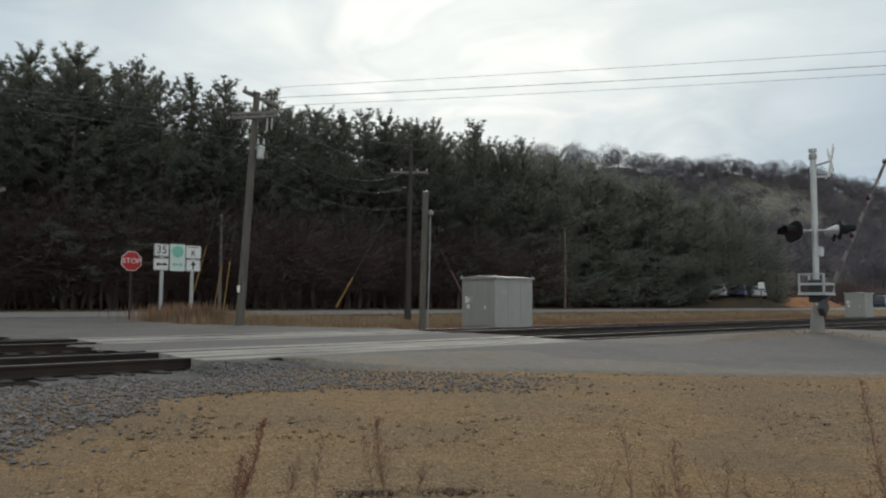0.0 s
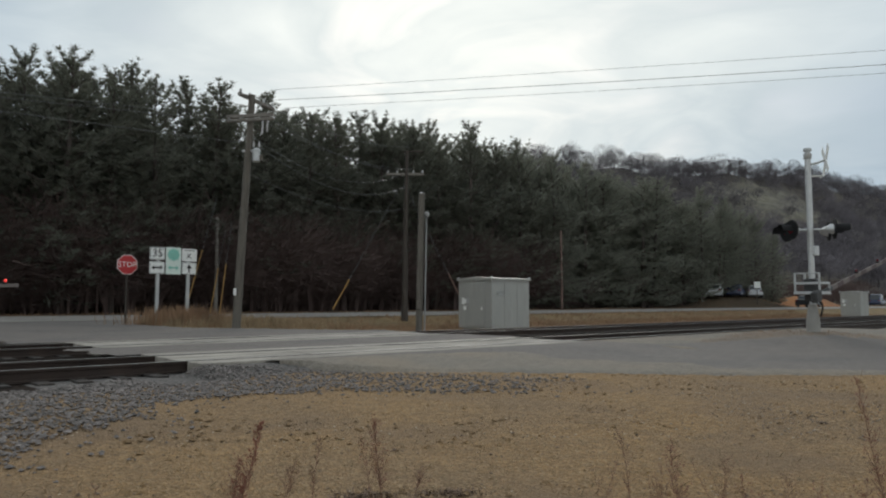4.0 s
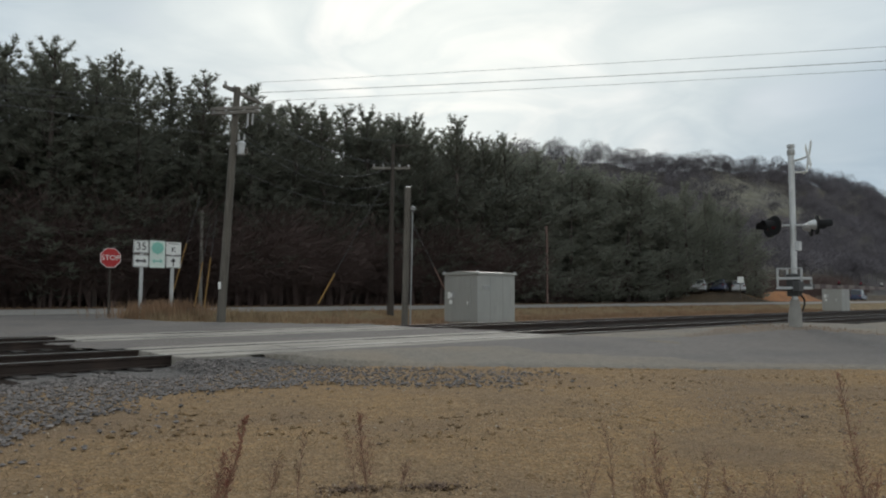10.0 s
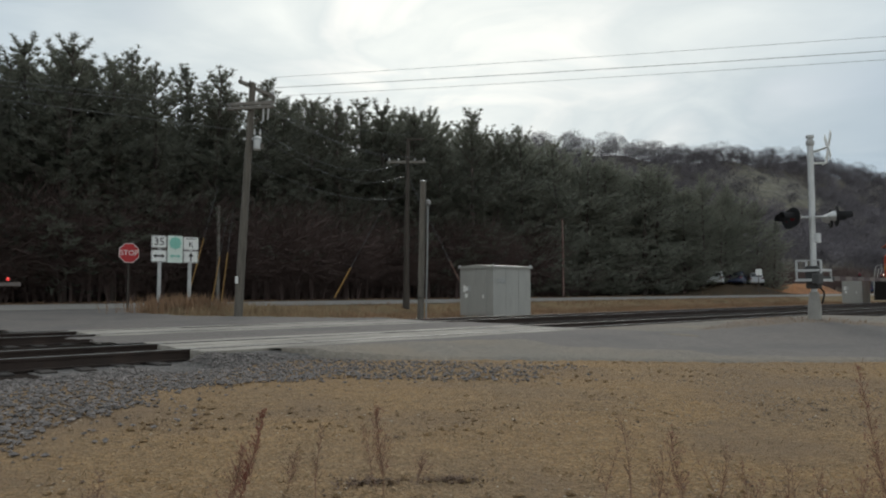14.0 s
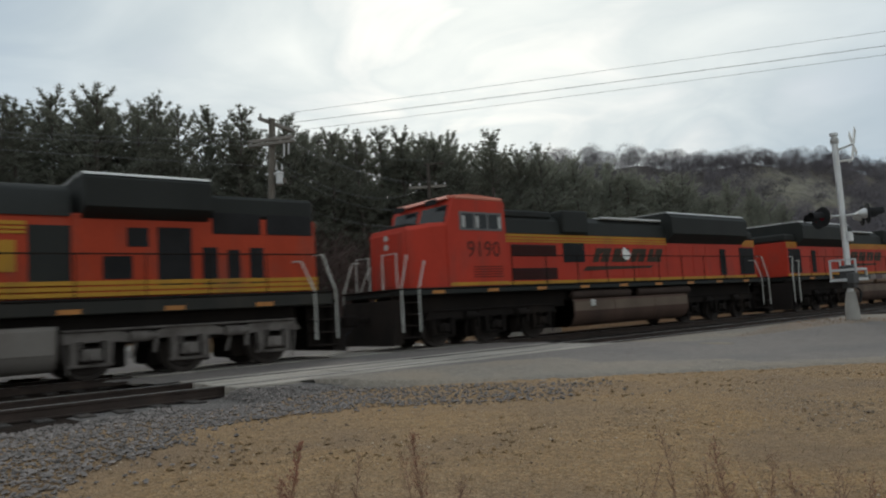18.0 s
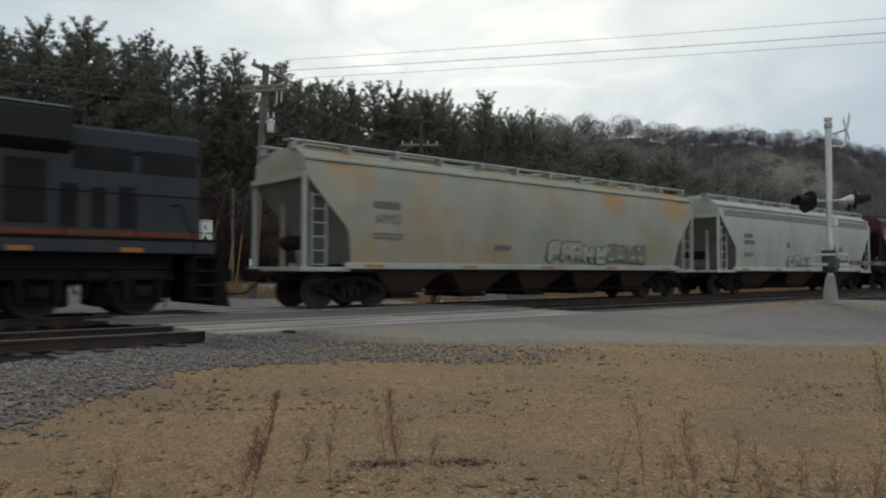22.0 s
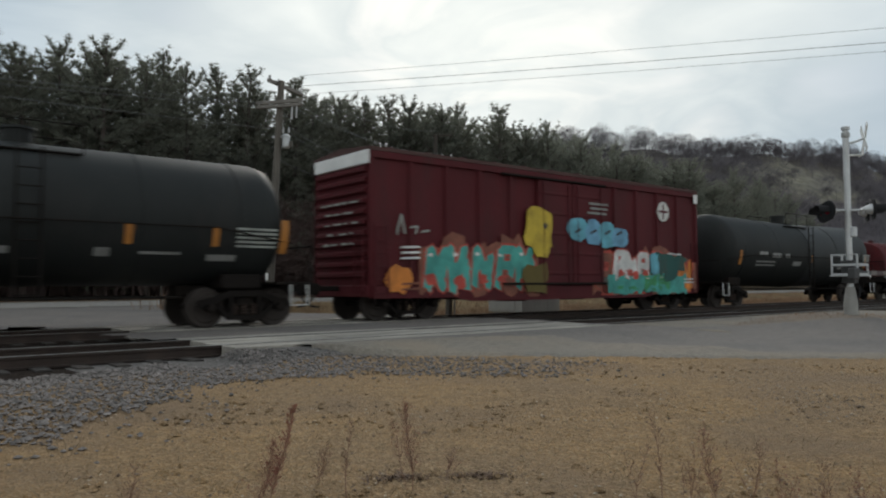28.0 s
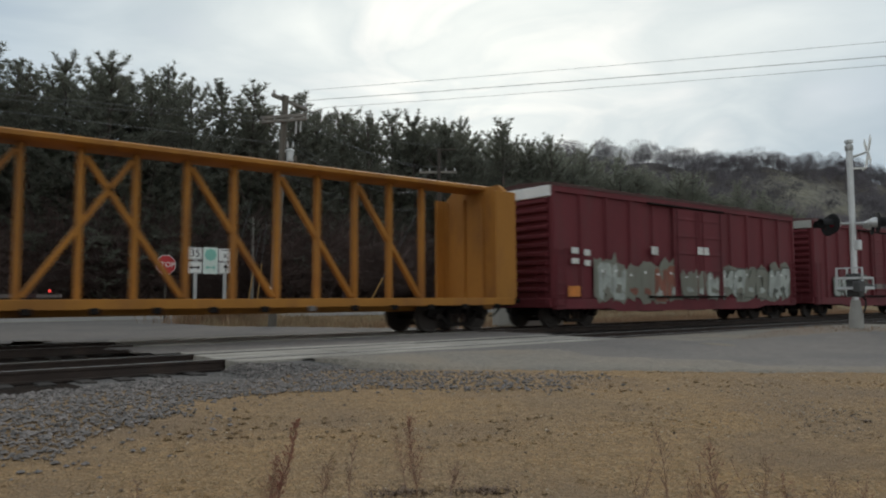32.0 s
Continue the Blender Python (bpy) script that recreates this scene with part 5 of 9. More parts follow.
def crossing_signal():
    M["under_gate"] = mat("dark_gate_machine_paint", (0.05, 0.05, 0.05), 0.7, vary=0.3)
    u, n = 19.48, 7.83
    z0 = float(zg(u, n))
    s = thing("crossing_signal", pose(*W(u, n, z0), 0, 0, RZ), "silver crossing signal mast with flashers and a lowering gate", "crossing signal")
    part("foundation", Mesh().turn([(-0.3, 0.17), (0.3, 0.16), (0.62, 0.115), (0.7, 0.1)], (0, 0, 0), "z", 16), M["conc_dark"], s)
    part("mast", Mesh().tube((0, 0, 0.65), (0, 0, 4.5), 0.075, seg=16), M["alu"], s)
    part("junction_box", Mesh().box(-0.06, 0.14, -0.16, -0.05, 1.95, 2.2, 0.02), M["alu"], s)
    part("bell", Mesh().turn([(0, 0.08), (0.03, 0.1), (0.14, 0.1), (0.15, 0.07), (0.2, 0.07), (0.21, 0.1), (0.28, 0.1), (0.3, 0.02)], (0, 0, 4.46), "z", 14), M["galv"], s, "grey bell on the mast top")
    part("sign_bracket", Mesh().path([(0, 0, 4.3), (0.12, -0.22, 4.36), (0.2, -0.36, 4.42)], 0.03, 8), M["alu"], s)
    cb = part("crossbuck", Mesh().box(-0.46, 0.46, -0.008, 0.008, -0.09, 0.09, 0.004), M["sign_white"], s, "white crossbuck boards", m=pose(0.2, -0.37, 4.42, 0, 45, 32))
    part("crossbuck_board", Mesh().box(-0.09, 0.09, 0.01, 0.026, -0.46, 0.46, 0.004), M["sign_white"], cb)
    part("track_count_plate", Mesh().box(-0.3, 0.3, -0.34, -0.325, 3.98, 4.04, 0.003).box(-0.04, 0.04, -0.33, 0.0, 3.99, 4.03, 0.004), M["sign_white"], s, m=pose(0, 0, 0, 0, 0, 32))
    part("light_bar", Mesh().tube((0, -0.5, 2.62), (0, 0.5, 2.62), 0.03, seg=8).tube((-0.36, -0.32, 2.62), (0.36, -0.32, 2.62), 0.028, seg=8).tube((-0.36, 0.32, 2.62), (0.36, 0.32, 2.62), 0.028, seg=8), M["galv"], s, m=pose(0, 0, 0, 0, 0, 32))
    for x in (-0.34, 0.34):
        flasher(s, x, -0.5, 2.6, -1)
        flasher(s, x, 0.5, 2.6, 1)
    # gate machine inside its guard rails
    part("gate_machine", Mesh().box(-0.15, 0.18, -0.16, 0.16, 0.95, 1.36, 0.03), M["under_gate"], s)
    part("service_platform", Mesh().box(-0.34, 0.34, -0.34, 0.34, 0.96, 0.99, 0.006), M["galv"], s)
    part("machine_bracket", Mesh().box(-0.13, 0.13, -0.15, 0.15, 0.78, 0.955, 0.02), M["under_gate"], s)
    g = Mesh()
    for z in (1.0, 1.24):
        for x in (-0.3, 0.3):
            g.box(x - 0.022, x + 0.022, -0.3, 0.3, z - 0.03, z + 0.03, 0.006)
        for y in (-0.3, 0.3):
            g.box(-0.322, 0.322, y - 0.022, y + 0.022, z - 0.025, z + 0.035, 0.006)
    for x in (-0.3, 0.3):
        for y in (-0.3, 0.3):
            g.box(x - 0.022, x + 0.022, y - 0.022, y + 0.022, 0.98, 1.27 if y < 0 and x > 0 else 1.5, 0.006)
    g.box(-0.322, 0.322, 0.285, 0.315, 1.48, 1.51, 0.006).box(-0.315, -0.285, -0.3, 0.3, 1.48, 1.51, 0.006)
    part("guard_frame", g, M["galv"], s, "grey guard frame")
    part("cable", Mesh().path([(0.05, -0.1, 0.85), (0.22, -0.15, 0.7), (0.1, -0.2, 0.58), (0.02, -0.18, 0.4)], 0.025, 6), M["black"], s)
    ARMS.append((gate_arm(s, 0.1, 1.04, 5.9, (2.2, 3.9, 5.75), False), pose(0.1, -0.28, 1.04), ((0, 42), (1, 35), (2, 27.5), (3, 19.8), (4, 12), (5, 4.5), (5.7, 0), (7, 0), (32, 0))))
    u, n = -2.9, 21.5
    z0 = float(zg(u, n))
    s = thing("crossing_signal", pose(*W(u, n, z0), 0, 0, RZ), "far crossing gate with a red lamp on its tip", "crossing signal")
    part("foundation", Mesh().turn([(-0.3, 0.26), (0.3, 0.24), (0.62, 0.17), (0.7, 0.14)], (0, 0, 0), "z", 16), M["conc_dark"], s)
    part("mast", Mesh().tube((0, 0, 0.65), (0, 0, 4.75), 0.075, seg=16), M["alu"], s)
    part("gate_machine", Mesh().box(-0.18, 0.22, -0.2, 0.2, 0.85, 1.4, 0.03), M["alu"], s)
    pz = 1.1 - z0
    ARMS.append((gate_arm(s, 0.1, pz, 6.95, (2.6, 4.4, 6.7), True), pose(0.1, -0.28, pz), ((0, 21.8), (1, 16.8), (2, 11.8), (3, 6.8), (4, 2.2), (4.6, 0), (7, 0), (32, 0))))


crossing_signal()


# ---------------- road vehicles ----------------
def road_car(name, m, body, label, tall=1.5, L=4.5):
    c = thing(name, m, label, "car")
    h = tall
    side = [(-L / 2, 0.42), (-L / 2 + 0.04, 0.75), (-L / 2 + 0.1, 0.95), (-L / 2 + 0.35, 1.02), (-L / 2 + 0.75, h - 0.08), (-L / 2 + 1.2, h), (-0.1, h), (0.35, h - 0.06), (1.05, 0.98), (L / 2 - 0.35, 0.86), (L / 2 - 0.05, 0.7), (L / 2, 0.45), (L / 2 - 0.1, 0.26), (-L / 2 + 0.1, 0.28)]
    rings = []
    for y, sx, sz in ((-0.9, 0.97, 0.0), (-0.88, 1.0, 0.4), (-0.8, 1.0, 1.0), (0.8, 1.0, 1.0), (0.88, 1.0, 0.4), (0.9, 0.97, 0.0)):
        ring = []
        for x, z in side:
            zz = min(z, 0.92 + (z - 0.92) * sz) if z > 0.92 else z
            ring.append((x * sx, y if z < 0.95 else y * 0.9, zz))
        rings.append(ring)
    part("body", Mesh().loft(rings), body, c)
    for s in (-1, 1):
        y0, y1 = sorted((s * 0.735, s * 0.79))
        for a, b in ((-1.35, -0.55), (-0.48, 0.42)):
            part("side_window", Mesh().prism([(a, 1.0), (a + (0.18 if a < -1 else 0), h - 0.12), (b - (0.35 if b > 0 else 0), h - 0.12), (b, 1.0)], "y", y0, y1), M["glass_dark"], c)
        part("rocker_trim", Mesh().box(-1.0, 1.0, *sorted((s * 0.88, s * 0.915)), 0.3, 0.4, 0.01), M["black"], c)
        for x in (-1.35, 1.38):
            w = part("wheel", Mesh().turn([(-0.1, 0.06), (-0.1, 0.2), (-0.1, 0.3), (-0.07, 0.33), (0.07, 0.33), (0.1, 0.3), (0.1, 0.06)], (x, s * 0.8, 0.33), "y", 20), M["black"], c)
            part("rim", Mesh().turn([(-0.005, 0.03), (-0.02, 0.1), (-0.005, 0.2), (0.01, 0.2)], (x, s * (0.9 if s < 0 else 0.9), 0.33), "y", 16), M["rim_grey"], w)
        part("tail_lamp", Mesh().box(-L / 2 + 0.02, -L / 2 + 0.12, *sorted((s * 0.55, s * 0.86)), 0.78, 0.94, 0.02), M["lens_red"], c)
        part("headlamp", Mesh().box(L / 2 - 0.22, L / 2 - 0.06, *sorted((s * 0.5, s * 0.84)), 0.62, 0.76, 0.02), M["lens_off_car"], c)
        part("mirror", Mesh().box(0.45, 0.6, *sorted((s * 0.86, s * 1.02)), 0.98, 1.1, 0.02), body, c)
    part("windscreen", Mesh().prism([(0.4, h - 0.1), (0.43, h - 0.08), (1.0, 1.03), (0.97, 1.0)], "y", -0.68, 0.68), M["glass_dark"], c)
    part("rear_window", Mesh().prism([(-L / 2 + 0.74, h - 0.12), (-L / 2 + 0.7, h - 0.1), (-L / 2 + 0.36, 1.07), (-L / 2 + 0.4, 1.05)], "y", -0.66, 0.66), M["glass_dark"], c)
    part("roof_rail", Mesh().tube((-1.3, -0.62, h + 0.03), (0.0, -0.62, h + 0.03), 0.02, seg=6), M["alu"], c)
    return c


M["rim_grey"] = mat("dull_grey_rim", (0.10, 0.10, 0.105), 0.5, 0.3, vary=0.1, bump=0)
M["car_paint"] = mat("dark_grey_car_paint", (0.022, 0.024, 0.027), 0.3, vary=0.06, bump=0, spec=0.4)
M["car_navy"] = mat("navy_car_paint", (0.02, 0.03, 0.075), 0.25, vary=0.06, bump=0, spec=0.6)
M["car_pale"] = mat("silver_car_paint", (0.5, 0.51, 0.53), 0.3, 0.2, vary=0.06, bump=0, spec=0.6)
M["lens_off_car"] = mat("clear_lamp_glass", (0.55, 0.56, 0.58), 0.15, vary=0.05, bump=0)
HIGHWAY_Z = 0.215
moving_car = road_car("estate_car", pose(*W(1.97, 40.2, HIGHWAY_Z), 0, 0, RZ), M["car_paint"], "dark grey estate car driving along the highway", 1.5, 4.1)
road_car("parked_car", pose(*W(83.0, 44.7, float(zg(83.0, 44.7))), 0, 0, RZ + 25), M["car_pale"], "silver car parked on a low terrace before the wood", 1.6)
road_car("parked_car", pose(*W(93.2, 44.8, float(zg(93.2, 44.8))), 0, 0, RZ + 30), M["car_pale"], "silver car parked on a low terrace", 1.6)
road_car("parked_car", pose(*W(88.0, 44.6, float(zg(88.0, 44.6))), 0, 0, RZ + 20), M["car_navy"], "dark car parked beside a silver one", 1.6)
road_car("parked_car", pose(*W(137, 44.5, float(zg(137, 44.5))), 0, 0, RZ + 8), M["car_navy"], "tall navy car parked on the far verge", 1.95, 5.2)


def verge_things():
    p = thing("notice_board", pose(*W(90.0, 42.8, float(zg(90, 42.8))), 0, 0, RZ - 40), "small white board on a post by the highway", "sign")
    part("post", Mesh().box(-0.05, 0.05, 0.0, 0.08, -0.2, 2.2, 0.01), M["pole_wood"], p)
    part("board", Mesh().box(-0.4, 0.4, -0.03, 0.0, 2.1, 2.9, 0.01), M["sign_white"], p)
    # bank of rust-coloured fill
    us, ns = grid_lines([(92, 131, 0.9)]), grid_lines([(42.4, 50, 0.6)])
    V, F = sheet(us, ns, lambda u, n: zg(u, n) - 0.12 + 1.6 * np.exp(-((u - 111) / 9.5) ** 4 - ((n - 46) / 1.8) ** 2) + 0.08 * wob(u, n, 1.2))
    solid("earth_bank", np_mesh("earth_bank", V, F, ground_mat("rust_coloured_fill", (0.34, 0.15, 0.06), (0.26, 0.12, 0.06), (0.3, 0.16, 0.08), 6, 0.8)), None, "low bank of rust-coloured earth by the highway", "bank", kind="structure")


verge_things()


# ---------------- dead grass and weeds ----------------
def blades(name, P, h0, h1, w, material, label, seed, lean=0.35):
    """Thin bent blades, two triangles each, at rows of u, n."""
    rng = np.random.default_rng(seed)
    k = len(P)
    x, y = P[:, 0] * UX - P[:, 1] * UY, P[:, 0] * UY + P[:, 1] * UX
    z = zg(P[:, 0], P[:, 1]) - 0.02
    h = rng.uniform(h0, h1, k)
    a = rng.uniform(0, 6.28, k)
    d = np.stack([np.cos(a), np.sin(a)], 1)
    l = (h * rng.uniform(0.05, lean, k))[:, None] * np.stack([np.cos(a + 1.3), np.sin(a + 1.3)], 1)
    b = np.stack([x, y], 1)
    V = np.zeros((k, 4, 3))
    V[:, 0, :2], V[:, 1, :2] = b - d * w, b + d * w
    V[:, 2, :2], V[:, 3, :2] = b + l * 0.45 + d * w * 0.8, b + l
    V[:, 0, 2] = V[:, 1, 2] = z
    V[:, 2, 2], V[:, 3, 2] = z + h * 0.6, z + h
    F = (np.array([(0, 1, 2), (0, 2, 3)])[None] + 4 * np.arange(k)[:, None, None]).reshape(-1, 3)
    tagged(new(name, np_mesh(name, V.reshape(-1, 3), F, material, smooth=False)), label, "grass", kind="stuff")


def grass():
    M["straw"] = mat("dead_straw", (0.31, 0.235, 0.15), 0.9, vary=0.45, scale=1.8, bump=0, spec=0.1)
    M["straw_red"] = mat("reddish_dead_grass", (0.28, 0.18, 0.115), 0.9, vary=0.5, scale=0.9, bump=0, spec=0.1)
    rng = np.random.default_rng(3)
    P = np.stack([rng.normal(12.6, 2.6, 9000), rng.normal(28.4, 1.7, 9000)], 1)
    P = P[~inside(P[:, 0], P[:, 1], ROAD) & (wob(P[:, 0], P[:, 1], 1.3) > -0.25)]
    blades("tall_grass", P, 0.08, 0.5, 0.012, M["straw"], "tall dead straw round the road signs", 1)
    u, n = rng.normal(11.2, 0.9, 1500), rng.normal(28.3, 0.45, 1500)
    blades("sign_grass", np.stack([u, n], 1), 0.3, 0.85, 0.01, M["straw_red"], "tall dead weeds round the sign posts", 5)
    u, n = rng.uniform(11, 75, 42000), rng.uniform(21.2, 32.6, 42000)
    P = np.stack([u, n], 1)
    P = P[~inside(u, n, ROAD) & ((wob(u, n, 0.5) > -0.35) | (rng.uniform(0, 1, len(u)) < 0.25))]
    blades("verge_grass", P, 0.08, 0.3, 0.012, M["straw_red"], "short dead grass in the ditch by the highway", 2)
    u, n = rng.uniform(-30, 140, 16000), rng.uniform(42, 45.5, 16000)
    blades("wood_edge_grass", np.stack([u, n], 1), 0.04, 0.16, 0.014, M["straw_red"], "dead grass along the wood's edge", 3)
    u, n = rng.normal(19.8, 2.0, 900), rng.normal(8.2, 1.2, 900)
    P = np.stack([u, n], 1)
    blades("mound_grass", P[~inside(u, n, ROAD) & (n < 10.2)], 0.03, 0.11, 0.008, M["straw_red"], "sparse dead grass round the signal mast", 4)


grass()


def weed(az, d, h, seed, bushy, red=True, lean=0.0, stems=1):
    """A dried weed: one or more thin bent stalks with short seed-bearing twigs."""
    rng = random.Random(seed)
    w = thing("dried_weed", at(az, d), "dried reddish-brown weed stalk in the gravel" if red else "thin dry grey-brown weed in the gravel", "weed", "weeds on the gravel lot")
    stem, sd = Mesh(), Mesh()
    for b in range(stems):
        hh = h if b == 0 else h * rng.uniform(0.45, 0.95)
        lx = lean if b == 0 else lean + rng.uniform(-0.5, 0.5)
        ly, ph = rng.uniform(-0.2, 0.2), rng.uniform(0, 6)
        x0 = 0.0 if b == 0 else rng.uniform(-0.05, 0.05)
        pts = [Vector((x0 + lx * (f ** 1.25) * hh + 0.01 * math.sin(5 * f + ph), ly * f * hh, hh * f)) for f in (0, 0.17, 0.34, 0.5, 0.67, 0.84, 1.0)]
        stem.path(pts, 0.004 if stems == 1 else 0.0028 if b == 0 else 0.0016, 5, 0.0007)
        for k in range(bushy if b == 0 else bushy // 4):
            f = rng.uniform(0.2, 0.995)
            i = min(int(f * 6), 5)
            o = pts[i].lerp(pts[i + 1], f * 6 - i)
            a = rng.uniform(0, 6.28)
            L = rng.uniform(0.015, 0.05) * (1.35 - f) * (1.2 if stems == 1 else 1.9)
            e = o + Vector((math.cos(a) * L, math.sin(a) * L, L * rng.uniform(0.7, 2.4)))
            stem.path([o, o.lerp(e, 0.5) + Vector((rng.gauss(0, 0.1) * L, 0, rng.gauss(0, 0.1) * L)), e], 0.0011, 3, 0.0006)
            for j in range(3 if stems == 1 else 1):
                q = o.lerp(e, rng.uniform(0.4, 1.0))
                r = rng.uniform(0.0016, 0.0045)
                sd.add([q + Vector((r, 0, 0)), q + Vector((-0.5 * r, r, 0)), q + Vector((-0.5 * r, -r, 0)), q + Vector((0, 0, 2.2 * r)), q - Vector((0, 0, 1.4 * r))], [(0, 1, 3), (1, 2, 3), (2, 0, 3), (1, 0, 4), (2, 1, 4), (0, 2, 4)])
    part("stem", stem, M["weed_stem"], w)
    tagged(part("seed_fluff", sd, M["weed_seed"] if red else M["weed_grey"], w), kind="stuff")


def weeds():
    M["weed_stem"] = mat("dry_weed_stem", (0.24, 0.135, 0.095), 0.9, vary=0.3, scale=6, bump=0)
    M["weed_seed"] = mat("red_brown_seed_heads", (0.25, 0.108, 0.078), 0.95, vary=0.4, scale=12, bump=0)
    M["leaf"] = mat("dead_leaves", (0.165, 0.112, 0.08), 0.95, vary=0.5, scale=12, bump=0)
    M["weed_grey"] = mat("grey_brown_seed_heads", (0.22, 0.15, 0.105), 0.95, vary=0.4, scale=12, bump=0)
    # direction, distance, elevation of the tip, seed, twigs, reddish, lean, stalks
    for az, d, top, seed, bushy, red, lean, stems in (
            (-15.3, 4.3, -8.8, 1, 190, True, 0.28, 1), (-16.0, 4.35, -11.9, 2, 120, True, 0.2, 2), (-9.4, 4.6, -10.3, 3, 44, False, 0.05, 1), (-4.4, 4.7, -9.3, 4, 150, True, -0.05, 2), (-11.4, 4.9, -12.6, 5, 40, False, 0.1, 3),
            (14.6, 4.7, -9.8, 6, 40, False, -0.12, 2), (18.2, 4.5, -10.6, 7, 80, True, -0.15, 3), (20.6, 4.7, -11.3, 8, 40, False, 0.15, 3), (31.4, 4.7, -5.3, 9, 120, True, -0.2, 2), (29.6, 4.3, -12.0, 10, 60, True, 0.1, 4),
            (25.4, 4.6, -12.2, 11, 30, False, -0.1, 3), (-25.0, 4.4, -12.8, 12, 40, False, 0.1, 3), (22.8, 4.4, -12.3, 13, 40, True, -0.2, 3), (-1.6, 5.0, -13.2, 14, 30, False, 0.1, 3), (27.4, 4.3, -12.6, 15, 40, True, 0.1, 3),
            (12.6, 4.6, -12.2, 16, 30, False, 0.2, 2), (16.4, 4.4, -12.0, 17, 30, False, 0.1, 3), (30.9, 4.2, -11.6, 18, 60, True, 0.1, 4)):
        weed(az, d, EYE + d * math.tan(radians(top)) + 0.34, seed, bushy, red, lean, stems)
    rng = np.random.default_rng(8)
    a = np.radians(np.concatenate([rng.normal(-5.4, 1.0, 330), rng.normal(0.9, 1.1, 430), rng.uniform(-8, 4, 500)]))
    d = 5.02 + np.concatenate([rng.normal(0, 0.035, 760), rng.normal(0, 0.12, 500)]) + 0.04 * np.sin(9 * a)
    x, y = d * np.sin(a), d * np.cos(a)
    blades("leaf_litter", np.stack([x * UX + y * UY, -x * UY + y * UX], 1), 0.015, 0.04, 0.014, M["leaf"], "dark scrap of dead leaves on the lot", 6, 2.5)
    a, d = np.radians(rng.uniform(-32, 32, 1500)), rng.uniform(3.9, 6.5, 1500)
    x, y = d * np.sin(a), d * np.cos(a)
    blades("lot_straw", np.stack([x * UX + y * UY, -x * UY + y * UX], 1), 0.02, 0.09, 0.0025, M["straw"], "thin dry straws standing in the gravel", 7, 1.2)


weeds()


# ---------------- train ----------------
def travel(t):
    """Metres that the train has run, counted from 24 s."""
    return 17.6 * (t - 24) + 0.035 * (t - 24) ** 2


TRAIN = []
GRIME = (0.07, 0.058, 0.048)


def paint(name, c, rough=0.62, dirt=GRIME, damt=0.4, vary=0.16, dscale=0.9, stretch=(1, 1, 0.35), spec=0.2):
    return mat(name, c, rough, spec=spec, vary=vary, scale=0.8, grain=0.07, gscale=22, bump=0.06, dirt=dirt, damt=damt, dscale=dscale, stretch=stretch)


M["orange"] = paint("faded_orange_paint", (0.35, 0.043, 0.016), damt=0.5)
M["red_orange"] = paint("red_orange_paint", (0.40, 0.038, 0.02), damt=0.42)
M["stripe"] = paint("chrome_yellow_stripe", (0.41, 0.215, 0.027), damt=0.4)
M["hood_black"] = paint("sooty_black_green_paint", (0.022, 0.024, 0.0225), 0.7, dirt=(0.032, 0.029, 0.026))
M["navy"] = paint("dark_blue_grey_paint", (0.040, 0.045, 0.055), 0.65, dirt=(0.058, 0.052, 0.046), damt=0.55)
M["navy_yellow"] = paint("dull_yellow_orange_paint", (0.17, 0.077, 0.028), damt=0.6)
M["nose_yellow"] = paint("dirty_orange_nose_paint", (0.2, 0.058, 0.022), damt=0.6)
M["under"] = paint("brake_dust_black", (0.017, 0.0145, 0.0132), 0.9, dirt=(0.03, 0.0225, 0.0185), damt=0.6, spec=0.06)
M["bay_brown"] = paint("dusty_brown_steel", (0.055, 0.04, 0.034), 0.9, dirt=(0.03, 0.023, 0.02), damt=0.6, spec=0.08)
M["reservoir"] = paint("tan_brown_reservoir", (0.17, 0.115, 0.08), 0.75, dirt=(0.06, 0.045, 0.038), damt=0.6)
M["louvre_red"] = paint("soot_red_louvre", (0.07, 0.016, 0.013), 0.8)
M["frame_silver"] = paint("grey_truck_frame", (0.15, 0.135, 0.125), 0.85, dirt=(0.035, 0.028, 0.025), damt=0.75, dscale=1.8, stretch=(1, 1, 1))
M["frame_brown"] = paint("brown_dusted_truck_frame", (0.075, 0.056, 0.048), 0.85, dirt=(0.025, 0.02, 0.018), damt=0.65, dscale=1.8, stretch=(1, 1, 1))
M["tank_grey"] = paint("dusty_fuel_tank", (0.175, 0.16, 0.145), 0.75, dirt=(0.09, 0.065, 0.05), damt=0.65)
M["tank_plate"] = paint("brown_tank_sheen", (0.14, 0.105, 0.08), 0.8, dirt=(0.07, 0.05, 0.04), damt=0.65)
M["tank_brown"] = paint("red_brown_fuel_tank", (0.085, 0.052, 0.04), 0.8, dirt=(0.04, 0.03, 0.026), damt=0.6)
M["wheel"] = mat("wheel_steel", (0.036, 0.028, 0.024), 0.85, 0.0, vary=0.3, scale=3)
M["tread"] = mat("bright_wheel_tread", (0.45, 0.44, 0.43), 0.35, 0.9, vary=0.15)
M["rail_white"] = paint("off_white_handrail", (0.5, 0.5, 0.47), damt=0.3)
M["cab_glass"] = mat("cab_glass", (0.015, 0.018, 0.02), 0.12, vary=0.1, bump=0, spec=0.22)
M["sill_dark"] = paint("grimy_dark_sill_paint", (0.028, 0.028, 0.025), 0.8, dirt=(0.05, 0.044, 0.036), damt=0.6)
M["headlight"] = mat("lit_headlight", (1.0, 0.86, 0.7), 0.3, emit=1.3, vary=0, grain=0, bump=0)
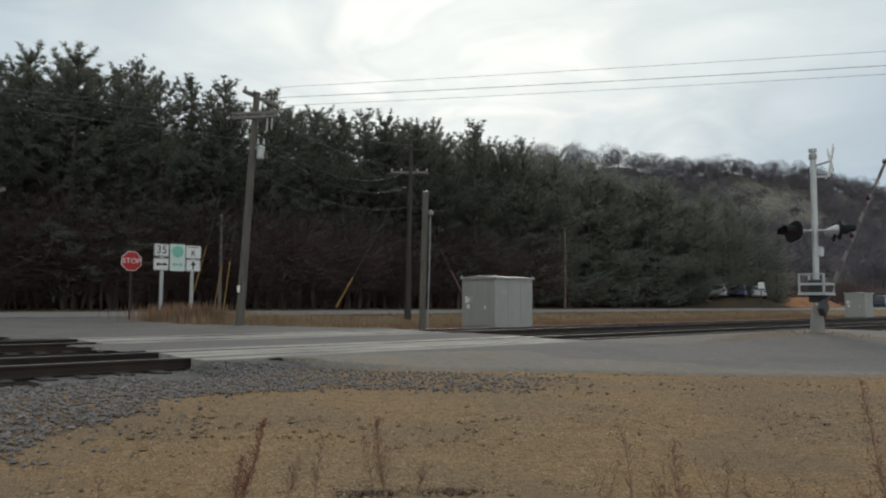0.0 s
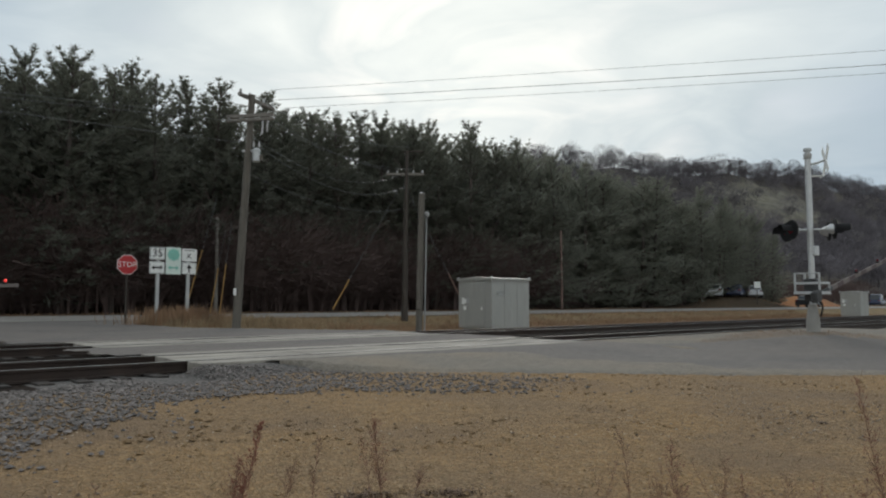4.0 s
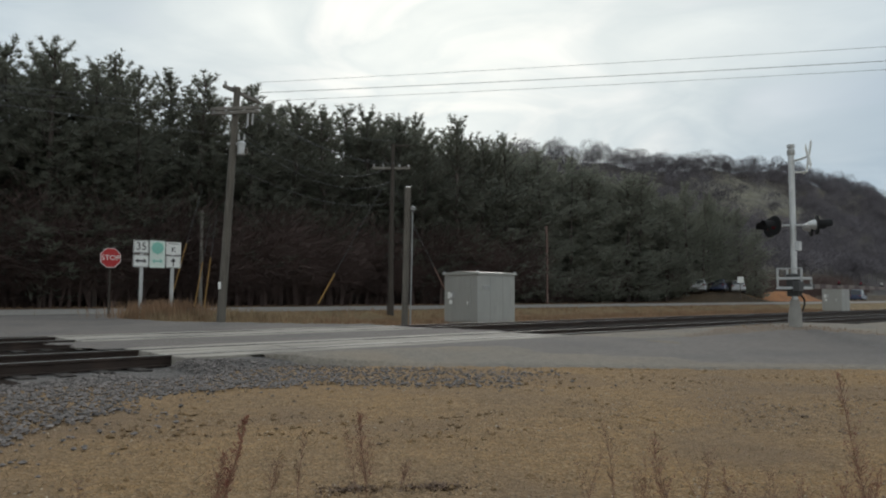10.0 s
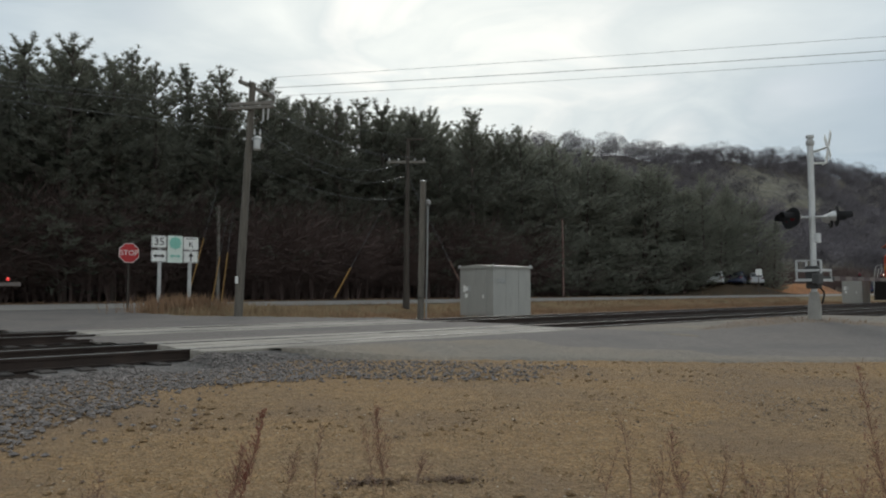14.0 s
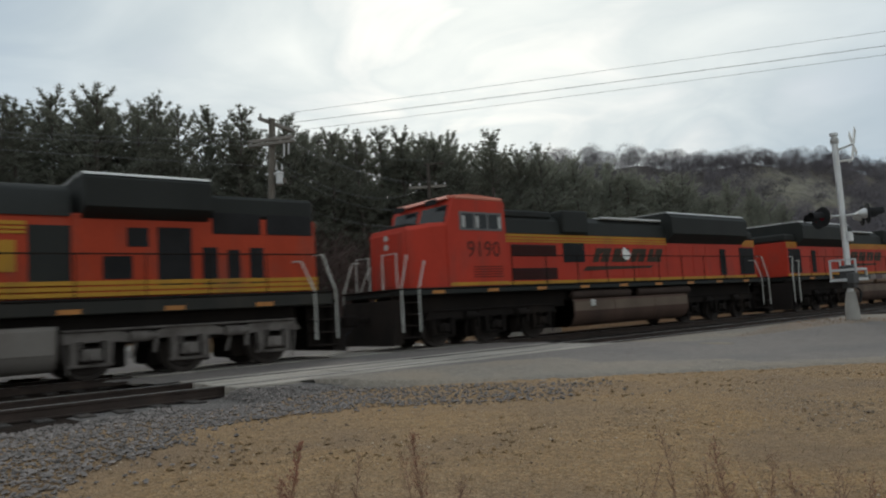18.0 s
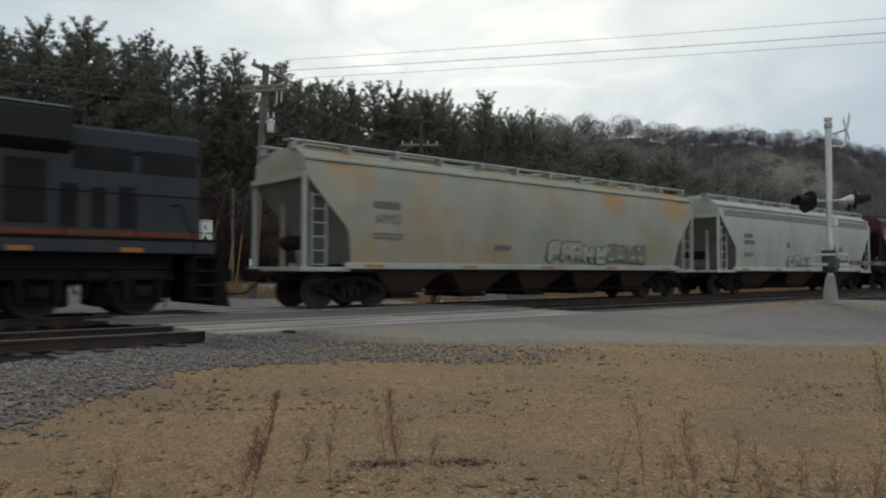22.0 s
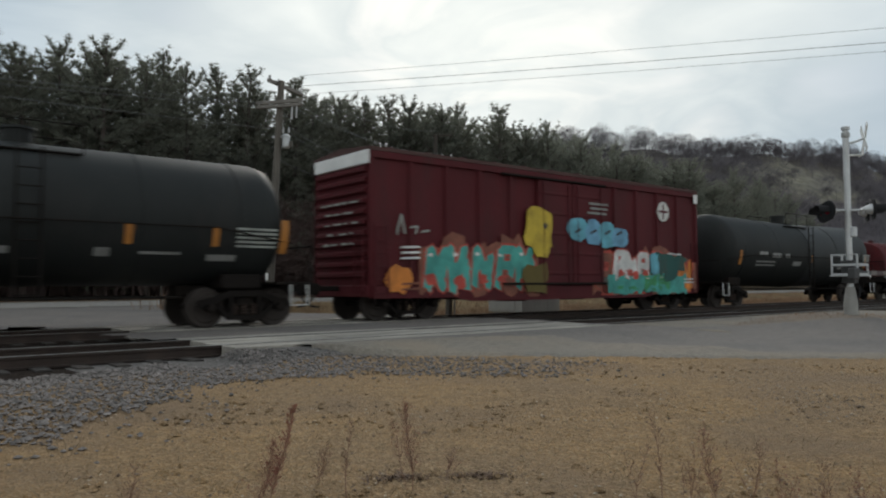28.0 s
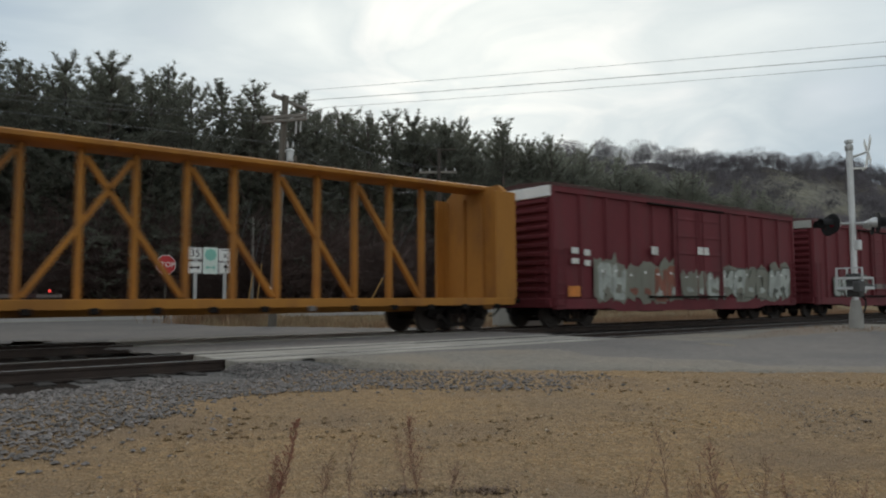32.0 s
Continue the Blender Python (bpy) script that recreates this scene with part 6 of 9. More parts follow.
# pale tone that puts the sky's light on roof tops into the colour
M["roof_light"] = paint("skylit_roof_edge", (0.5, 0.5, 0.49), 0.6, damt=0.3)
M["hop_cream"] = paint("rust_stained_cream_grey_paint", (0.325, 0.325, 0.283), 0.6, dirt=(0.37, 0.245, 0.115), damt=0.8, dscale=0.45, stretch=(1, 1, 0.9))


def run_rust(m, z0, z1, colour, scale=0.5):
    """Rust that has crept down from a seam: blotches between the heights z0 and z1, in the thing's own space."""
    nt = m.node_tree
    N, L = nt.nodes.new, nt.links.new
    b = nt.nodes["Principled BSDF"]
    was = b.inputs["Base Color"].links[0].from_socket
    tc, mp, sep, no, hi, ns, mu, mx = N("ShaderNodeTexCoord"), N("ShaderNodeMapping"), N("ShaderNodeSeparateXYZ"), N("ShaderNodeTexNoise"), N("ShaderNodeMapRange"), N("ShaderNodeMapRange"), N("ShaderNodeMath"), N("ShaderNodeMix")
    L(tc.outputs["Object"], sep.inputs[0])
    L(tc.outputs["Object"], mp.inputs[0])
    mp.inputs["Scale"].default_value = (1, 0.3, 0.6)
    no.inputs["Scale"].default_value, no.inputs["Detail"].default_value, no.inputs["Roughness"].default_value = scale, 6, 0.6
    L(mp.outputs[0], no.inputs["Vector"])
    hi.inputs[1].default_value, hi.inputs[2].default_value = z0, z1
    L(sep.outputs["Z"], hi.inputs[0])
    ns.inputs[1].default_value, ns.inputs[2].default_value = 0.46, 0.66
    L(no.outputs[0], ns.inputs[0])
    mu.operation = "MULTIPLY"
    L(hi.outputs[0], mu.inputs[0])
    L(ns.outputs[0], mu.inputs[1])
    mx.data_type = "RGBA"
    L(mu.outputs[0], mx.inputs[0])
    L(was, mx.inputs[6])
    mx.inputs[7].default_value = (*colour, 1)
    L(mx.outputs[2], b.inputs["Base Color"])


run_rust(M["hop_cream"], 2.85, 3.5, (0.40, 0.245, 0.105))
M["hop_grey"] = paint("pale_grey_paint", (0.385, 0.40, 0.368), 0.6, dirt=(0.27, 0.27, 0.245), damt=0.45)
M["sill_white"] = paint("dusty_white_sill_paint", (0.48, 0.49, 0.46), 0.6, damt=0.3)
M["hop_red"] = paint("oxide_red_paint", (0.094, 0.027, 0.031), 0.65, dirt=(0.06, 0.04, 0.037), damt=0.45)
M["hop_red_top"] = paint("paler_oxide_roof_edge", (0.125, 0.066, 0.068), 0.65)
M["hop_brown"] = paint("brown_oxide_paint", (0.088, 0.048, 0.044), 0.7, dirt=(0.06, 0.045, 0.04), damt=0.45)
M["box_red"] = paint("boxcar_red_paint", (0.085, 0.0135, 0.017), 0.65, dirt=(0.05, 0.023, 0.022), damt=0.5)
M["box_red2"] = paint("dusty_boxcar_red_paint", (0.135, 0.028, 0.034), 0.65, dirt=(0.10, 0.045, 0.045), damt=0.45)
# body orange made paler, as lit cab roofs and visors look
M["lit_orange"] = paint("skylit_orange_paint", (0.55, 0.2, 0.14), 0.6, damt=0.2)
M["number_dark"] = paint("faded_dark_number_paint", (0.075, 0.018, 0.013), 0.6, damt=0.2)
M["emblem_dark"] = paint("dull_black_green_paint", (0.045, 0.03, 0.02), 0.7, damt=0.3)
M["sill_orange"] = paint("dirty_orange_sill_stripe", (0.16, 0.052, 0.026), 0.7, damt=0.5)
M["frame_grey"] = paint("grey_screen_frame", (0.13, 0.13, 0.13), 0.7)
M["tank_dark"] = paint("sooty_fuel_tank", (0.05, 0.046, 0.044), 0.8)
M["g_moss_yellow"] = paint("faded_olive_number_paint", (0.13, 0.1, 0.035), 0.7)
M["g_moss_pale"] = paint("faded_grey_green_spray", (0.2, 0.2, 0.165), 0.7, dirt=(0.14, 0.1, 0.085), damt=0.5)
# hopper end colours, darkened to carry the shade of the end recesses
M["hop_end"] = paint("shaded_red_end_steel", (0.034, 0.02, 0.019), 0.8, damt=0.5)
M["shaded_end"] = paint("shaded_grey_end_steel", (0.2, 0.195, 0.175), 0.85, dirt=(0.075, 0.068, 0.06), damt=0.65)
M["tank_black"] = paint("satin_black_tank_paint", (0.019, 0.021, 0.0205), 0.6, dirt=(0.034, 0.031, 0.029), damt=0.45)
M["coil_red"] = paint("dull_red_hood_paint", (0.092, 0.014, 0.016), 0.75, dirt=(0.036, 0.021, 0.02), damt=0.8, dscale=0.9, vary=0.35, stretch=(1, 1, 0.6))
M["coil_sill"] = paint("sooty_red_sill_paint", (0.02, 0.013, 0.013), 0.85, dirt=(0.04, 0.026, 0.022), damt=0.6)
M["beam_yellow"] = paint("weathered_yellow_orange_paint", (0.35, 0.155, 0.032), 0.7, dirt=(0.16, 0.075, 0.04), damt=0.6)
M["stencil_brown"] = paint("faint_orange_brown_stencil", (0.125, 0.058, 0.034), 0.7, dirt=(0.085, 0.045, 0.036), damt=0.6, dscale=3)
M["board_dull"] = paint("sooty_running_board", (0.085, 0.075, 0.068), 0.85)
M["stencil"] = paint("white_stencil_paint", (0.6, 0.6, 0.57), 0.6, damt=0.25)
M["stencil_dim"] = paint("grimy_white_stencil_paint", (0.26, 0.26, 0.25), 0.7, dirt=(0.1, 0.095, 0.09), damt=0.6, dscale=3)
M["stencil_dark"] = paint("dark_stencil_paint", (0.14, 0.145, 0.135), 0.6, dirt=(0.3, 0.3, 0.28), damt=0.5)
M["reflect"] = mat("amber_reflector_tape", (0.4, 0.16, 0.03), 0.5, vary=0.3)
for key, c in (("g_cyan", (0.11, 0.36, 0.45)), ("g_teal", (0.06, 0.33, 0.285)), ("g_white", (0.62, 0.62, 0.6)), ("g_purple", (0.2, 0.05, 0.26)), ("g_orange", (0.6, 0.2, 0.03)),
               ("g_yellow", (0.5, 0.36, 0.03)), ("g_blue", (0.14, 0.34, 0.5)), ("g_black", (0.03, 0.03, 0.035)), ("g_green", (0.04, 0.26, 0.1)), ("g_grey", (0.33, 0.35, 0.32)),
               ("g_sky", (0.24, 0.42, 0.56)), ("g_aqua", (0.07, 0.36, 0.40)), ("g_deep_teal", (0.045, 0.17, 0.13)), ("g_flame", (0.52, 0.27, 0.05)), ("g_red", (0.45, 0.06, 0.04)), ("g_rust", (0.2, 0.065, 0.038)), ("g_deep_purple", (0.055, 0.022, 0.085)), ("g_moss", (0.07, 0.075, 0.06)), ("g_violet", (0.34, 0.08, 0.3))):
    M[key] = mat("sprayed_" + key[2:], c, 0.6, vary=0.35, scale=2.2, grain=0.12, gscale=18, bump=0, dirt=tuple(x * 0.5 for x in c), damt=0.4)

SHARED = {}


def truck_parts():
    w = Mesh().turn([(-0.07, 0.08), (-0.07, 0.33), (-0.045, 0.36), (-0.068, 0.43), (-0.062, 0.455), (0.05, 0.461), (0.062, 0.487), (0.085, 0.487), (0.088, 0.42), (0.04, 0.36), (0.03, 0.1)],
                    (0, 0, 0), "y", 24)
    SHARED["wheel"] = w.mesh("wheel", M["wheel"])
    SHARED["tyre"] = Mesh().turn([(-0.055, 0.4585), (-0.05, 0.461), (0.045, 0.4645), (0.05, 0.462)], (0, 0, 0), "y", 24).mesh("tread", M["tread"])
    w = Mesh().turn([(-0.07, 0.08), (-0.07, 0.4), (-0.045, 0.43), (-0.068, 0.5), (-0.062, 0.53), (0.05, 0.536), (0.062, 0.56), (0.085, 0.56), (0.088, 0.5), (0.04, 0.43), (0.03, 0.1)],
                    (0, 0, 0), "y", 24)
    SHARED["bigwheel"] = w.mesh("wheel", M["wheel"])
    SHARED["axle"] = Mesh().tube((0, -1.15, 0), (0, 1.15, 0), 0.075, seg=10).mesh("axle", M["under"])
    f = Mesh().prism([(-1.16, 0.5), (-1.13, 0.64), (-0.78, 0.7), (-0.44, 0.86), (0.44, 0.86), (0.78, 0.7), (1.13, 0.64), (1.16, 0.5), (1.02, 0.44), (0.98, 0.54), (0.72, 0.56), (0.4, 0.72), (-0.4, 0.72), (-0.72, 0.56), (-0.98, 0.54), (-1.02, 0.44)], "y", -0.08, 0.08)
    f.prism([(-0.72, 0.57), (-0.66, 0.4), (-0.42, 0.17), (0.42, 0.17), (0.66, 0.4), (0.72, 0.57), (0.6, 0.5), (0.38, 0.28), (-0.38, 0.28), (-0.6, 0.5)], "y", -0.08, 0.08)
    for x in (-0.36, 0.36):
        f.box(x - 0.05, x + 0.05, -0.09, 0.09, 0.2, 0.78, 0.012)
    SHARED["side_frame"] = f.mesh("side_frame", M["under"])
    SHARED["cap"] = Mesh().turn([(-0.11, 0.0), (-0.11, 0.06), (-0.09, 0.1), (0.0, 0.11), (0.02, 0.0)], (0, 0, 0), "y", 12).mesh("bearing_cap", M["under"])
    coils = [(0.36 + 0.035 * k - 0.02, 0.085 if k % 2 else 0.055) for k in range(8)]
    SHARED["spring"] = Mesh().turn([(0.33, 0.02)] + coils + [(0.61, 0.02)], (0, 0, 0), "z", 10).mesh("coil_spring", M["bay_brown"])
    SHARED["bolster"] = Mesh().box(-0.2, 0.2, -1.0, 1.0, 0.48, 0.74, 0.03).box(-0.3, 0.3, -0.3, 0.3, 0.7, 0.86, 0.03).mesh("truck", M["under"])
    # three-axle locomotive truck frame
    for key, m in (("big_frame", M["under"]), ("big_frame_grey", M["frame_silver"]), ("big_frame_brown", M["frame_brown"])):
        f = Mesh().prism([(-2.75, 0.78), (-2.62, 1.0), (-1.5, 1.0), (-1.2, 0.92), (-0.85, 0.92), (-0.5, 1.02), (0.5, 1.02), (0.85, 0.92), (1.2, 0.92), (1.5, 1.0), (2.62, 1.0), (2.75, 0.78), (2.4, 0.78), (1.75, 0.8), (1.2, 0.74), (0.6, 0.8), (-0.6, 0.8), (-1.2, 0.74), (-1.75, 0.8), (-2.4, 0.78)], "y", -0.1, 0.1)
        for x in (-2.05, 0.0, 2.05):
            # pedestal legs, journal box with its cover, coil springs to either side
            for q in (-0.34, 0.34):
                f.prism([(x + q - 0.09, 0.8), (x + q + 0.09, 0.8), (x + q + 0.06, 0.34), (x + q - 0.06, 0.34)], "y", -0.1, 0.1)
                for k in range(4):
                    f.turn([(-0.02, 0.04), (0, 0.075), (0.02, 0.04)], (x + 0.66 * q, -0.13, 0.66 + 0.05 * k), "z", 8)
            f.box(x - 0.2, x + 0.2, -0.17, 0.0, 0.4, 0.66, 0.03)
            f.turn([(-0.24, 0.0), (-0.24, 0.1), (-0.2, 0.13), (-0.1, 0.14)], (x, 0, 0.53), "y", 12)
            f.box(x - 0.44, x + 0.44, -0.05, 0.05, 0.28, 0.35, 0.012)
        for x in (-1.05, 1.05):
            # brake cylinder, slack lever and damper
            f.turn([(-0.26, 0.05), (-0.24, 0.12), (0.12, 0.12), (0.2, 0.06), (0.34, 0.03)], (x, -0.18, 0.86), "x", 10)
            f.tube((x - 0.1, -0.15, 0.86), (x - 0.22, -0.12, 0.4), 0.03, seg=6)
            f.tube((x + 0.25, -0.15, 0.5), (x + 0.3, -0.15, 0.95), 0.05, seg=8)
        f.tube((-2.6, -0.14, 1.04), (2.6, -0.14, 1.04), 0.025, seg=6)
        for x in (-2.62, 2.62):
            f.tube((x, -0.12, 1.0), (x - 0.12 * (1 if x > 0 else -1), -0.1, 0.16), 0.022, seg=6)
        SHARED[key] = f.mesh("side_frame", m)
    SHARED["big_bolster"] = Mesh().box(-2.4, 2.4, -0.85, 0.85, 0.7, 1.15, 0.05).box(-2.6, -1.2, -0.6, 0.6, 0.2, 0.8, 0.05).box(-0.7, 0.7, -0.6, 0.6, 0.2, 0.8, 0.05).box(1.2, 2.6, -0.6, 0.6, 0.2, 0.8, 0.05).mesh("truck", M["under"])


truck_parts()


def truck(car, x):
    tr = part("truck", SHARED["bolster"], None, car, m=pose(x, 0, 0))
    for a in (-0.87, 0.87):
        part("axle", SHARED["axle"], None, tr, m=pose(a, 0, 0.457))
        for s in (-1, 1):
            part("wheel", SHARED["wheel"], None, tr, m=pose(a, 0.75 * s, 0.457, 0, 0, 0 if s < 0 else 180))
            part("bearing_cap", SHARED["cap"], None, tr, m=pose(a, 1.12 * s, 0.457, 0, 0, 0 if s < 0 else 180))
    for s in (-1, 1):
        part("side_frame", SHARED["side_frame"], None, tr, m=pose(0, 1.02 * s, 0, 0, 0, 0 if s < 0 else 180))
        for q in (-0.24, 0, 0.24):
            part("coil_spring", SHARED["spring"], None, tr, m=pose(q, 0.98 * s, -0.06))


def big_truck(car, x, dress="big_frame"):
    tr = part("truck", SHARED["big_bolster"], None, car, m=pose(x, 0, 0))
    for a in (-2.05, 0.0, 2.05):
        part("axle", SHARED["axle"], None, tr, m=pose(a, 0, 0.53))
        for s in (-1, 1):
            part("wheel", SHARED["bigwheel"], None, tr, m=pose(a, 0.75 * s, 0.53, 0, 0, 0 if s < 0 else 180))
    for s in (-1, 1):
        part("side_frame", SHARED[dress], None, tr, m=pose(0, 1.12 * s, 0, 0, 0, 0 if s < 0 else 180))


def coupler(car, x, s):
    m = Mesh().box(-0.1, 0.1, -0.1, 0.1, 0.8, 0.98, 0.03).box(-0.45, 0.0, -0.16, 0.12, 0.72, 1.04, 0.05).box(0.1, 0.8, -0.07, 0.07, 0.82, 0.96, 0.02)
    part("coupler", m, M["under"], car, m=pose(x, 0, 0, 0, 0, 0 if s < 0 else 180))
    h = Mesh().path([(0.2, 0.3, 0.85), (0.0, 0.32, 0.6), (-0.25, 0.3, 0.42), (-0.5, 0.2, 0.4)], 0.03, 6)
    part("air_hose", h, M["black"], car, m=pose(x, 0, 0, 0, 0, 0 if s < 0 else 180))


def ladder(car, x, y, z0, z1, material, w=0.42, along="x"):
    """Two stiles with rungs; along says which way the rungs run."""
    lad = Mesh()
    d = (w / 2, 0) if along == "x" else (0, w / 2)
    for s in (-1, 1):
        lad.tube((x + s * d[0], y + s * d[1], z0), (x + s * d[0], y + s * d[1], z1), 0.022, seg=6)
    k = max(2, int((z1 - z0) / 0.36))
    for i in range(k + 1):
        z = z0 + 0.06 + (z1 - z0 - 0.12) * i / k
        lad.tube((x - d[0], y - d[1], z), (x + d[0], y + d[1], z), 0.014, seg=5)
    part("ladder", lad, material, car)


def blob(rng, x, z, w, h, k=14, rough=0.25):
    out = []
    a0 = rng.uniform(0, 6.28)
    for i in range(k):
        a = 2 * math.pi * i / k
        r = 1 + rng.uniform(-rough, rough)
        c, s = math.cos(a), math.sin(a)
        # squarish rounding
        q = max(abs(c), abs(s)) ** -0.55
        out.append((x + 0.5 * w * c * q * r + 0.05 * h * math.sin(a0 + 3 * a), z + 0.5 * h * s * q * r))
    return out


def stroke(p, q, w):
    d = (Vector(q) - Vector(p)).normalized()
    n, e = Vector((-d.y, d.x)) * w / 2, d * w * 0.3
    p, q = Vector(p), Vector(q)
    return [tuple(p - n - e), tuple(p - n * 0.9 + n * 0.2), tuple(q - n), tuple(q + e * 1.5 - n * 0.2), tuple(q + n), tuple(p + n)]


def scribble(car, x0, x1, z0, z1, rows, key, seed, y):
    """A stack of short lumpy sprayed strokes, each a part."""
    rng = random.Random(seed)
    for k in range(rows):
        z = z0 + (z1 - z0) * (k + 0.5) / rows
        a, b = x0 + rng.uniform(0, 0.3) * (x1 - x0), x1 - rng.uniform(0, 0.3) * (x1 - x0)
        w = (z1 - z0) / rows * rng.uniform(0.5, 0.72)
        n = 6
        up = [(a + (b - a) * i / n, z + 0.5 * w * math.sin(math.pi * (0.12 + 0.76 * i / n)) * rng.uniform(0.7, 1.3) + 0.25 * w * math.sin(2.2 * i + k)) for i in range(n + 1)]
        dn = [(p[0], p[1] - w * rng.uniform(0.6, 1.0)) for p in up]
        part("graffiti_mark", Mesh().prism(up[::-1] + dn, "y", y - 0.004 - 0.0006 * k, y + 0.004), M[key], car, "short pale sprayed stroke")


def sprayed(car, x0, x1, z0, z1, fills, line, seed, n=7, y=-1.5, label="", back=None):
    """Sprayed paint on a car's side: a cloud behind, swollen made-up shapes of crossing strokes, dark edges, pale marks."""
    rng = random.Random(seed)
    w = (x1 - x0) / n
    lab = label or "sprayed graffiti colour"

    def put(name, key, polys, lift):
        m = Mesh()
        for k, poly in enumerate(polys):
            yy = y - 0.0028 * lift - 0.0005 * k
            poly = [(min(max(px, x0 - 0.2), x1 + 0.2), max(pz, z0 - 0.12)) for px, pz in poly]
            m.prism(poly, "y", yy - 0.003, y + 0.002)
        part(name, m, M[key], car, lab)
    if back:
        for i in range(n + 1):
            put("graffiti_cloud", back if rng.random() < 0.75 else line, [blob(rng, x0 + w * i, (z0 + z1) / 2 + rng.uniform(-0.12, 0.16), w * 1.5, (z1 - z0) * rng.uniform(0.95, 1.25), 14, 0.35)], 0)
    for i in range(n):
        cx, cz = x0 + w * (i + 0.5) + rng.uniform(-0.08, 0.08) * w, (z0 + z1) / 2 + rng.uniform(-0.05, 0.05)
        hh, ww = (z1 - z0) * rng.uniform(0.8, 1.0), w * 0.92
        fill = fills[i * len(fills) // n]
        tilt = rng.uniform(-0.12, 0.2) * hh
        lo, hi, mid = cz - hh * 0.42, cz + hh * 0.42, cz + rng.uniform(-0.1, 0.1) * hh
        le, ri = cx - ww * 0.34, cx + ww * 0.34
        lines = [((le, lo), (le + tilt, hi)), ((ri, lo + rng.uniform(0, 0.3) * hh), (ri + tilt, hi - rng.uniform(0, 0.3) * hh))]
        lines += rng.sample([((le, mid), (ri, mid)), ((le + tilt, hi), (ri + tilt, hi)), ((le, lo), (ri, lo)), ((le, lo), (ri + tilt, hi)), ((le + tilt, hi), (ri, lo))], 2)
        sw = min(0.36 * ww, 0.34 * hh)
        put("graffiti_outline", line, [stroke(p, q, sw * 1.45) for p, q in lines], 1)
        put("graffiti_letter", fill, [stroke(p, q, sw) for p, q in lines], 3)
        other = fills[(i * len(fills) // n + 1) % len(fills)]
        put("graffiti_shade", other if other != fill else line, [blob(rng, cx + rng.uniform(-0.25, 0.25) * ww, cz - 0.25 * hh, ww * 0.5, hh * 0.22, 10, 0.4)], 5.5)
        put("graffiti_highlight", "g_white", [blob(rng, cx - 0.22 * ww, cz + 0.3 * hh, ww * 0.2, hh * 0.07, 8, 0.3)], 6)


def marks(car, material, bars, y, name="stencil_mark", label=""):
    """Plain bars that stand for small unreadable lettering: (x, z, width, height)."""
    for x, z, w, h in bars:
        part(name, Mesh().box(x - w / 2, x + w / 2, y - 0.006, y + 0.004, z - h / 2, z + h / 2, 0.002), material, car, label)


def emblem(car, x0, x1, z0, z1, n, material, y, slant=0.25, label="plain notched block in place of an emblem"):
    """A row of plain slanted blocks, each with one narrow notch."""
    w, h = (x1 - x0) / n, z1 - z0
    for i in range(n):
        a, b = x0 + i * w + 0.03, x0 + i * w + w * 0.86
        c, g = a + (b - a) * (0.42, 0.55, 0.48)[i % 3], 0.045 * h + 0.02
        m = Mesh()
        up = i % 2
        for xa, xb, za, zb in ((a, c - g, z0, z1), (c + g, b, z0, z1), (c - g, c + g, z0 + (0.0 if up else 0.62 * h), z0 + (0.38 * h if up else h))):
            m.prism([(xa + slant * (za - z0), za), (xb + slant * (za - z0), za), (xb + slant * (zb - z0), zb), (xa + slant * (zb - z0), zb)], "y", y - 0.008, y + 0.004)
        part("emblem_block", m, material, car, label)


def consist(name, d0, label, category):
    car = thing(name, pose(*W(d0, TRACKS[1]), 0, 0, RZ), label, category, "freight train")
    TRAIN.append((car, d0))
    return car


# ---- locomotives ----
def handrails(add, x0, x1, y, z0, z1, k, material):
    m = Mesh().tube((x0, y, z1), (x1, y, z1), 0.018, seg=6)
    add("handrail", m, material)
    for i in range(k + 1):
        x = x0 + (x1 - x0) * i / k
        add("stanchion", Mesh().tube((x, y, z0), (x, y, z1), 0.015, seg=5), material)


def end_steps(add, x, s, material, rail, tread):
    """Corner steps and the bent rails beside them, at the end x; s: -1 front, 1 rear."""
    for y in (-1, 1):
        m = Mesh()
        for i in range(4):
            m.box(x - 0.28, x + 0.28, min(y * 1.5, y * 1.05), max(y * 1.5, y * 1.05), 0.32 + i * 0.32, 0.36 + i * 0.32, 0.008)
        add("steps", m, tread)
        add("step_well", Mesh().box(x - 0.32, x + 0.32, min(y * 1.08, y * 1.02), max(y * 1.08, y * 1.02), 0.3, 1.55, 0.01).box(x + 0.3, x + 0.34, min(y * 1.5, y * 1.05), max(y * 1.5, y * 1.05), 0.3, 1.5, 0.01), material)
        for q in (-0.3, 0.3):
            top = 2.62 if q * s > 0 else 2.45
            add("grab_rail", Mesh().path([(x + q, 1.5 * y, 0.5), (x + q, 1.5 * y, 1.7), (x + q - 0.3 * s, 1.42 * y, top), (x + q - 0.42 * s, 1.2 * y, top)], 0.022, 6), rail)


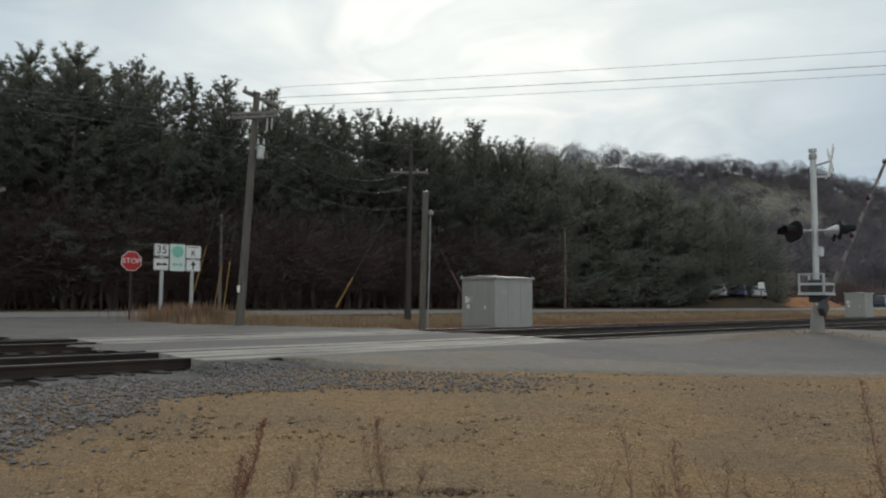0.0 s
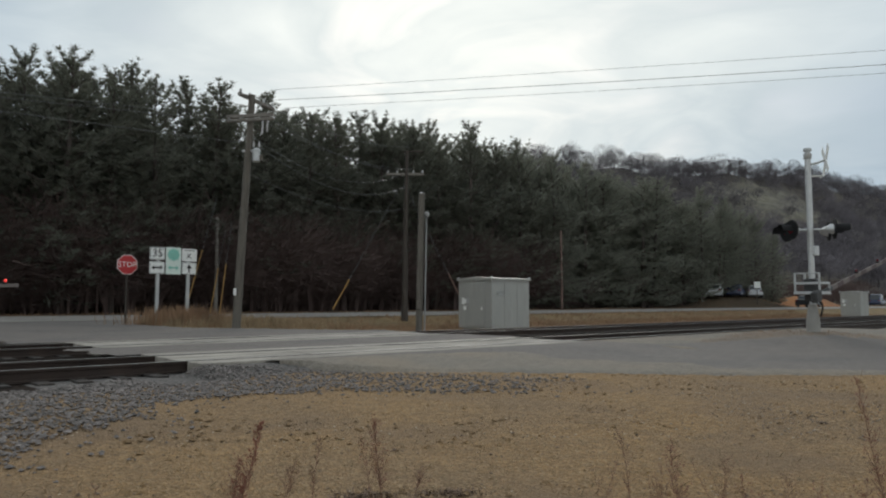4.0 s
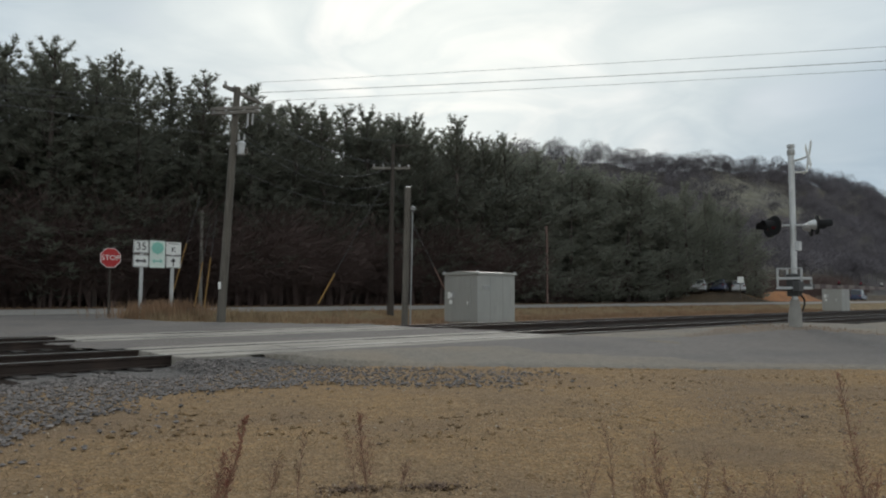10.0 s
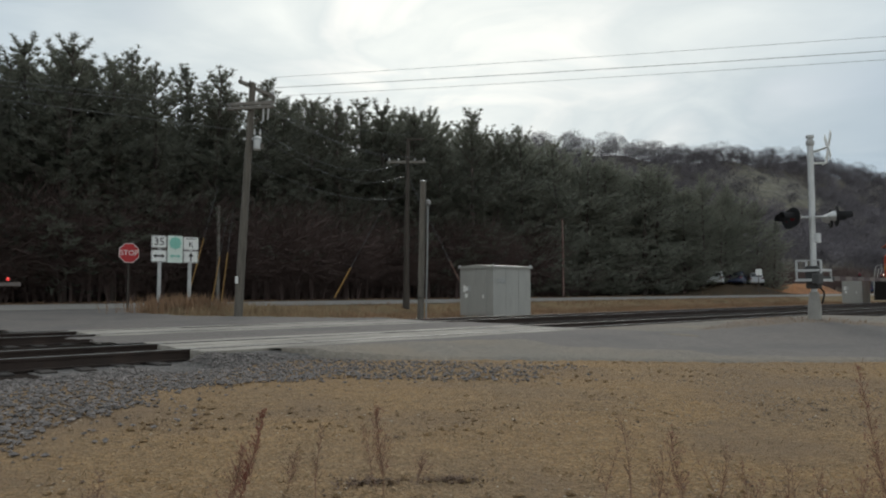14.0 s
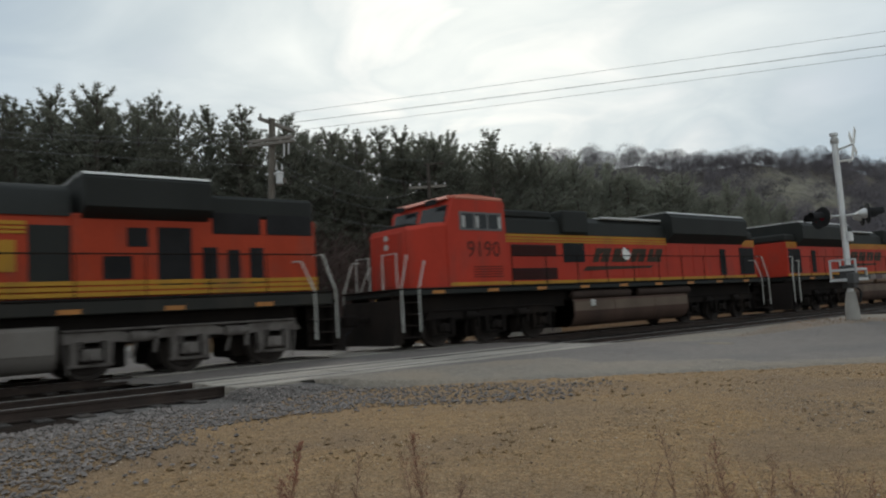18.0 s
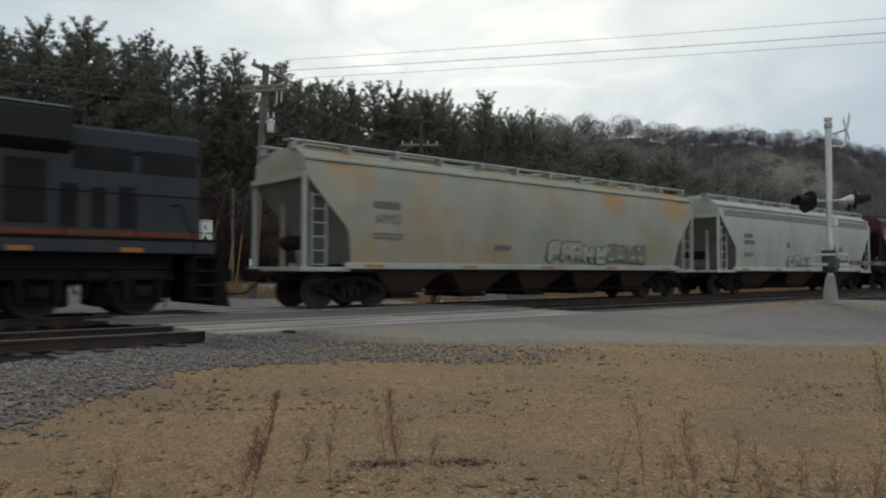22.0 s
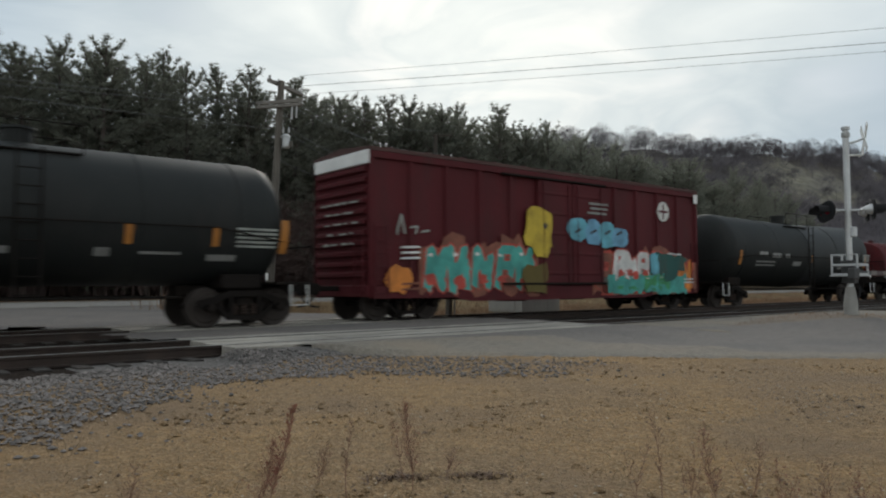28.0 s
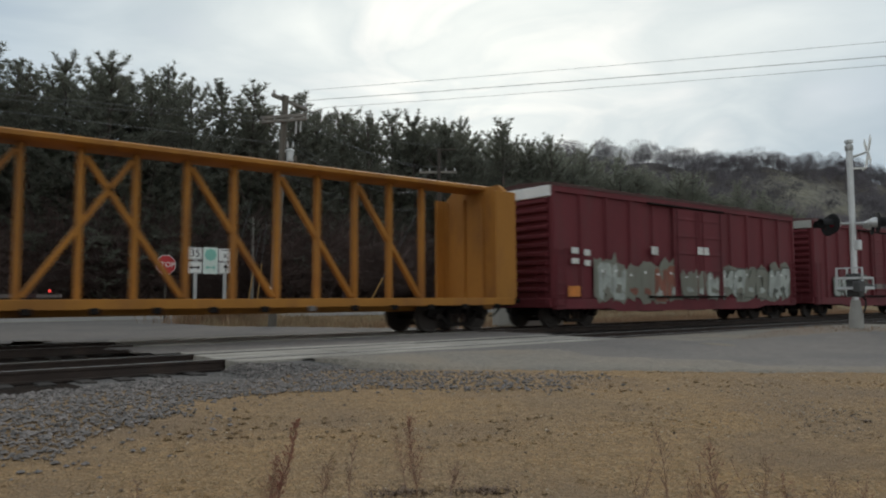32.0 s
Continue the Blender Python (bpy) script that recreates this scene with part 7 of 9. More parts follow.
def loco_base(add, car, L, sill_mat, grey, rail, m, tank_mat, x1=1.25, zs=1.36):
    add("frame_sill", Mesh().box(x1 + 0.05, L - 0.75, -1.5, 1.5, zs, 1.64, 0.02), sill_mat)
    add("underframe", Mesh().box(2.2, L - 1.6, -1.1, 1.1, 0.95, zs + 0.01, 0.03), M["under"])
    add("walkway", Mesh().box(x1, L - 0.7, -1.52, 1.52, 1.645, 1.70, 0.01), M["under"])
    for x in (5.0, L - 4.3):
        big_truck(car, (m @ Vector((x, 0, 0))).x, ("big_frame_grey" if x > 10 else "big_frame_brown") if grey else "big_frame")
    t = Mesh()
    prof = [(-1.45, 0.62), (-1.3, 0.34), (-1.1, 0.24), (1.1, 0.24), (1.3, 0.34), (1.45, 0.62), (1.45, 1.08), (1.38, 1.16), (-1.38, 1.16), (-1.45, 1.08)]
    t.prism(prof, "x", 8.3, L - 7.0)
    tank = add("fuel_tank", t, tank_mat)
    for x in (8.3, L - 7.04):
        part("tank_band", Mesh().prism([(p[0] * 1.012, p[1] - 0.004 if p[1] < 0.5 else p[1] + 0.006) for p in prof], "x", x, x + 0.05), M["under"], tank)
        part("tank_band", Mesh().prism([(p[0] * 1.006, p[1] + 0.003) for p in prof], "x", x + 2.2 if x < 9 else x - 2.2, x + 2.24 if x < 9 else x - 2.16), tank_mat, tank)
    for y in (-1, 1):
        # thin paler plate: sky sheen on the upper tank, set in its colour
        part("tank_wear_plate", Mesh().box(8.4, L - 7.1, min(y * 1.45, y * 1.456), max(y * 1.45, y * 1.456), 0.76 if zs > 1.4 else 0.6, 1.08, 0.002), M["tank_plate"] if zs > 1.4 else M["tank_grey"] if grey else tank_mat, tank, "paler upper band coloured for sky sheen")
        add("fuel_filler", Mesh().box(9.2, 9.45, min(y * 1.43, y * 1.5), max(y * 1.43, y * 1.5), 0.9, 1.12, 0.02), M["rail_white"])
    for x, s in ((x1 + 0.35, -1), (L - 0.95, 1)):
        end_steps(add, x, s, M["under"], rail, rail if grey and s < 0 else M["under"])
    for x, s in ((x1, -1), (L - 0.62, 1)):
        pl = Mesh().prism([(x, 0.18), (x + 0.28 * s, 0.15), (x + 0.1 * s, 0.95), (x, 1.4), (x - 0.12 * s, 1.4), (x - 0.12 * s, 0.2)], "y", -1.42, 1.42)
        add("pilot_plow", pl, M["under"])
    for x, s in ((x1 - 0.5, -1), (L - 0.15, 1)):
        coupler(car, (m @ Vector((x, 0, 0))).x, s if m[0][0] > 0 else -s)
    for y in (-1, 1):
        for i in range(9):
            x = 2.6 + i * (L - 5.2) / 8
            add("sill_reflector", Mesh().box(x - 0.22, x + 0.22, min(y * 1.5, y * 1.506), max(y * 1.5, y * 1.506), zs + 0.02, zs + 0.12, 0.002), M["reflect"])


def adder(car, m):
    def add(name, mesh, material, label=""):
        return part(name, mesh, material, car, label, m)
    return add


def both(x0, x1, z0, z1, y0, y1, b=0.008):
    """The same panel on both flanks."""
    return Mesh().box(x0, x1, -y1, -y0, z0, z1, b), Mesh().box(x0, x1, y0, y1, z0, z1, b)


def cab_windows(add, x0, x1, z0, z1, n, y):
    w = (x1 - x0) / n
    for s in (-1, 1):
        ya, yb = sorted((s * (y - 0.02), s * (y + 0.012)))
        add("window_frame", Mesh().box(x0 - 0.06, x1 + 0.06, ya - 0.001, yb - 0.004 if s > 0 else yb, z0 - 0.06, z1 + 0.06, 0.006), M["frame_grey"])
        for i in range(n):
            ya, yb = sorted((s * (y + 0.0), s * (y + 0.018)))
            add("cab_window", Mesh().box(x0 + i * w + 0.04, x0 + (i + 1) * w - 0.04, ya, yb, z0, z1, 0.004), M["cab_glass"])


def wide_nose(add, x0, xc, body, front, hw0=0.82, z0=3.1, lift=0.3):
    """A safety-cab nose that widens from its blunt front to the cab at xc; the front is a panel of its own."""
    rings = []
    for x, w, z in ((x0, hw0, z0 - 0.12), (x0 + 0.06, hw0 + 0.12, z0), (x0 + 0.3, hw0 + 0.28, z0 + 0.2 * lift), (xc - 0.5, 1.36, z0 + 0.75 * lift), (xc, 1.44, z0 + lift)):
        rings.append([(x, -w, 1.7), (x, w, 1.7), (x, w, z - 0.12), (x, w - 0.14, z), (x, -w + 0.14, z), (x, -w, z - 0.12)])
    add("nose", Mesh().loft(rings), body)
    add("anti_glare_panel", Mesh().box(x0 + 0.2, xc - 0.1, -0.7, 0.7, z0 + 0.01, z0 + lift + 0.02, 0.02), M["hood_black"], "dull black panel before the windshield")
    add("nose_front", Mesh().box(x0 - 0.03, x0 + 0.01, -hw0 + 0.02, hw0 - 0.02, 1.74, z0 - 0.15, 0.02), front)
    add("nose_door", Mesh().box(x0 - 0.05, x0 - 0.02, -0.34, 0.34, 1.8, 2.6, 0.02), front)
    for y in (-1, 1):
        add("front_handrail", Mesh().path([(x0 - 0.45, y * 1.05, 1.7), (x0 - 0.45, y * 1.05, 2.7), (x0 - 0.45, y * 0.35, 2.7), (x0 - 0.45, y * 0.35, 1.7)], 0.02, 6), M["rail_white"] if front is body else front)


def ge_loco(d0, body, roof, band, scheme, label, lit):
    L = 22.1
    car = consist("locomotive", d0, label, "locomotive")
    m = pose(0, 0, 0)
    add = adder(car, m)
    loco_base(add, car, L, M["sill_dark"] if scheme == "orange" else M["navy"], scheme == "orange", M["rail_white"] if scheme == "orange" else M["under"], m, M["tank_grey"] if scheme == "orange" else M["tank_dark"], 1.62)
    # nose, cab and the electrical cabinet behind it, all as wide as the platform
    orange = scheme == "orange"
    wide_nose(add, 2.3, 3.95, body, body if orange else M["nose_yellow"], 0.82, 3.42, 0.08)
    # cab roof, its edge and the visors share a colour paled for sky light
    lit_top = M["lit_orange"] if orange else M["roof_light"]
    add("cab", Mesh().prism([(4.4, 1.7), (4.4, 4.3), (4.6, 4.36), (5.9, 4.38), (5.9, 1.7)], "y", -1.47, 1.47), body)
    # the front of the cab draws in towards the raked windshield
    fr = [[(3.72, -1.2, 1.7), (3.72, 1.2, 1.7), (3.72, 1.2, 3.48), (3.72, -1.2, 3.48)], [(4.4, -1.47, 1.7), (4.4, 1.47, 1.7), (4.4, 1.47, 3.48), (4.4, -1.47, 3.48)]]
    hd = [[(3.72, -1.2, 3.48), (3.72, 1.2, 3.48), (4.02, 1.14, 4.24), (4.02, -1.14, 4.24)], [(4.4, -1.47, 3.48), (4.4, 1.47, 3.48), (4.4, 1.45, 4.36), (4.4, -1.45, 4.36)]]
    add("cab_front", Mesh().loft(fr).loft(hd), body)
    add("cab_roof", Mesh().prism([(3.95, 4.24), (4.05, 4.34), (4.8, 4.48), (5.95, 4.45), (5.95, 4.34), (4.4, 4.3)], "y", -1.2, 1.2), lit_top)
    add("roof_vent", Mesh().box(4.7, 5.5, -0.45, 0.45, 4.44, 4.56, 0.03), M["frame_grey"])
    add("roof_edge", Mesh().box(4.3, 5.94, -1.49, -1.2, 4.31, 4.38, 0.015), lit_top)
    for y0, y1 in ((-1.08, -0.06), (0.06, 1.08)):
        add("windshield", Mesh().prism([(3.745, 3.56), (3.705, 3.58), (3.965, 4.18), (4.0, 4.16)], "y", y0, y1), M["cab_glass"])
    for q in (-1, 1):
        add("quarter_window", Mesh().loft([[(3.9, q * 1.262, 3.56), (4.02, q * 1.24, 4.08), (4.02, q * 1.2, 4.08), (3.9, q * 1.22, 3.56)], [(4.36, q * 1.468, 3.56), (4.36, q * 1.462, 4.1), (4.36, q * 1.42, 4.1), (4.36, q * 1.42, 3.56)]]), M["cab_glass"])
    cab_windows(add, 4.44, 5.78, 3.5, 4.06, 3, 1.47)
    for q in (-1, 1):
        add("sun_visor", Mesh().prism([(q * 1.46, 4.24), (q * 1.8, 4.02), (q * 1.8, 4.055), (q * 1.46, 4.29)], "x", 4.3, 5.86), lit_top)
        ya, yb = sorted((q * 1.47, q * 1.478))
        add("cab_door", Mesh().box(5.0, 5.5, ya, yb, 1.8, 2.42, 0.004), M["black"])
        # pale strip laid on the glass as a painted glint
        add("window_light", Mesh().box(4.95, 5.1, *sorted((q * 1.482, q * 1.49)), 3.52, 3.9, 0.003), M["lens_off"], "pale reflecting pane edge")
    for z in (3.07, 3.27):
        add("headlight", Mesh().turn([(-0.02, 0.0), (-0.02, 0.05), (0.03, 0.06)], (2.25, 0.0, z), "x", 12), M["headlight"] if lit else M["lens_off"])
    for y in (-0.95, 0.95):
        add("ditch_light", Mesh().turn([(-0.04, 0.0), (-0.04, 0.042), (0.06, 0.06)], (1.8, y, 1.95), "x", 12), M["headlight"] if lit else M["lens_off"])
        add("ditch_light_bracket", Mesh().box(1.77, 2.0, y - 0.1, y + 0.1, 1.65, 1.88, 0.01), M["navy_yellow"])
    add("cabinet", Mesh().box(5.9, 9.7, -1.44, 1.44, 1.7, 3.44, 0.02), body)
    add("cabinet_top", Mesh().prism([(-1.45, 3.42), (-1.45, 4.0), (-1.2, 4.22), (1.2, 4.22), (1.45, 4.0), (1.45, 3.42)], "x", 5.92, 9.72), roof)
    for i in range(3):
        for pr in both(6.3 + i * 1.05, 7.2 + i * 1.05, 3.56, 4.0, 1.44, 1.465, 0.01):
            add("grid_frame", pr, M["frame_grey"])
        for pr in both(6.36 + i * 1.05, 7.14 + i * 1.05, 3.6, 3.96, 1.45, 1.472, 0.004):
            add("brake_grid", pr, M["black"])
        for k in range(4):
            for pr in both(6.36 + i * 1.05, 7.14 + i * 1.05, 3.63 + 0.09 * k, 3.65 + 0.09 * k, 1.46, 1.48, 0.002):
                add("grid_bar", pr, roof)
    for x in (7.0, 8.2):
        for pr in both(x, x + 1.1, 2.14, 3.2, 1.43, 1.452, 0.006):
            add("cabinet_door", pr, body)
    # hood
    add("hood", Mesh().prism([(-1.12, 1.7), (-1.12, 3.3), (-0.95, 3.95), (-0.7, 4.12), (0.7, 4.12), (0.95, 3.95), (1.12, 3.3), (1.12, 1.7)], "x", 9.7, 15.4), body)
    add("hood_roof", Mesh().prism([(-1.14, 3.44), (-0.98, 3.96), (-0.72, 4.15), (0.72, 4.15), (0.98, 3.96), (1.14, 3.44)], "x", 9.72, 15.42), roof)
    if orange:
        for z0, z1 in ((3.05, 3.11), (3.14, 3.2), (3.23, 3.31)):
            for pr in both(9.75, 14.58, z0, z1, 1.1, 1.142, 0.004):
                add("upper_stripe", pr, band)
            for pr in both(5.95, 9.68, z0 + 0.08, z1 + 0.08, 1.43, 1.464, 0.004):
                add("upper_stripe", pr, band)
    add("rear_hood", Mesh().box(15.4, 21.1, -1.2, 1.2, 1.7, 3.5, 0.04), body)
    wing = [(-1.15, 3.35), (-1.5, 3.62), (-1.5, 4.22), (-1.35, 4.34), (1.35, 4.34), (1.5, 4.22), (1.5, 3.62), (1.15, 3.35)]
    add("radiator", Mesh().prism(wing, "x", 15.6, 18.3), M["hood_black"])
    add("radiator_cap", Mesh().prism([(-1.45, 4.3), (-1.3, 4.38), (1.3, 4.38), (1.45, 4.3)], "x", 15.6, 18.3), M["roof_light"] if scheme == "orange" else roof)
    add("rear_roof", Mesh().box(18.3, 21.1, -1.15, 1.15, 3.5, 4.05, 0.08), roof)
    for i, (a, b, z0, z1) in enumerate(((16.5, 16.95, 2.8, 3.22), (17.15, 17.9, 1.95, 3.24), (18.4, 19.6, 3.12, 3.62), (19.75, 21.0, 3.12, 3.62), (18.15, 18.5, 1.9, 2.8), (18.75, 19.05, 1.9, 2.75), (19.3, 19.65, 1.9, 2.8), (16.0, 16.6, 2.1, 2.6))):
        for pr in both(a, b, z0, z1, 1.19, 1.215, 0.004):
            add("vent_screen", pr, M["black"])
    for pr in both(14.62, 15.6, 2.02, 3.24, 1.1, 1.135, 0.004):
        add("equipment_door", pr, M["hood_black"])
    for i in range(4):
        for pr in both(10.0 + i * 1.05, 10.96 + i * 1.05, 2.14, 3.0, 1.1, 1.128, 0.006):
            add("hood_door", pr, body)
    # bands
    if scheme == "orange":
        for z0, z1 in ((1.74, 1.83), (1.86, 1.95), (1.98, 2.07)):
            for pr in both(9.75, 21.1, z0, z1, 1.18, 1.222, 0.003):
                add("lower_stripe", pr, band)
            for pr in both(4.4, 9.68, z0, z1, 1.44, 1.478, 0.003):
                add("lower_stripe", pr, band)
        for z0, z1 in ((2.3, 2.39), (2.42, 2.51), (2.54, 2.63)):
            for q in (-1, 1):
                ring = [[(x, q * (w + 0.006), z0), (x, q * (w + 0.006), z1), (x, q * (w - 0.03), z1), (x, q * (w - 0.03), z0)] for x, w in ((2.36, 0.94), (2.6, 1.1), (3.45, 1.36))]
                add("nose_stripe", Mesh().loft(ring), band)
                low = [[(x, q * (w + 0.006), z0 - 0.56), (x, q * (w + 0.006), z1 - 0.56), (x, q * (w - 0.03), z1 - 0.56), (x, q * (w - 0.03), z0 - 0.56)] for x, w in ((2.6, 1.1), (3.45, 1.36), (3.72, 1.4), (4.38, 1.472))]
                add("lower_stripe", Mesh().loft(low), band)
            add("nose_stripe", Mesh().box(2.25, 2.29, -0.8, 0.8, z0, z1, 0.003), band)
        emblem(car, 11.55, 14.5, 2.28, 2.92, 4, band, -1.132, 0.0)
        lettering("7714", 0.66, M["number_dark"], car, pose(4.8, -1.48, 2.92), "road_number", "dark painted road number")
    else:
        for pr in both(9.75, 21.1, 1.72, 1.84, 1.18, 1.222, 0.003):
            add("lower_stripe", pr, M["sill_orange"])
        for pr in both(4.1, 9.68, 1.72, 1.92, 1.46, 1.478, 0.003):
            add("lower_stripe", pr, M["sill_orange"])
        emblem(car, 11.2, 14.9, 2.45, 3.3, 3, M["navy_yellow"], -1.14, 0.0)
        marks(car, M["g_moss_yellow"], [(4.98, 3.2, 0.9, 0.2), (4.98, 2.95, 0.9, 0.2)], -1.478, "road_number_bar")
    add("horn", Mesh().tube((9.4, 0, 4.14), (9.4, 0, 4.3), 0.05).tube((9.2, 0, 4.3), (9.75, 0, 4.3), 0.04, 0.1), M["under"])
    add("exhaust_stack", Mesh().box(12.6, 13.5, -0.4, 0.4, 4.1, 4.26, 0.03), M["under"])
    handrails(add, 9.8, 21.0, -1.46, 1.7, 2.62, 8, M["under"])
    handrails(add, 9.8, 21.0, 1.46, 1.7, 2.62, 8, M["under"])
    return car


def emd_loco(d0, turned, label, number):
    L = 22.1
    car = consist("locomotive", d0, label, "locomotive")
    m = pose(L, 0, 0, 0, 0, 180) if turned else pose(0, 0, 0)
    add = adder(car, m)
    body, black, band = M["red_orange"], M["hood_black"], M["stripe"]
    loco_base(add, car, L, black, False, M["rail_white"], m, M["tank_brown"], 1.25, 1.5)
    wide_nose(add, 1.95, 3.1, body, body, 0.86, 3.5, 0.1)
    add("cab", Mesh().prism([(3.05, 1.7), (3.05, 3.42), (3.3, 4.2), (3.42, 4.36), (5.2, 4.38), (5.4, 4.25), (5.4, 1.7)], "y", -1.47, 1.47), body)
    add("cab_roof", Mesh().prism([(3.2, 4.3), (3.35, 4.42), (4.2, 4.5), (5.45, 4.44), (5.45, 4.32)], "y", -1.25, 1.25), M["lit_orange"], "faded pinkish cab roof")
    add("roof_edge", Mesh().box(3.4, 5.35, -1.49, -1.26, 4.28, 4.39, 0.03), M["lit_orange"])
    for y0, y1 in ((-1.3, -0.1), (0.1, 1.3)):
        add("windshield", Mesh().prism([(3.09, 3.48), (3.05, 3.51), (3.25, 4.12), (3.29, 4.1)], "y", y0, y1), M["cab_glass"])
    cab_windows(add, 3.6, 5.2, 3.42, 3.86, 3, 1.47)
    # three pale strips a side imitate glints on the cab panes
    for x in (3.66, 4.2, 5.1):
        for q in (-1, 1):
            add("window_light", Mesh().box(x, x + 0.09, *sorted((q * 1.482, q * 1.49)), 3.44, 3.8, 0.003), M["lens_off"], "pale reflecting pane edge")
    for y in (-0.13, 0.13):
        add("headlight", Mesh().turn([(-0.02, 0.0), (-0.02, 0.09), (0.03, 0.1)], (1.92, 0.0, 3.1 + y), "x", 12), M["lens_off"])
    for y in (-0.9, 0.9):
        add("number_board", Mesh().box(3.02, 3.06, y * 0.9 - 0.28, y * 0.9 + 0.28, 4.16, 4.32, 0.01), M["black"])
    add("hood", Mesh().box(5.4, 21.1, -1.15, 1.15, 1.7, 3.36, 0.03), body)
    add("hood_roof", Mesh().prism([(-1.16, 3.36), (-1.1, 3.8), (-0.85, 4.02), (0.85, 4.02), (1.1, 3.8), (1.16, 3.36)], "x", 5.42, 14.4), black)
    for y0, y1 in ((-1.12, -0.5), (0.5, 1.12)):
        add("roof_walk", Mesh().box(10.6, 14.2, y0, y1, 3.98, 4.06, 0.02), M["roof_light"])
    add("inverter_cabinet", Mesh().box(8.3, 9.6, -1.3, 1.3, 3.4, 4.18, 0.05), black)
    add("blower_hatch", Mesh().box(5.6, 8.0, -1.05, 1.05, 3.9, 4.14, 0.05), black)
    wing = [(-1.12, 3.12), (-1.5, 3.5), (-1.5, 4.12), (-1.3, 4.34), (1.3, 4.34), (1.5, 4.12), (1.5, 3.5), (1.12, 3.12)]
    add("radiator", Mesh().prism(wing, "x", 14.35, 20.0), black)
    add("radiator_top", Mesh().prism([(-1.36, 4.3), (-1.28, 4.37), (1.28, 4.37), (1.36, 4.3)], "x", 14.35, 20.0), M["roof_light"])
    add("rear_roof", Mesh().box(20.0, 21.1, -1.1, 1.1, 3.36, 3.75, 0.08), black)
    for z0, z1 in ((3.08, 3.13), (3.165, 3.225), (3.26, 3.34)):
        for pr in both(5.5, 14.35, z0, z1, 1.14, 1.168, 0.003):
            add("upper_stripe", pr, band)
        for pr in both(20.05, 21.08, z0, z1, 1.14, 1.168, 0.003):
            add("upper_stripe", pr, band)
    for pr in both(5.5, 21.1, 1.72, 1.82, 1.14, 1.17, 0.003):
        add("lower_stripe", pr, band)
    for pr in both(3.1, 5.4, 1.72, 1.82, 1.46, 1.48, 0.003):
        add("lower_stripe", pr, band)
    for k in range(5):
        for pr in both(4.0, 5.2, 1.96 + 0.075 * k, 1.985 + 0.075 * k, 1.465, 1.482, 0.003):
            add("cab_louvre", pr, M["louvre_red"])
    for z0, z1 in () if turned else ((2.62, 3.0), (1.86, 2.24)):
        for pr in both(5.9, 8.0, z0, z1, 1.14, 1.16, 0.004):
            add("louvre_backing", pr, M["black"])
        for i in range(5):
            z = z0 + 0.04 + i * (z1 - z0 - 0.06) / 5
            for pr in both(5.92, 7.98, z, z + 0.03, 1.14, 1.185, 0.003):
                add("louvre_slat", pr, M["louvre_red"])
    if turned:
        for pr in both(5.6, 8.1, 1.9, 2.55, 1.14, 1.16, 0.006) + both(8.3, 9.5, 1.9, 2.75, 1.14, 1.16, 0.006):
            add("hood_door", pr, body)
        for pr in both(8.5, 9.55, 3.5, 4.1, 1.29, 1.312, 0.006):
            add("inverter_screen", pr, M["black"])
        for x in (6.7, 7.6):
            for pr in both(x, x + 0.3, 2.3, 2.38, 1.155, 1.165, 0.002):
                add("warning_plate", pr, M["stripe"])
        for pr in both(2.3, 2.55, 1.95, 2.12, 1.24, 1.262, 0.002):
            add("sill_plate", pr, M["stencil"])
    else:
        for pr in both(8.35, 9.45, 2.42, 3.1, 1.14, 1.165, 0.004):
            add("grille", pr, M["black"])
    for i in range(9):
        for pr in both(9.7 + i * 0.92, 10.54 + i * 0.92, 1.9, 3.06, 1.14, 1.162, 0.006):
            add("hood_door", pr, body)
    for a, b, z0, z1 in ((18.15, 18.6, 1.86, 2.95), (19.75, 20.95, 1.86, 3.02)):
        for pr in both(a, b, z0, z1, 1.14, 1.175, 0.004):
            add("end_grille", pr, M["black"])
    for pr in ((8.4, 11.6), (12.0, 15.4)):
        for y in (-1.3, 1.3):
            add("air_reservoir", Mesh().turn([(0, 0.02), (0.03, 0.12), (0.1, 0.15), (pr[1] - pr[0] - 0.1, 0.15), (pr[1] - pr[0] - 0.03, 0.12), (pr[1] - pr[0], 0.02)], (pr[0], y, 1.31), "x", 12), M["reservoir"] if turned else M["bay_brown"])
    handrails(add, 5.6, 21.0, -1.46, 1.7, 2.62, 10, M["under"])
    handrails(add, 5.6, 21.0, 1.46, 1.7, 2.62, 10, M["under"])
    # emblem on the flank towards the lot
    x0 = 9.8 if not turned else L - 14.2
    emblem(car, x0, x0 + 4.2, 2.42, 2.92, 4, M["emblem_dark"], -1.166, 0.5)
    part("emblem_swoosh", Mesh().prism([(x0 - 0.5, 2.12), (x0 + 3.4, 2.2), (x0 + 3.6, 2.28), (x0 - 0.3, 2.28)], "y", -1.176, -1.16), M["emblem_dark"], car)
    lettering(number, 0.68, M["number_dark"], car, pose(4.45 if not turned else L - 4.45, -1.48, 2.78), "road_number", "dark painted road number")
    return car


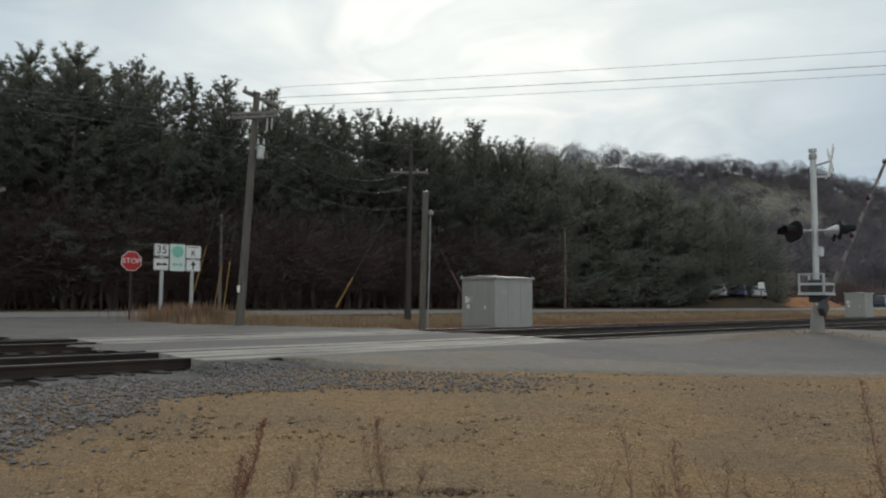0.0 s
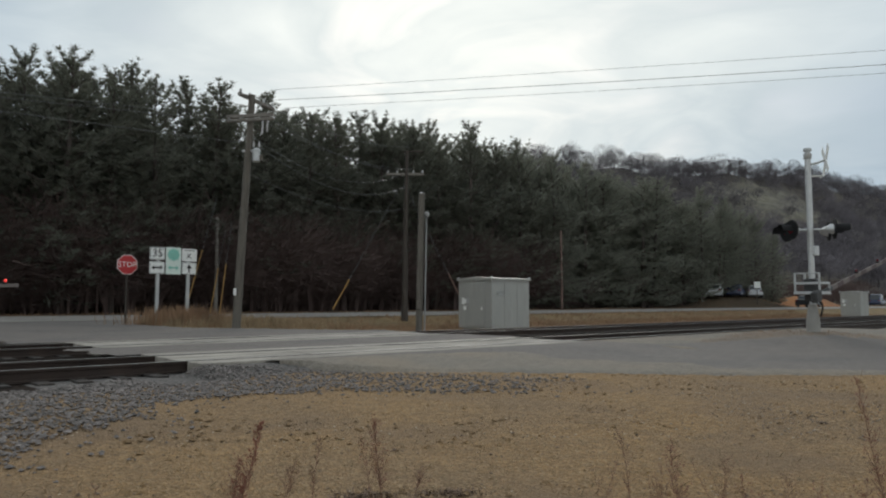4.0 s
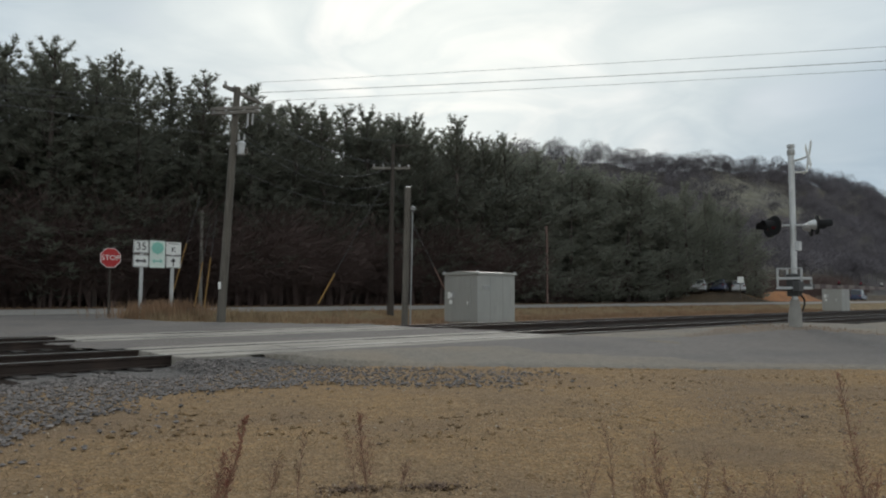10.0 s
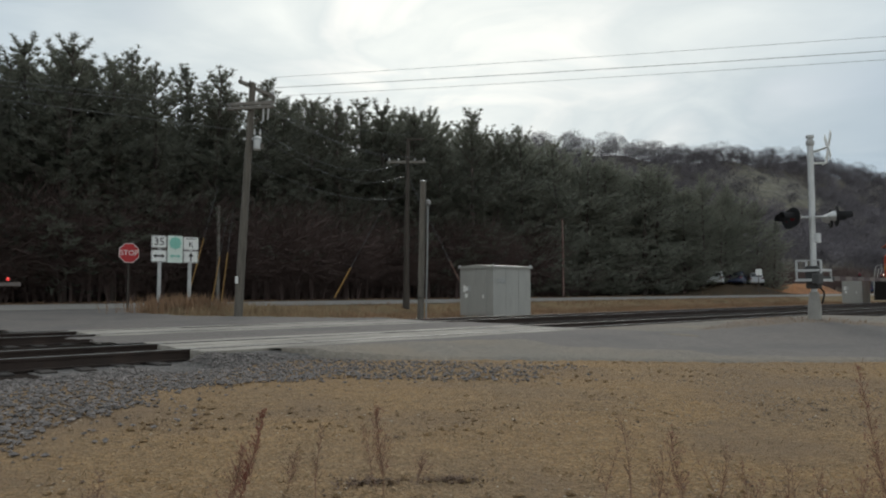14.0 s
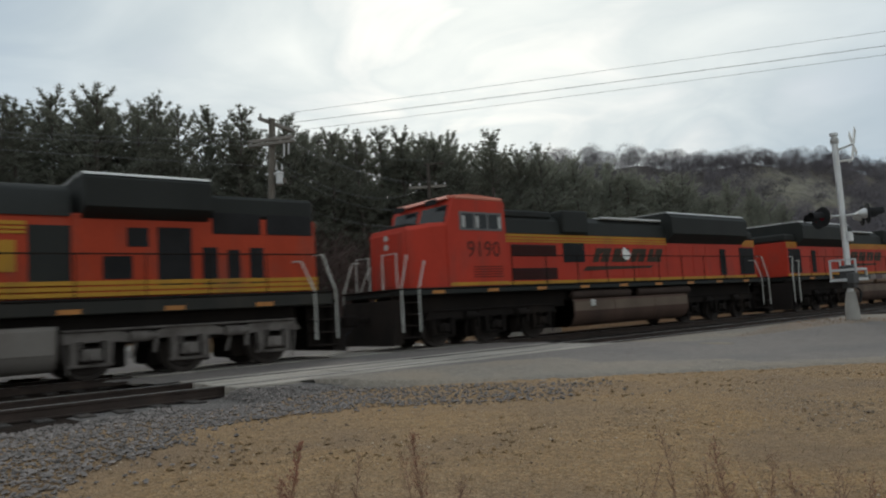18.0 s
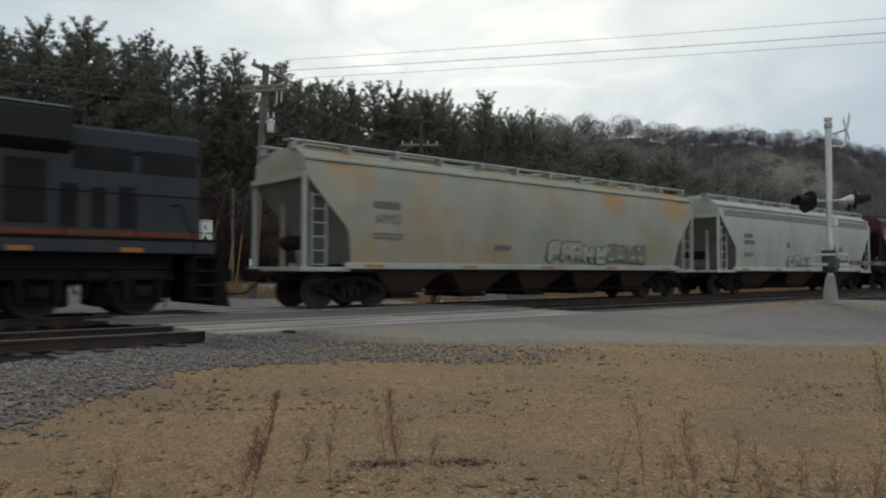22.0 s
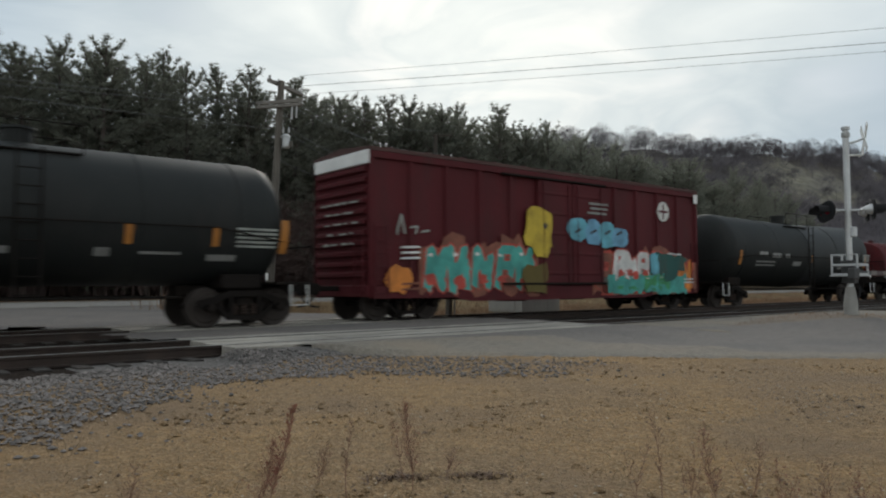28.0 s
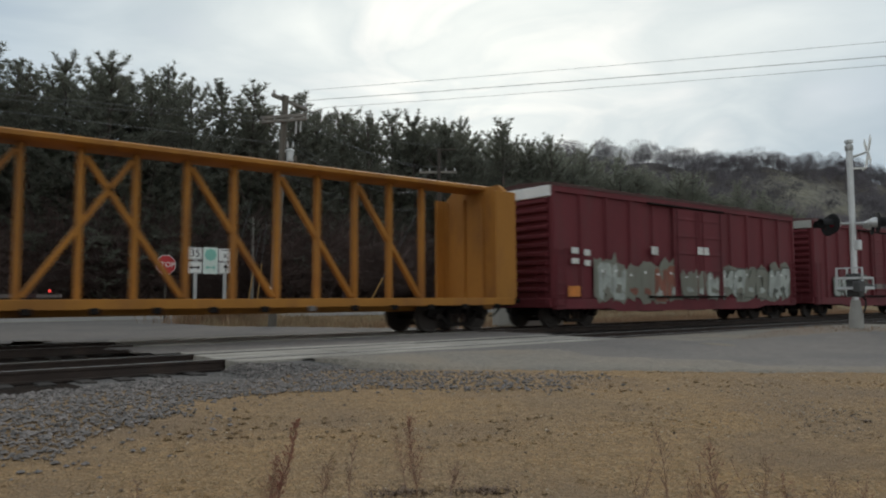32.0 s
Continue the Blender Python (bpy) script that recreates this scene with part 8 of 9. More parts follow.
def locomotives():
    ge_loco(-116.2, M["orange"], M["hood_black"], M["stripe"], "orange", "orange diesel locomotive with yellow stripes and lit headlights", True)
    a = emd_loco(-94.0, False, "red-orange diesel locomotive with black flared radiators", "9190")
    # torn pale sheet on the flank
    part("paint_chip", Mesh().prism(blob(random.Random(2), 11.75, 2.72, 0.42, 0.42, 10, 0.3), "y", -1.19, -1.18), M["white"], a, "bare white patch")
    emd_loco(-70.9, True, "red-orange diesel locomotive running cab last", "9228")
    ge_loco(-49.6, M["navy"], M["navy"], M["navy_yellow"], "blue", "dark blue diesel locomotive with a dull orange nose and sill stripe", False)


locomotives()


# ---- covered hoppers ----
def hopper(d0, L, body, top, sill, label, bays, ztop=4.3, ribs=0, deep=1.35, rounded=True):
    slope = M["shaded_end"] if rounded else M["hop_end"]
    car = consist("covered_hopper", d0, label, "hopper car")
    zs = [1.18, 1.6, 2.1, 2.6, 3.1, 3.5, 3.8, 3.98, ztop - 0.14, ztop - 0.04] if rounded else [1.18, 1.6, 2.1, 2.6, 3.1, 3.5, 3.85, ztop - 0.26, ztop - 0.08, ztop - 0.03]
    ys = [1.42, 1.49, 1.53, 1.54, 1.52, 1.46, 1.36, 1.22, 0.9, 0.0] if rounded else [1.46, 1.48, 1.48, 1.48, 1.48, 1.48, 1.47, 1.42, 1.16, 0.0]

    def ring(x, zb):
        half = []
        for k in range(9):
            z = zb + (zs[8] - zb) * k / 8 if zb > zs[0] + 0.01 else zs[k]
            half.append((np.interp(z, zs, ys), z))
        half.append((0.0, zs[9]))
        pts = [(-y, z) for y, z in half] + [(y, z) for y, z in half[-2::-1]]
        return [(x, float(y), float(z)) for y, z in pts]
    rings = [ring(0.12, 3.45), ring(0.2, 3.3), ring(deep - 0.1, 2.15), ring(deep, 1.95), ring(deep + 0.12, 1.19), ring(L - deep - 0.12, 1.19), ring(L - deep, 1.95), ring(L - deep + 0.1, 2.15), ring(L - 0.2, 3.3), ring(L - 0.12, 3.45)]
    mid = [ring(deep + 0.12 + (L - 2 * deep - 0.24) * k / 6, 1.19) for k in range(1, 6)]
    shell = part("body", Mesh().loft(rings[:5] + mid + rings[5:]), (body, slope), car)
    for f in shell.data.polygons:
        # the sloping end sheets take a darker colour for the recess shade
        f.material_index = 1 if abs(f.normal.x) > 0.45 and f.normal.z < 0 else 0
    for s in (-1, 1):
        if rounded:
            part("eave", Mesh().box(0.1, L - 0.1, *sorted((s * 1.28, s * 1.4)), 3.84, 3.94, 0.02), top, car)
        else:
            part("eave", Mesh().box(0.1, L - 0.1, *sorted((s * 1.4, s * 1.5)), ztop - 0.36, ztop - 0.28, 0.02), body, car)
            part("roof_edge", Mesh().prism([(s * 1.45, ztop - 0.27), (s * 1.2, ztop - 0.04), (s * 1.16, ztop - 0.07), (s * 1.4, ztop - 0.28)], "x", 0.12, L - 0.12), top, car, "paler roof edge")
        y0, y1 = sorted((s * 1.4, s * 1.53))
        part("side_sill", Mesh().box(deep - 0.1, L - deep + 0.1, y0, y1, 1.05, 1.22, 0.015), sill, car)
        y0, y1 = sorted((s * 0.62, s * 0.95))
        part("running_board", Mesh().box(-0.1, L + 0.1, y0, y1, ztop + 0.07, ztop + 0.1, 0.005), M["alu"] if rounded else M["board_dull"], car)
        k = int(L / 1.55)
        for i in range(k + 1):
            x = 0.05 + (L - 0.1) * i / k
            y0, y1 = sorted((s * 0.66, s * 1.0))
            part("board_bracket", Mesh().box(x - 0.03, x + 0.03, y0, y1, ztop - 0.15, ztop + 0.07, 0.004), top, car)
    hatch = part("hatch_trough", Mesh().box(0.6, L - 0.6, -0.4, 0.4, ztop - 0.06, ztop + 0.04, 0.02), top, car)
    for i in range(6):
        x = 1.4 + (L - 2.8) * i / 5
        part("hatch_cover", Mesh().box(x - 0.75, x + 0.75, -0.46, 0.46, ztop + 0.045, ztop + 0.12, 0.03), top, hatch)
    # ends: platform, posts, slope braces, ladders
    # on unrounded cars the end parts are coloured darker too, for that shade
    for x, s in ((0.0, 1), (L, -1)):
        a, b = sorted((x - 0.05 * s, x + (deep + 0.1) * s))
        part("end_platform", Mesh().box(a, b, -1.45, 1.45, 0.98, 1.1, 0.015), sill if rounded else M["under"], car)
        part("centre_sill", Mesh().box(min(x, x + 3.4 * s), max(x, x + 3.4 * s), -0.33, 0.33, 0.74, 1.0, 0.02), M["under"], car)
        for y in (-1.38, 1.38):
            part("corner_post", Mesh().box(x + 0.1 * s - 0.05, x + 0.1 * s + 0.05, y - 0.05, y + 0.05, 1.1, 3.5, 0.01), sill if rounded else M["hop_end"], car)
        for y in (-0.6, 0.6):
            part("slope_brace", Mesh().box(x + 0.55 * s - 0.05, x + 0.55 * s + 0.05, y - 0.05, y + 0.05, 1.1, 2.85, 0.01), body if rounded else M["hop_end"], car)
        part("end_beam", Mesh().box(x + 0.05 * s - 0.06, x + 0.05 * s + 0.06, -1.42, 1.42, 3.35, 3.5, 0.01), body if rounded else M["hop_end"], car)
        ladder(car, x + 0.5 * s, -1.42, 1.1, 3.0, sill if rounded else M["hop_end"])
        part("brake_reservoir", Mesh().turn([(0, 0.03), (0.04, 0.17), (0.12, 0.2), (0.9, 0.2), (0.98, 0.17), (1.0, 0.03)], (x + (0.55 if s > 0 else -0.9), -0.5, 1.75), "y", 12), M["under"], car)
        coupler(car, x - 0.42 * s, -s)
        truck(car, x + 1.75 * s)
        part("sill_step", Mesh().path([(x + 0.25 * s, -1.45, 1.0), (x + 0.25 * s, -1.47, 0.5), (x + 0.65 * s, -1.47, 0.5), (x + 0.65 * s, -1.45, 1.0)], 0.02, 5), M["under"], car)
    # discharge bays below a full-width skirt
    part("underbody", Mesh().box(deep + 0.35, L - deep - 0.35, -1.22, 1.22, 0.96, 1.19, 0.02), M["bay_brown"], car)
    pitch = 2.72 if bays == 5 else 4.55
    wt, wb = (0.43, 0.15) if bays == 5 else (0.34, 0.21)
    for i in range(bays):
        c = L / 2 + pitch * (i - (bays - 1) / 2)
        if c < 2.9 or c > L - 2.9:
            wt2 = 0.2
        else:
            wt2 = wt
        r0 = [(c - pitch * wt2, -1.26, 0.98), (c + pitch * wt2, -1.26, 0.98), (c + pitch * wt2, 1.26, 0.98), (c - pitch * wt2, 1.26, 0.98)]
        r1 = [(c - pitch * wb, -0.85, 0.32), (c + pitch * wb, -0.85, 0.32), (c + pitch * wb, 0.85, 0.32), (c - pitch * wb, 0.85, 0.32)]
        bay = part("hopper_bay", Mesh().loft([r0, r1]), M["bay_brown"], car)
        part("outlet_gate", Mesh().box(c - pitch * wb - 0.1, c + pitch * wb + 0.1, -0.95, 0.95, 0.22, 0.33, 0.02), M["under"], bay)
    part("train_line", Mesh().tube((2.4, -1.1, 0.42), (L - 2.4, -1.1, 0.42), 0.025, seg=5), M["under"], car)
    for i in range(5):
        x = deep + 0.8 + (L - 2 * deep - 1.6) * i / 4
        part("reflector", Mesh().box(x - 0.3, x + 0.3, -1.537, -1.53, 1.09, 1.17, 0.002), M["reflect"], car)
    for i in range(ribs):
        x = deep + 0.3 + (L - 2 * deep - 0.6) * i / (ribs - 1)
        for s in (-1, 1):
            y0, y1 = sorted((s * 1.46, s * 1.56))
            part("side_post", Mesh().box(x - 0.05, x + 0.05, y0, y1, 1.2, 3.85, 0.012), body, car)
    return car


def hoppers():
    h = hopper(-26.0, 18.1, M["hop_cream"], M["hop_grey"], M["hop_grey"], "cream-grey covered hopper car with orange rust stains", 5)
    marks(h, M["stencil_dark"], [(2.55, 2.78, 0.9, 0.2)], -1.548)
    lettering("60952", 0.36, M["stencil_dark"], h, pose(2.6, -1.552, 2.4), "car_number", "dark stencilled number")
    marks(h, M["stencil_dark"], [(2.6, 2.0, 1.0, 0.05), (2.6, 1.9, 1.0, 0.05), (7.0, 1.75, 0.7, 0.12)], -1.54)
    sprayed(h, 9.0, 14.6, 1.3, 1.95, ["hop_cream", "g_moss_pale"], "g_moss", 5, 9, -1.525, "faded dark outline scrawl")
    h = hopper(-6.0, 16.8, M["hop_grey"], M["hop_grey"], M["sill_white"], "pale grey covered hopper car with white side sill", 3)
    for z, y in ((3.48, 1.475), (3.58, 1.455), (3.68, 1.42)):
        for q in (-1, 1):
            part("eave_rib", Mesh().tube((0.5, q * y, z), (16.3, q * y, z), 0.022, seg=6), M["stencil_dark"], h)
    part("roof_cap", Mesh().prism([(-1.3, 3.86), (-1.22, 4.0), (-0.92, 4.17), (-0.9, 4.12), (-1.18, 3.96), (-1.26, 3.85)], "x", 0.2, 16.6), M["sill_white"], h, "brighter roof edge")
    marks(h, M["stencil_dark"], [(2.4, 2.62, 0.75, 0.2), (2.5, 2.34, 0.9, 0.2), (2.4, 1.85, 0.8, 0.05), (2.4, 1.75, 0.8, 0.05), (12.0, 2.3, 1.2, 0.06), (12.0, 2.2, 1.2, 0.06), (12.0, 2.1, 1.2, 0.06), (6.3, 2.3, 0.3, 0.25)], -1.548)
    sprayed(h, 6.2, 9.0, 1.32, 1.75, ["hop_grey", "g_grey"], "g_moss", 15, 4, -1.525, "faded dark scrawl")
    h = hopper(12.3, 16.2, M["hop_red"], M["hop_red_top"], M["hop_red"], "oxide red covered hopper car covered in bright graffiti", 3, rounded=False)
    marks(h, M["stencil"], [(2.3, 3.32, 0.5, 0.12)], -1.486)
    emblem(h, 1.75, 3.0, 2.78, 3.1, 4, M["stencil"], -1.484, 0.0)
    lettering("451127", 0.36, M["stencil"], h, pose(2.5, -1.486, 2.5), "car_number", "white stencilled number")
    emblem(h, 10.7, 14.5, 2.74, 3.14, 4, M["stencil"], -1.484, 0.45)
    part("emblem_swoosh", Mesh().box(10.6, 13.9, -1.488, -1.478, 2.54, 2.63, 0.002), M["stencil"], h)
    sprayed(h, 1.9, 3.1, 1.28, 1.85, ["g_rust", "g_orange"], "g_rust", 31, 3, -1.482, back="g_rust")
    sprayed(h, 3.4, 7.2, 1.9, 2.42, ["g_sky", "g_sky", "g_white"], "g_blue", 35, 6, -1.482, back="g_sky")
    sprayed(h, 2.6, 7.2, 1.28, 2.25, ["g_aqua", "g_sky", "g_aqua"], "g_blue", 32, 7, -1.486, back="g_aqua")
    sprayed(h, 7.3, 10.2, 1.28, 2.3, ["g_purple", "g_violet", "g_purple"], "g_deep_purple", 33, 4, -1.484, back="g_deep_teal")
    part("graffiti_letter", Mesh().prism(blob(random.Random(36), 10.6, 1.62, 0.95, 0.75, 12, 0.1), "y", -1.512, -1.482), M["g_orange"], h, "orange sprayed block")
    sprayed(h, 11.0, 14.4, 1.3, 2.15, ["g_orange", "g_flame", "g_orange"], "g_rust", 34, 6, -1.484, back="g_deep_teal")
    # orange face beside the purple piece: pale eyes and a row of teeth
    for x in (10.42, 10.72):
        part("graffiti_mark", Mesh().prism(blob(random.Random(21), x, 1.72, 0.24, 0.17, 10, 0.1), "y", -1.518, -1.5), M["g_grey"], h, "pale sprayed eye")
        part("graffiti_mark", Mesh().prism(blob(random.Random(22), x + 0.02, 1.72, 0.1, 0.1, 8, 0.1), "y", -1.522, -1.5), M["g_black"], h, "dark sprayed dot")
    for k in range(4):
        part("graffiti_mark", Mesh().box(10.3 + 0.16 * k, 10.4 + 0.16 * k, -1.518, -1.5, 1.38, 1.43, 0.003), M["g_grey"], h, "pale sprayed tooth")
    scribble(h, 0.35, 1.2, 2.95, 3.6, 5, "g_grey", 60, -1.485)
    scribble(h, 1.1, 1.75, 1.25, 2.4, 6, "g_white", 61, -1.487)
    scribble(h, 14.75, 15.35, 1.75, 2.75, 6, "g_white", 62, -1.487)
    scribble(h, 15.35, 15.95, 3.0, 3.4, 3, "g_grey", 63, -1.485)
    part("graffiti_cloud", Mesh().prism(blob(random.Random(64), 14.75, 1.62, 0.55, 0.75, 14, 0.25), "y", -1.491, -1.482), M["g_green"], h, "green sprayed cloud")
    h = hopper(30.0, 16.9, M["hop_brown"], M["hop_red_top"], M["hop_brown"], "brown covered hopper car with white throw-up graffiti", 3, rounded=False)
    sprayed(h, 4.1, 7.9, 1.3, 2.3, ["g_white", "g_grey", "g_white"], "g_black", 41, 5, -1.484)
    sprayed(h, 8.9, 12.6, 1.3, 2.25, ["g_grey", "g_white", "g_grey"], "g_purple", 42, 4, -1.484)
    part("herald_disc", Mesh().turn([(-0.006, 0.0), (-0.006, 0.5), (0.004, 0.5)], (14.65, -1.482, 2.72), "y", 28), M["g_grey"], h, "grey-white round herald")
    part("herald_cross", Mesh().box(14.5, 14.58, -1.496, -1.486, 2.45, 2.62, 0.003).box(14.72, 14.8, -1.496, -1.486, 2.45, 2.62, 0.003).box(14.5, 14.58, -1.496, -1.486, 2.82, 2.99, 0.003).box(14.72, 14.8, -1.496, -1.486, 2.82, 2.99, 0.003).box(14.38, 14.92, -1.496, -1.4865, 2.7, 2.74, 0.003), M["hop_brown"], h)
    marks(h, M["stencil_brown"], [(2.2, 2.28, 0.5, 0.09), (2.8, 2.28, 0.55, 0.09), (2.15, 2.1, 0.42, 0.08), (2.75, 2.1, 0.6, 0.08), (2.4, 1.92, 0.9, 0.06), (4.0, 1.42, 0.5, 0.2)], -1.484, "stencil_mark", "faint orange-brown stencil")
    marks(h, M["stencil_dim"], [(2.2, 1.52, 0.34, 0.05), (2.95, 1.52, 0.34, 0.05), (2.2, 1.42, 0.3, 0.04), (2.95, 1.42, 0.36, 0.04), (13.0, 2.1, 0.5, 0.04), (13.1, 2.0, 0.6, 0.04), (13.0, 1.8, 0.7, 0.04)], -1.484)
    h = hopper(49.4, 15.6, M["hop_brown"], M["hop_brown"], M["hop_brown"], "ribbed brown hopper car with a cyan tag", 3, 4.05, 12, rounded=False)
    sprayed(h, 5.4, 10.4, 1.35, 2.15, ["g_cyan", "g_white", "g_cyan"], "g_teal", 51, 5, -1.565)


hoppers()


# ---- tank cars ----
def tank_car(d0, L, R, zc, label, bent):
    car = consist("tank_car", d0, label, "tank car")
    x0, x1 = 0.55, L - 0.55
    prof = [(x0, 0.05), (x0 + 0.06, R * 0.45), (x0 + 0.2, R * 0.78), (x0 + 0.42, R * 0.95), (x0 + 0.7, R), (L / 2 - 0.25, R), (L / 2 - 0.2, R + 0.012), (L / 2 + 0.2, R + 0.012), (L / 2 + 0.25, R), (x1 - 0.7, R), (x1 - 0.42, R * 0.95), (x1 - 0.2, R * 0.78), (x1 - 0.06, R * 0.45), (x1, 0.05)]
    t = Mesh().turn(prof, (0, 0, zc), "x", 40)
    if bent:
        t.v = [(x, y, z - 0.05 + 0.12 * abs(x - L / 2) / (L / 2)) for x, y, z in t.v]
    tank = part("tank", t, M["tank_black"], car)
    for k in range(5):
        x = 1.9 + (L - 3.8) * k / 4
        part("weld_band", Mesh().turn([(-0.03, R + 0.001), (-0.025, R + 0.01), (0.025, R + 0.01), (0.03, R + 0.001)], (x, 0, zc), "x", 40), M["tank_black"], tank)
    part("manway", Mesh().turn([(0, 0.32), (0.35, 0.32), (0.36, 0.37), (0.42, 0.36), (0.45, 0.1)], (L / 2, 0, zc + R - 0.08), "z", 18), M["tank_black"], tank)
    top = zc + R
    part("top_platform", Mesh().box(L / 2 - 1.1, L / 2 + 1.1, -0.95, 0.95, top - 0.28, top - 0.24, 0.006), M["under"], car)
    rail = Mesh()
    for y in (-0.95, 0.95):
        rail.tube((L / 2 - 1.1, y, top + 0.35), (L / 2 + 1.1, y, top + 0.35), 0.018)
        for x in (-1.1, 0, 1.1):
            rail.tube((L / 2 + x, y, top - 0.26), (L / 2 + x, y, top + 0.35), 0.016, seg=5)
    part("platform_rail", rail, M["under"], car)
    ladder(car, L / 2, -R - 0.06, 0.75, top - 0.3, M["under"], 0.45)
    for y in (-1.42, 1.42):
        part("side_grab", Mesh().path([(0.6, y, 2.0), (2.5, y * (R + 0.1) / 1.42, zc - 0.2), (L - 2.5, y * (R + 0.1) / 1.42, zc - 0.2), (L - 0.6, y, 2.0)], 0.018, 5), M["under"], car)
        part("underframe_rod", Mesh().tube((3.2, y * 0.86, 0.72), (L - 3.2, y * 0.86, 0.72), 0.03, seg=6), M["under"], car)
    for x, s in ((0.0, 1), (L, -1)):
        a, b = sorted((x, x + 3.0 * s))
        part("stub_sill", Mesh().box(a, b, -0.33, 0.33, 0.74, 1.0, 0.02).box(min(x + 1.2 * s, x + 2.2 * s), max(x + 1.2 * s, x + 2.2 * s), -1.1, 1.1, 0.9, 1.25, 0.04), M["under"], car)
        a, b = sorted((x, x + 1.0 * s))
        part("end_walkway", Mesh().box(a, b, -1.45, 1.45, 1.0, 1.06, 0.01), M["under"], car)
        er = Mesh().path([(x + 0.05 * s, -1.4, 1.06), (x + 0.05 * s, -1.4, 1.95), (x + 0.05 * s, 1.4, 1.95), (x + 0.05 * s, 1.4, 1.06)], 0.02, 6)
        part("end_rail", er, M["under"], car)
        part("corner_step", Mesh().path([(x + 0.15 * s, -1.45, 1.0), (x + 0.15 * s, -1.47, 0.5), (x + 0.6 * s, -1.47, 0.5), (x + 0.6 * s, -1.45, 1.0)], 0.02, 5), M["white"], car)
        coupler(car, x - 0.35 * s, -s)
        truck(car, x + 1.6 * s)
    return car


def on_tank(car, R, zc, bars, material, name, label=""):
    """Marks that lie on the round of a tank's flank: (x, z, w, h)."""
    for x, z, w, h in bars:
        rings = []
        for k in range(5):
            zz = z - h / 2 + h * k / 4
            y = -math.sqrt(max(R * R - (zz - zc) ** 2, 0.01)) - 0.012
            rings.append([(x - w / 2, y, zz), (x + w / 2, y, zz), (x + w / 2, y + 0.02, zz), (x - w / 2, y + 0.02, zz)])
        part(name, Mesh().loft(rings), material, car, label)


def tanks():
    R, zc = 1.52, 2.5
    t = tank_car(67.3, 12.6, R, zc, "short black tank car with amber reflector strips", False)
    on_tank(t, R, zc, [(1.0, 2.2, 0.2, 1.15), (3.2, 2.1, 0.16, 0.5), (5.5, 2.1, 0.16, 0.5), (8.2, 2.1, 0.16, 0.45), (10.1, 2.1, 0.16, 0.45), (11.8, 2.15, 0.2, 0.8)], M["reflect"], "reflector_strip", "amber reflector strip")
    on_tank(t, R, zc, [(2.6, 2.1, 0.8, 0.18), (3.6, 2.1, 0.9, 0.18), (4.6, 2.1, 0.5, 0.18), (2.9, 1.72, 1.4, 0.06), (5.7, 1.7, 0.6, 0.14), (7.7, 1.7, 0.3, 0.18), (8.9, 1.7, 0.9, 0.06), (10.3, 1.62, 0.7, 0.14)], M["stencil_dim"], "stencil_mark")
    on_tank(t, R, zc, [(11.1, 2.3 - 0.1 * k, 1.0, 0.05) for k in range(5)], M["g_grey"], "stencil_mark")
    R, zc = 1.56, 2.42
    t = tank_car(98.8, 15.6, R, zc, "long black tank car with white stencil marks", True)
    on_tank(t, R, zc, [(1.5, 2.1, 0.18, 0.6), (8.0, 2.1, 0.16, 0.4), (14.2, 2.1, 0.16, 0.6)], M["reflect"], "reflector_strip", "amber reflector strip")
    on_tank(t, R, zc, [(3.4, 2.3, 0.7, 0.18), (4.6, 2.25, 0.8, 0.2), (5.6, 2.25, 0.4, 0.16), (3.7, 1.95, 1.7, 0.06), (3.7, 1.8, 1.7, 0.06), (6.6, 1.9, 0.8, 0.2), (11.4, 1.75, 0.7, 0.12)], M["stencil_dim"], "stencil_mark")
    on_tank(t, R, zc, [(14.3, 2.45 - 0.1 * k, 0.8, 0.05) for k in range(4)], M["g_grey"], "stencil_mark")
    part("placard", Mesh().prism([(14.95, 1.25), (15.15, 1.45), (14.95, 1.65), (14.75, 1.45)], "y", -1.5, -1.48), M["white"], t, "white diamond placard")


tanks()


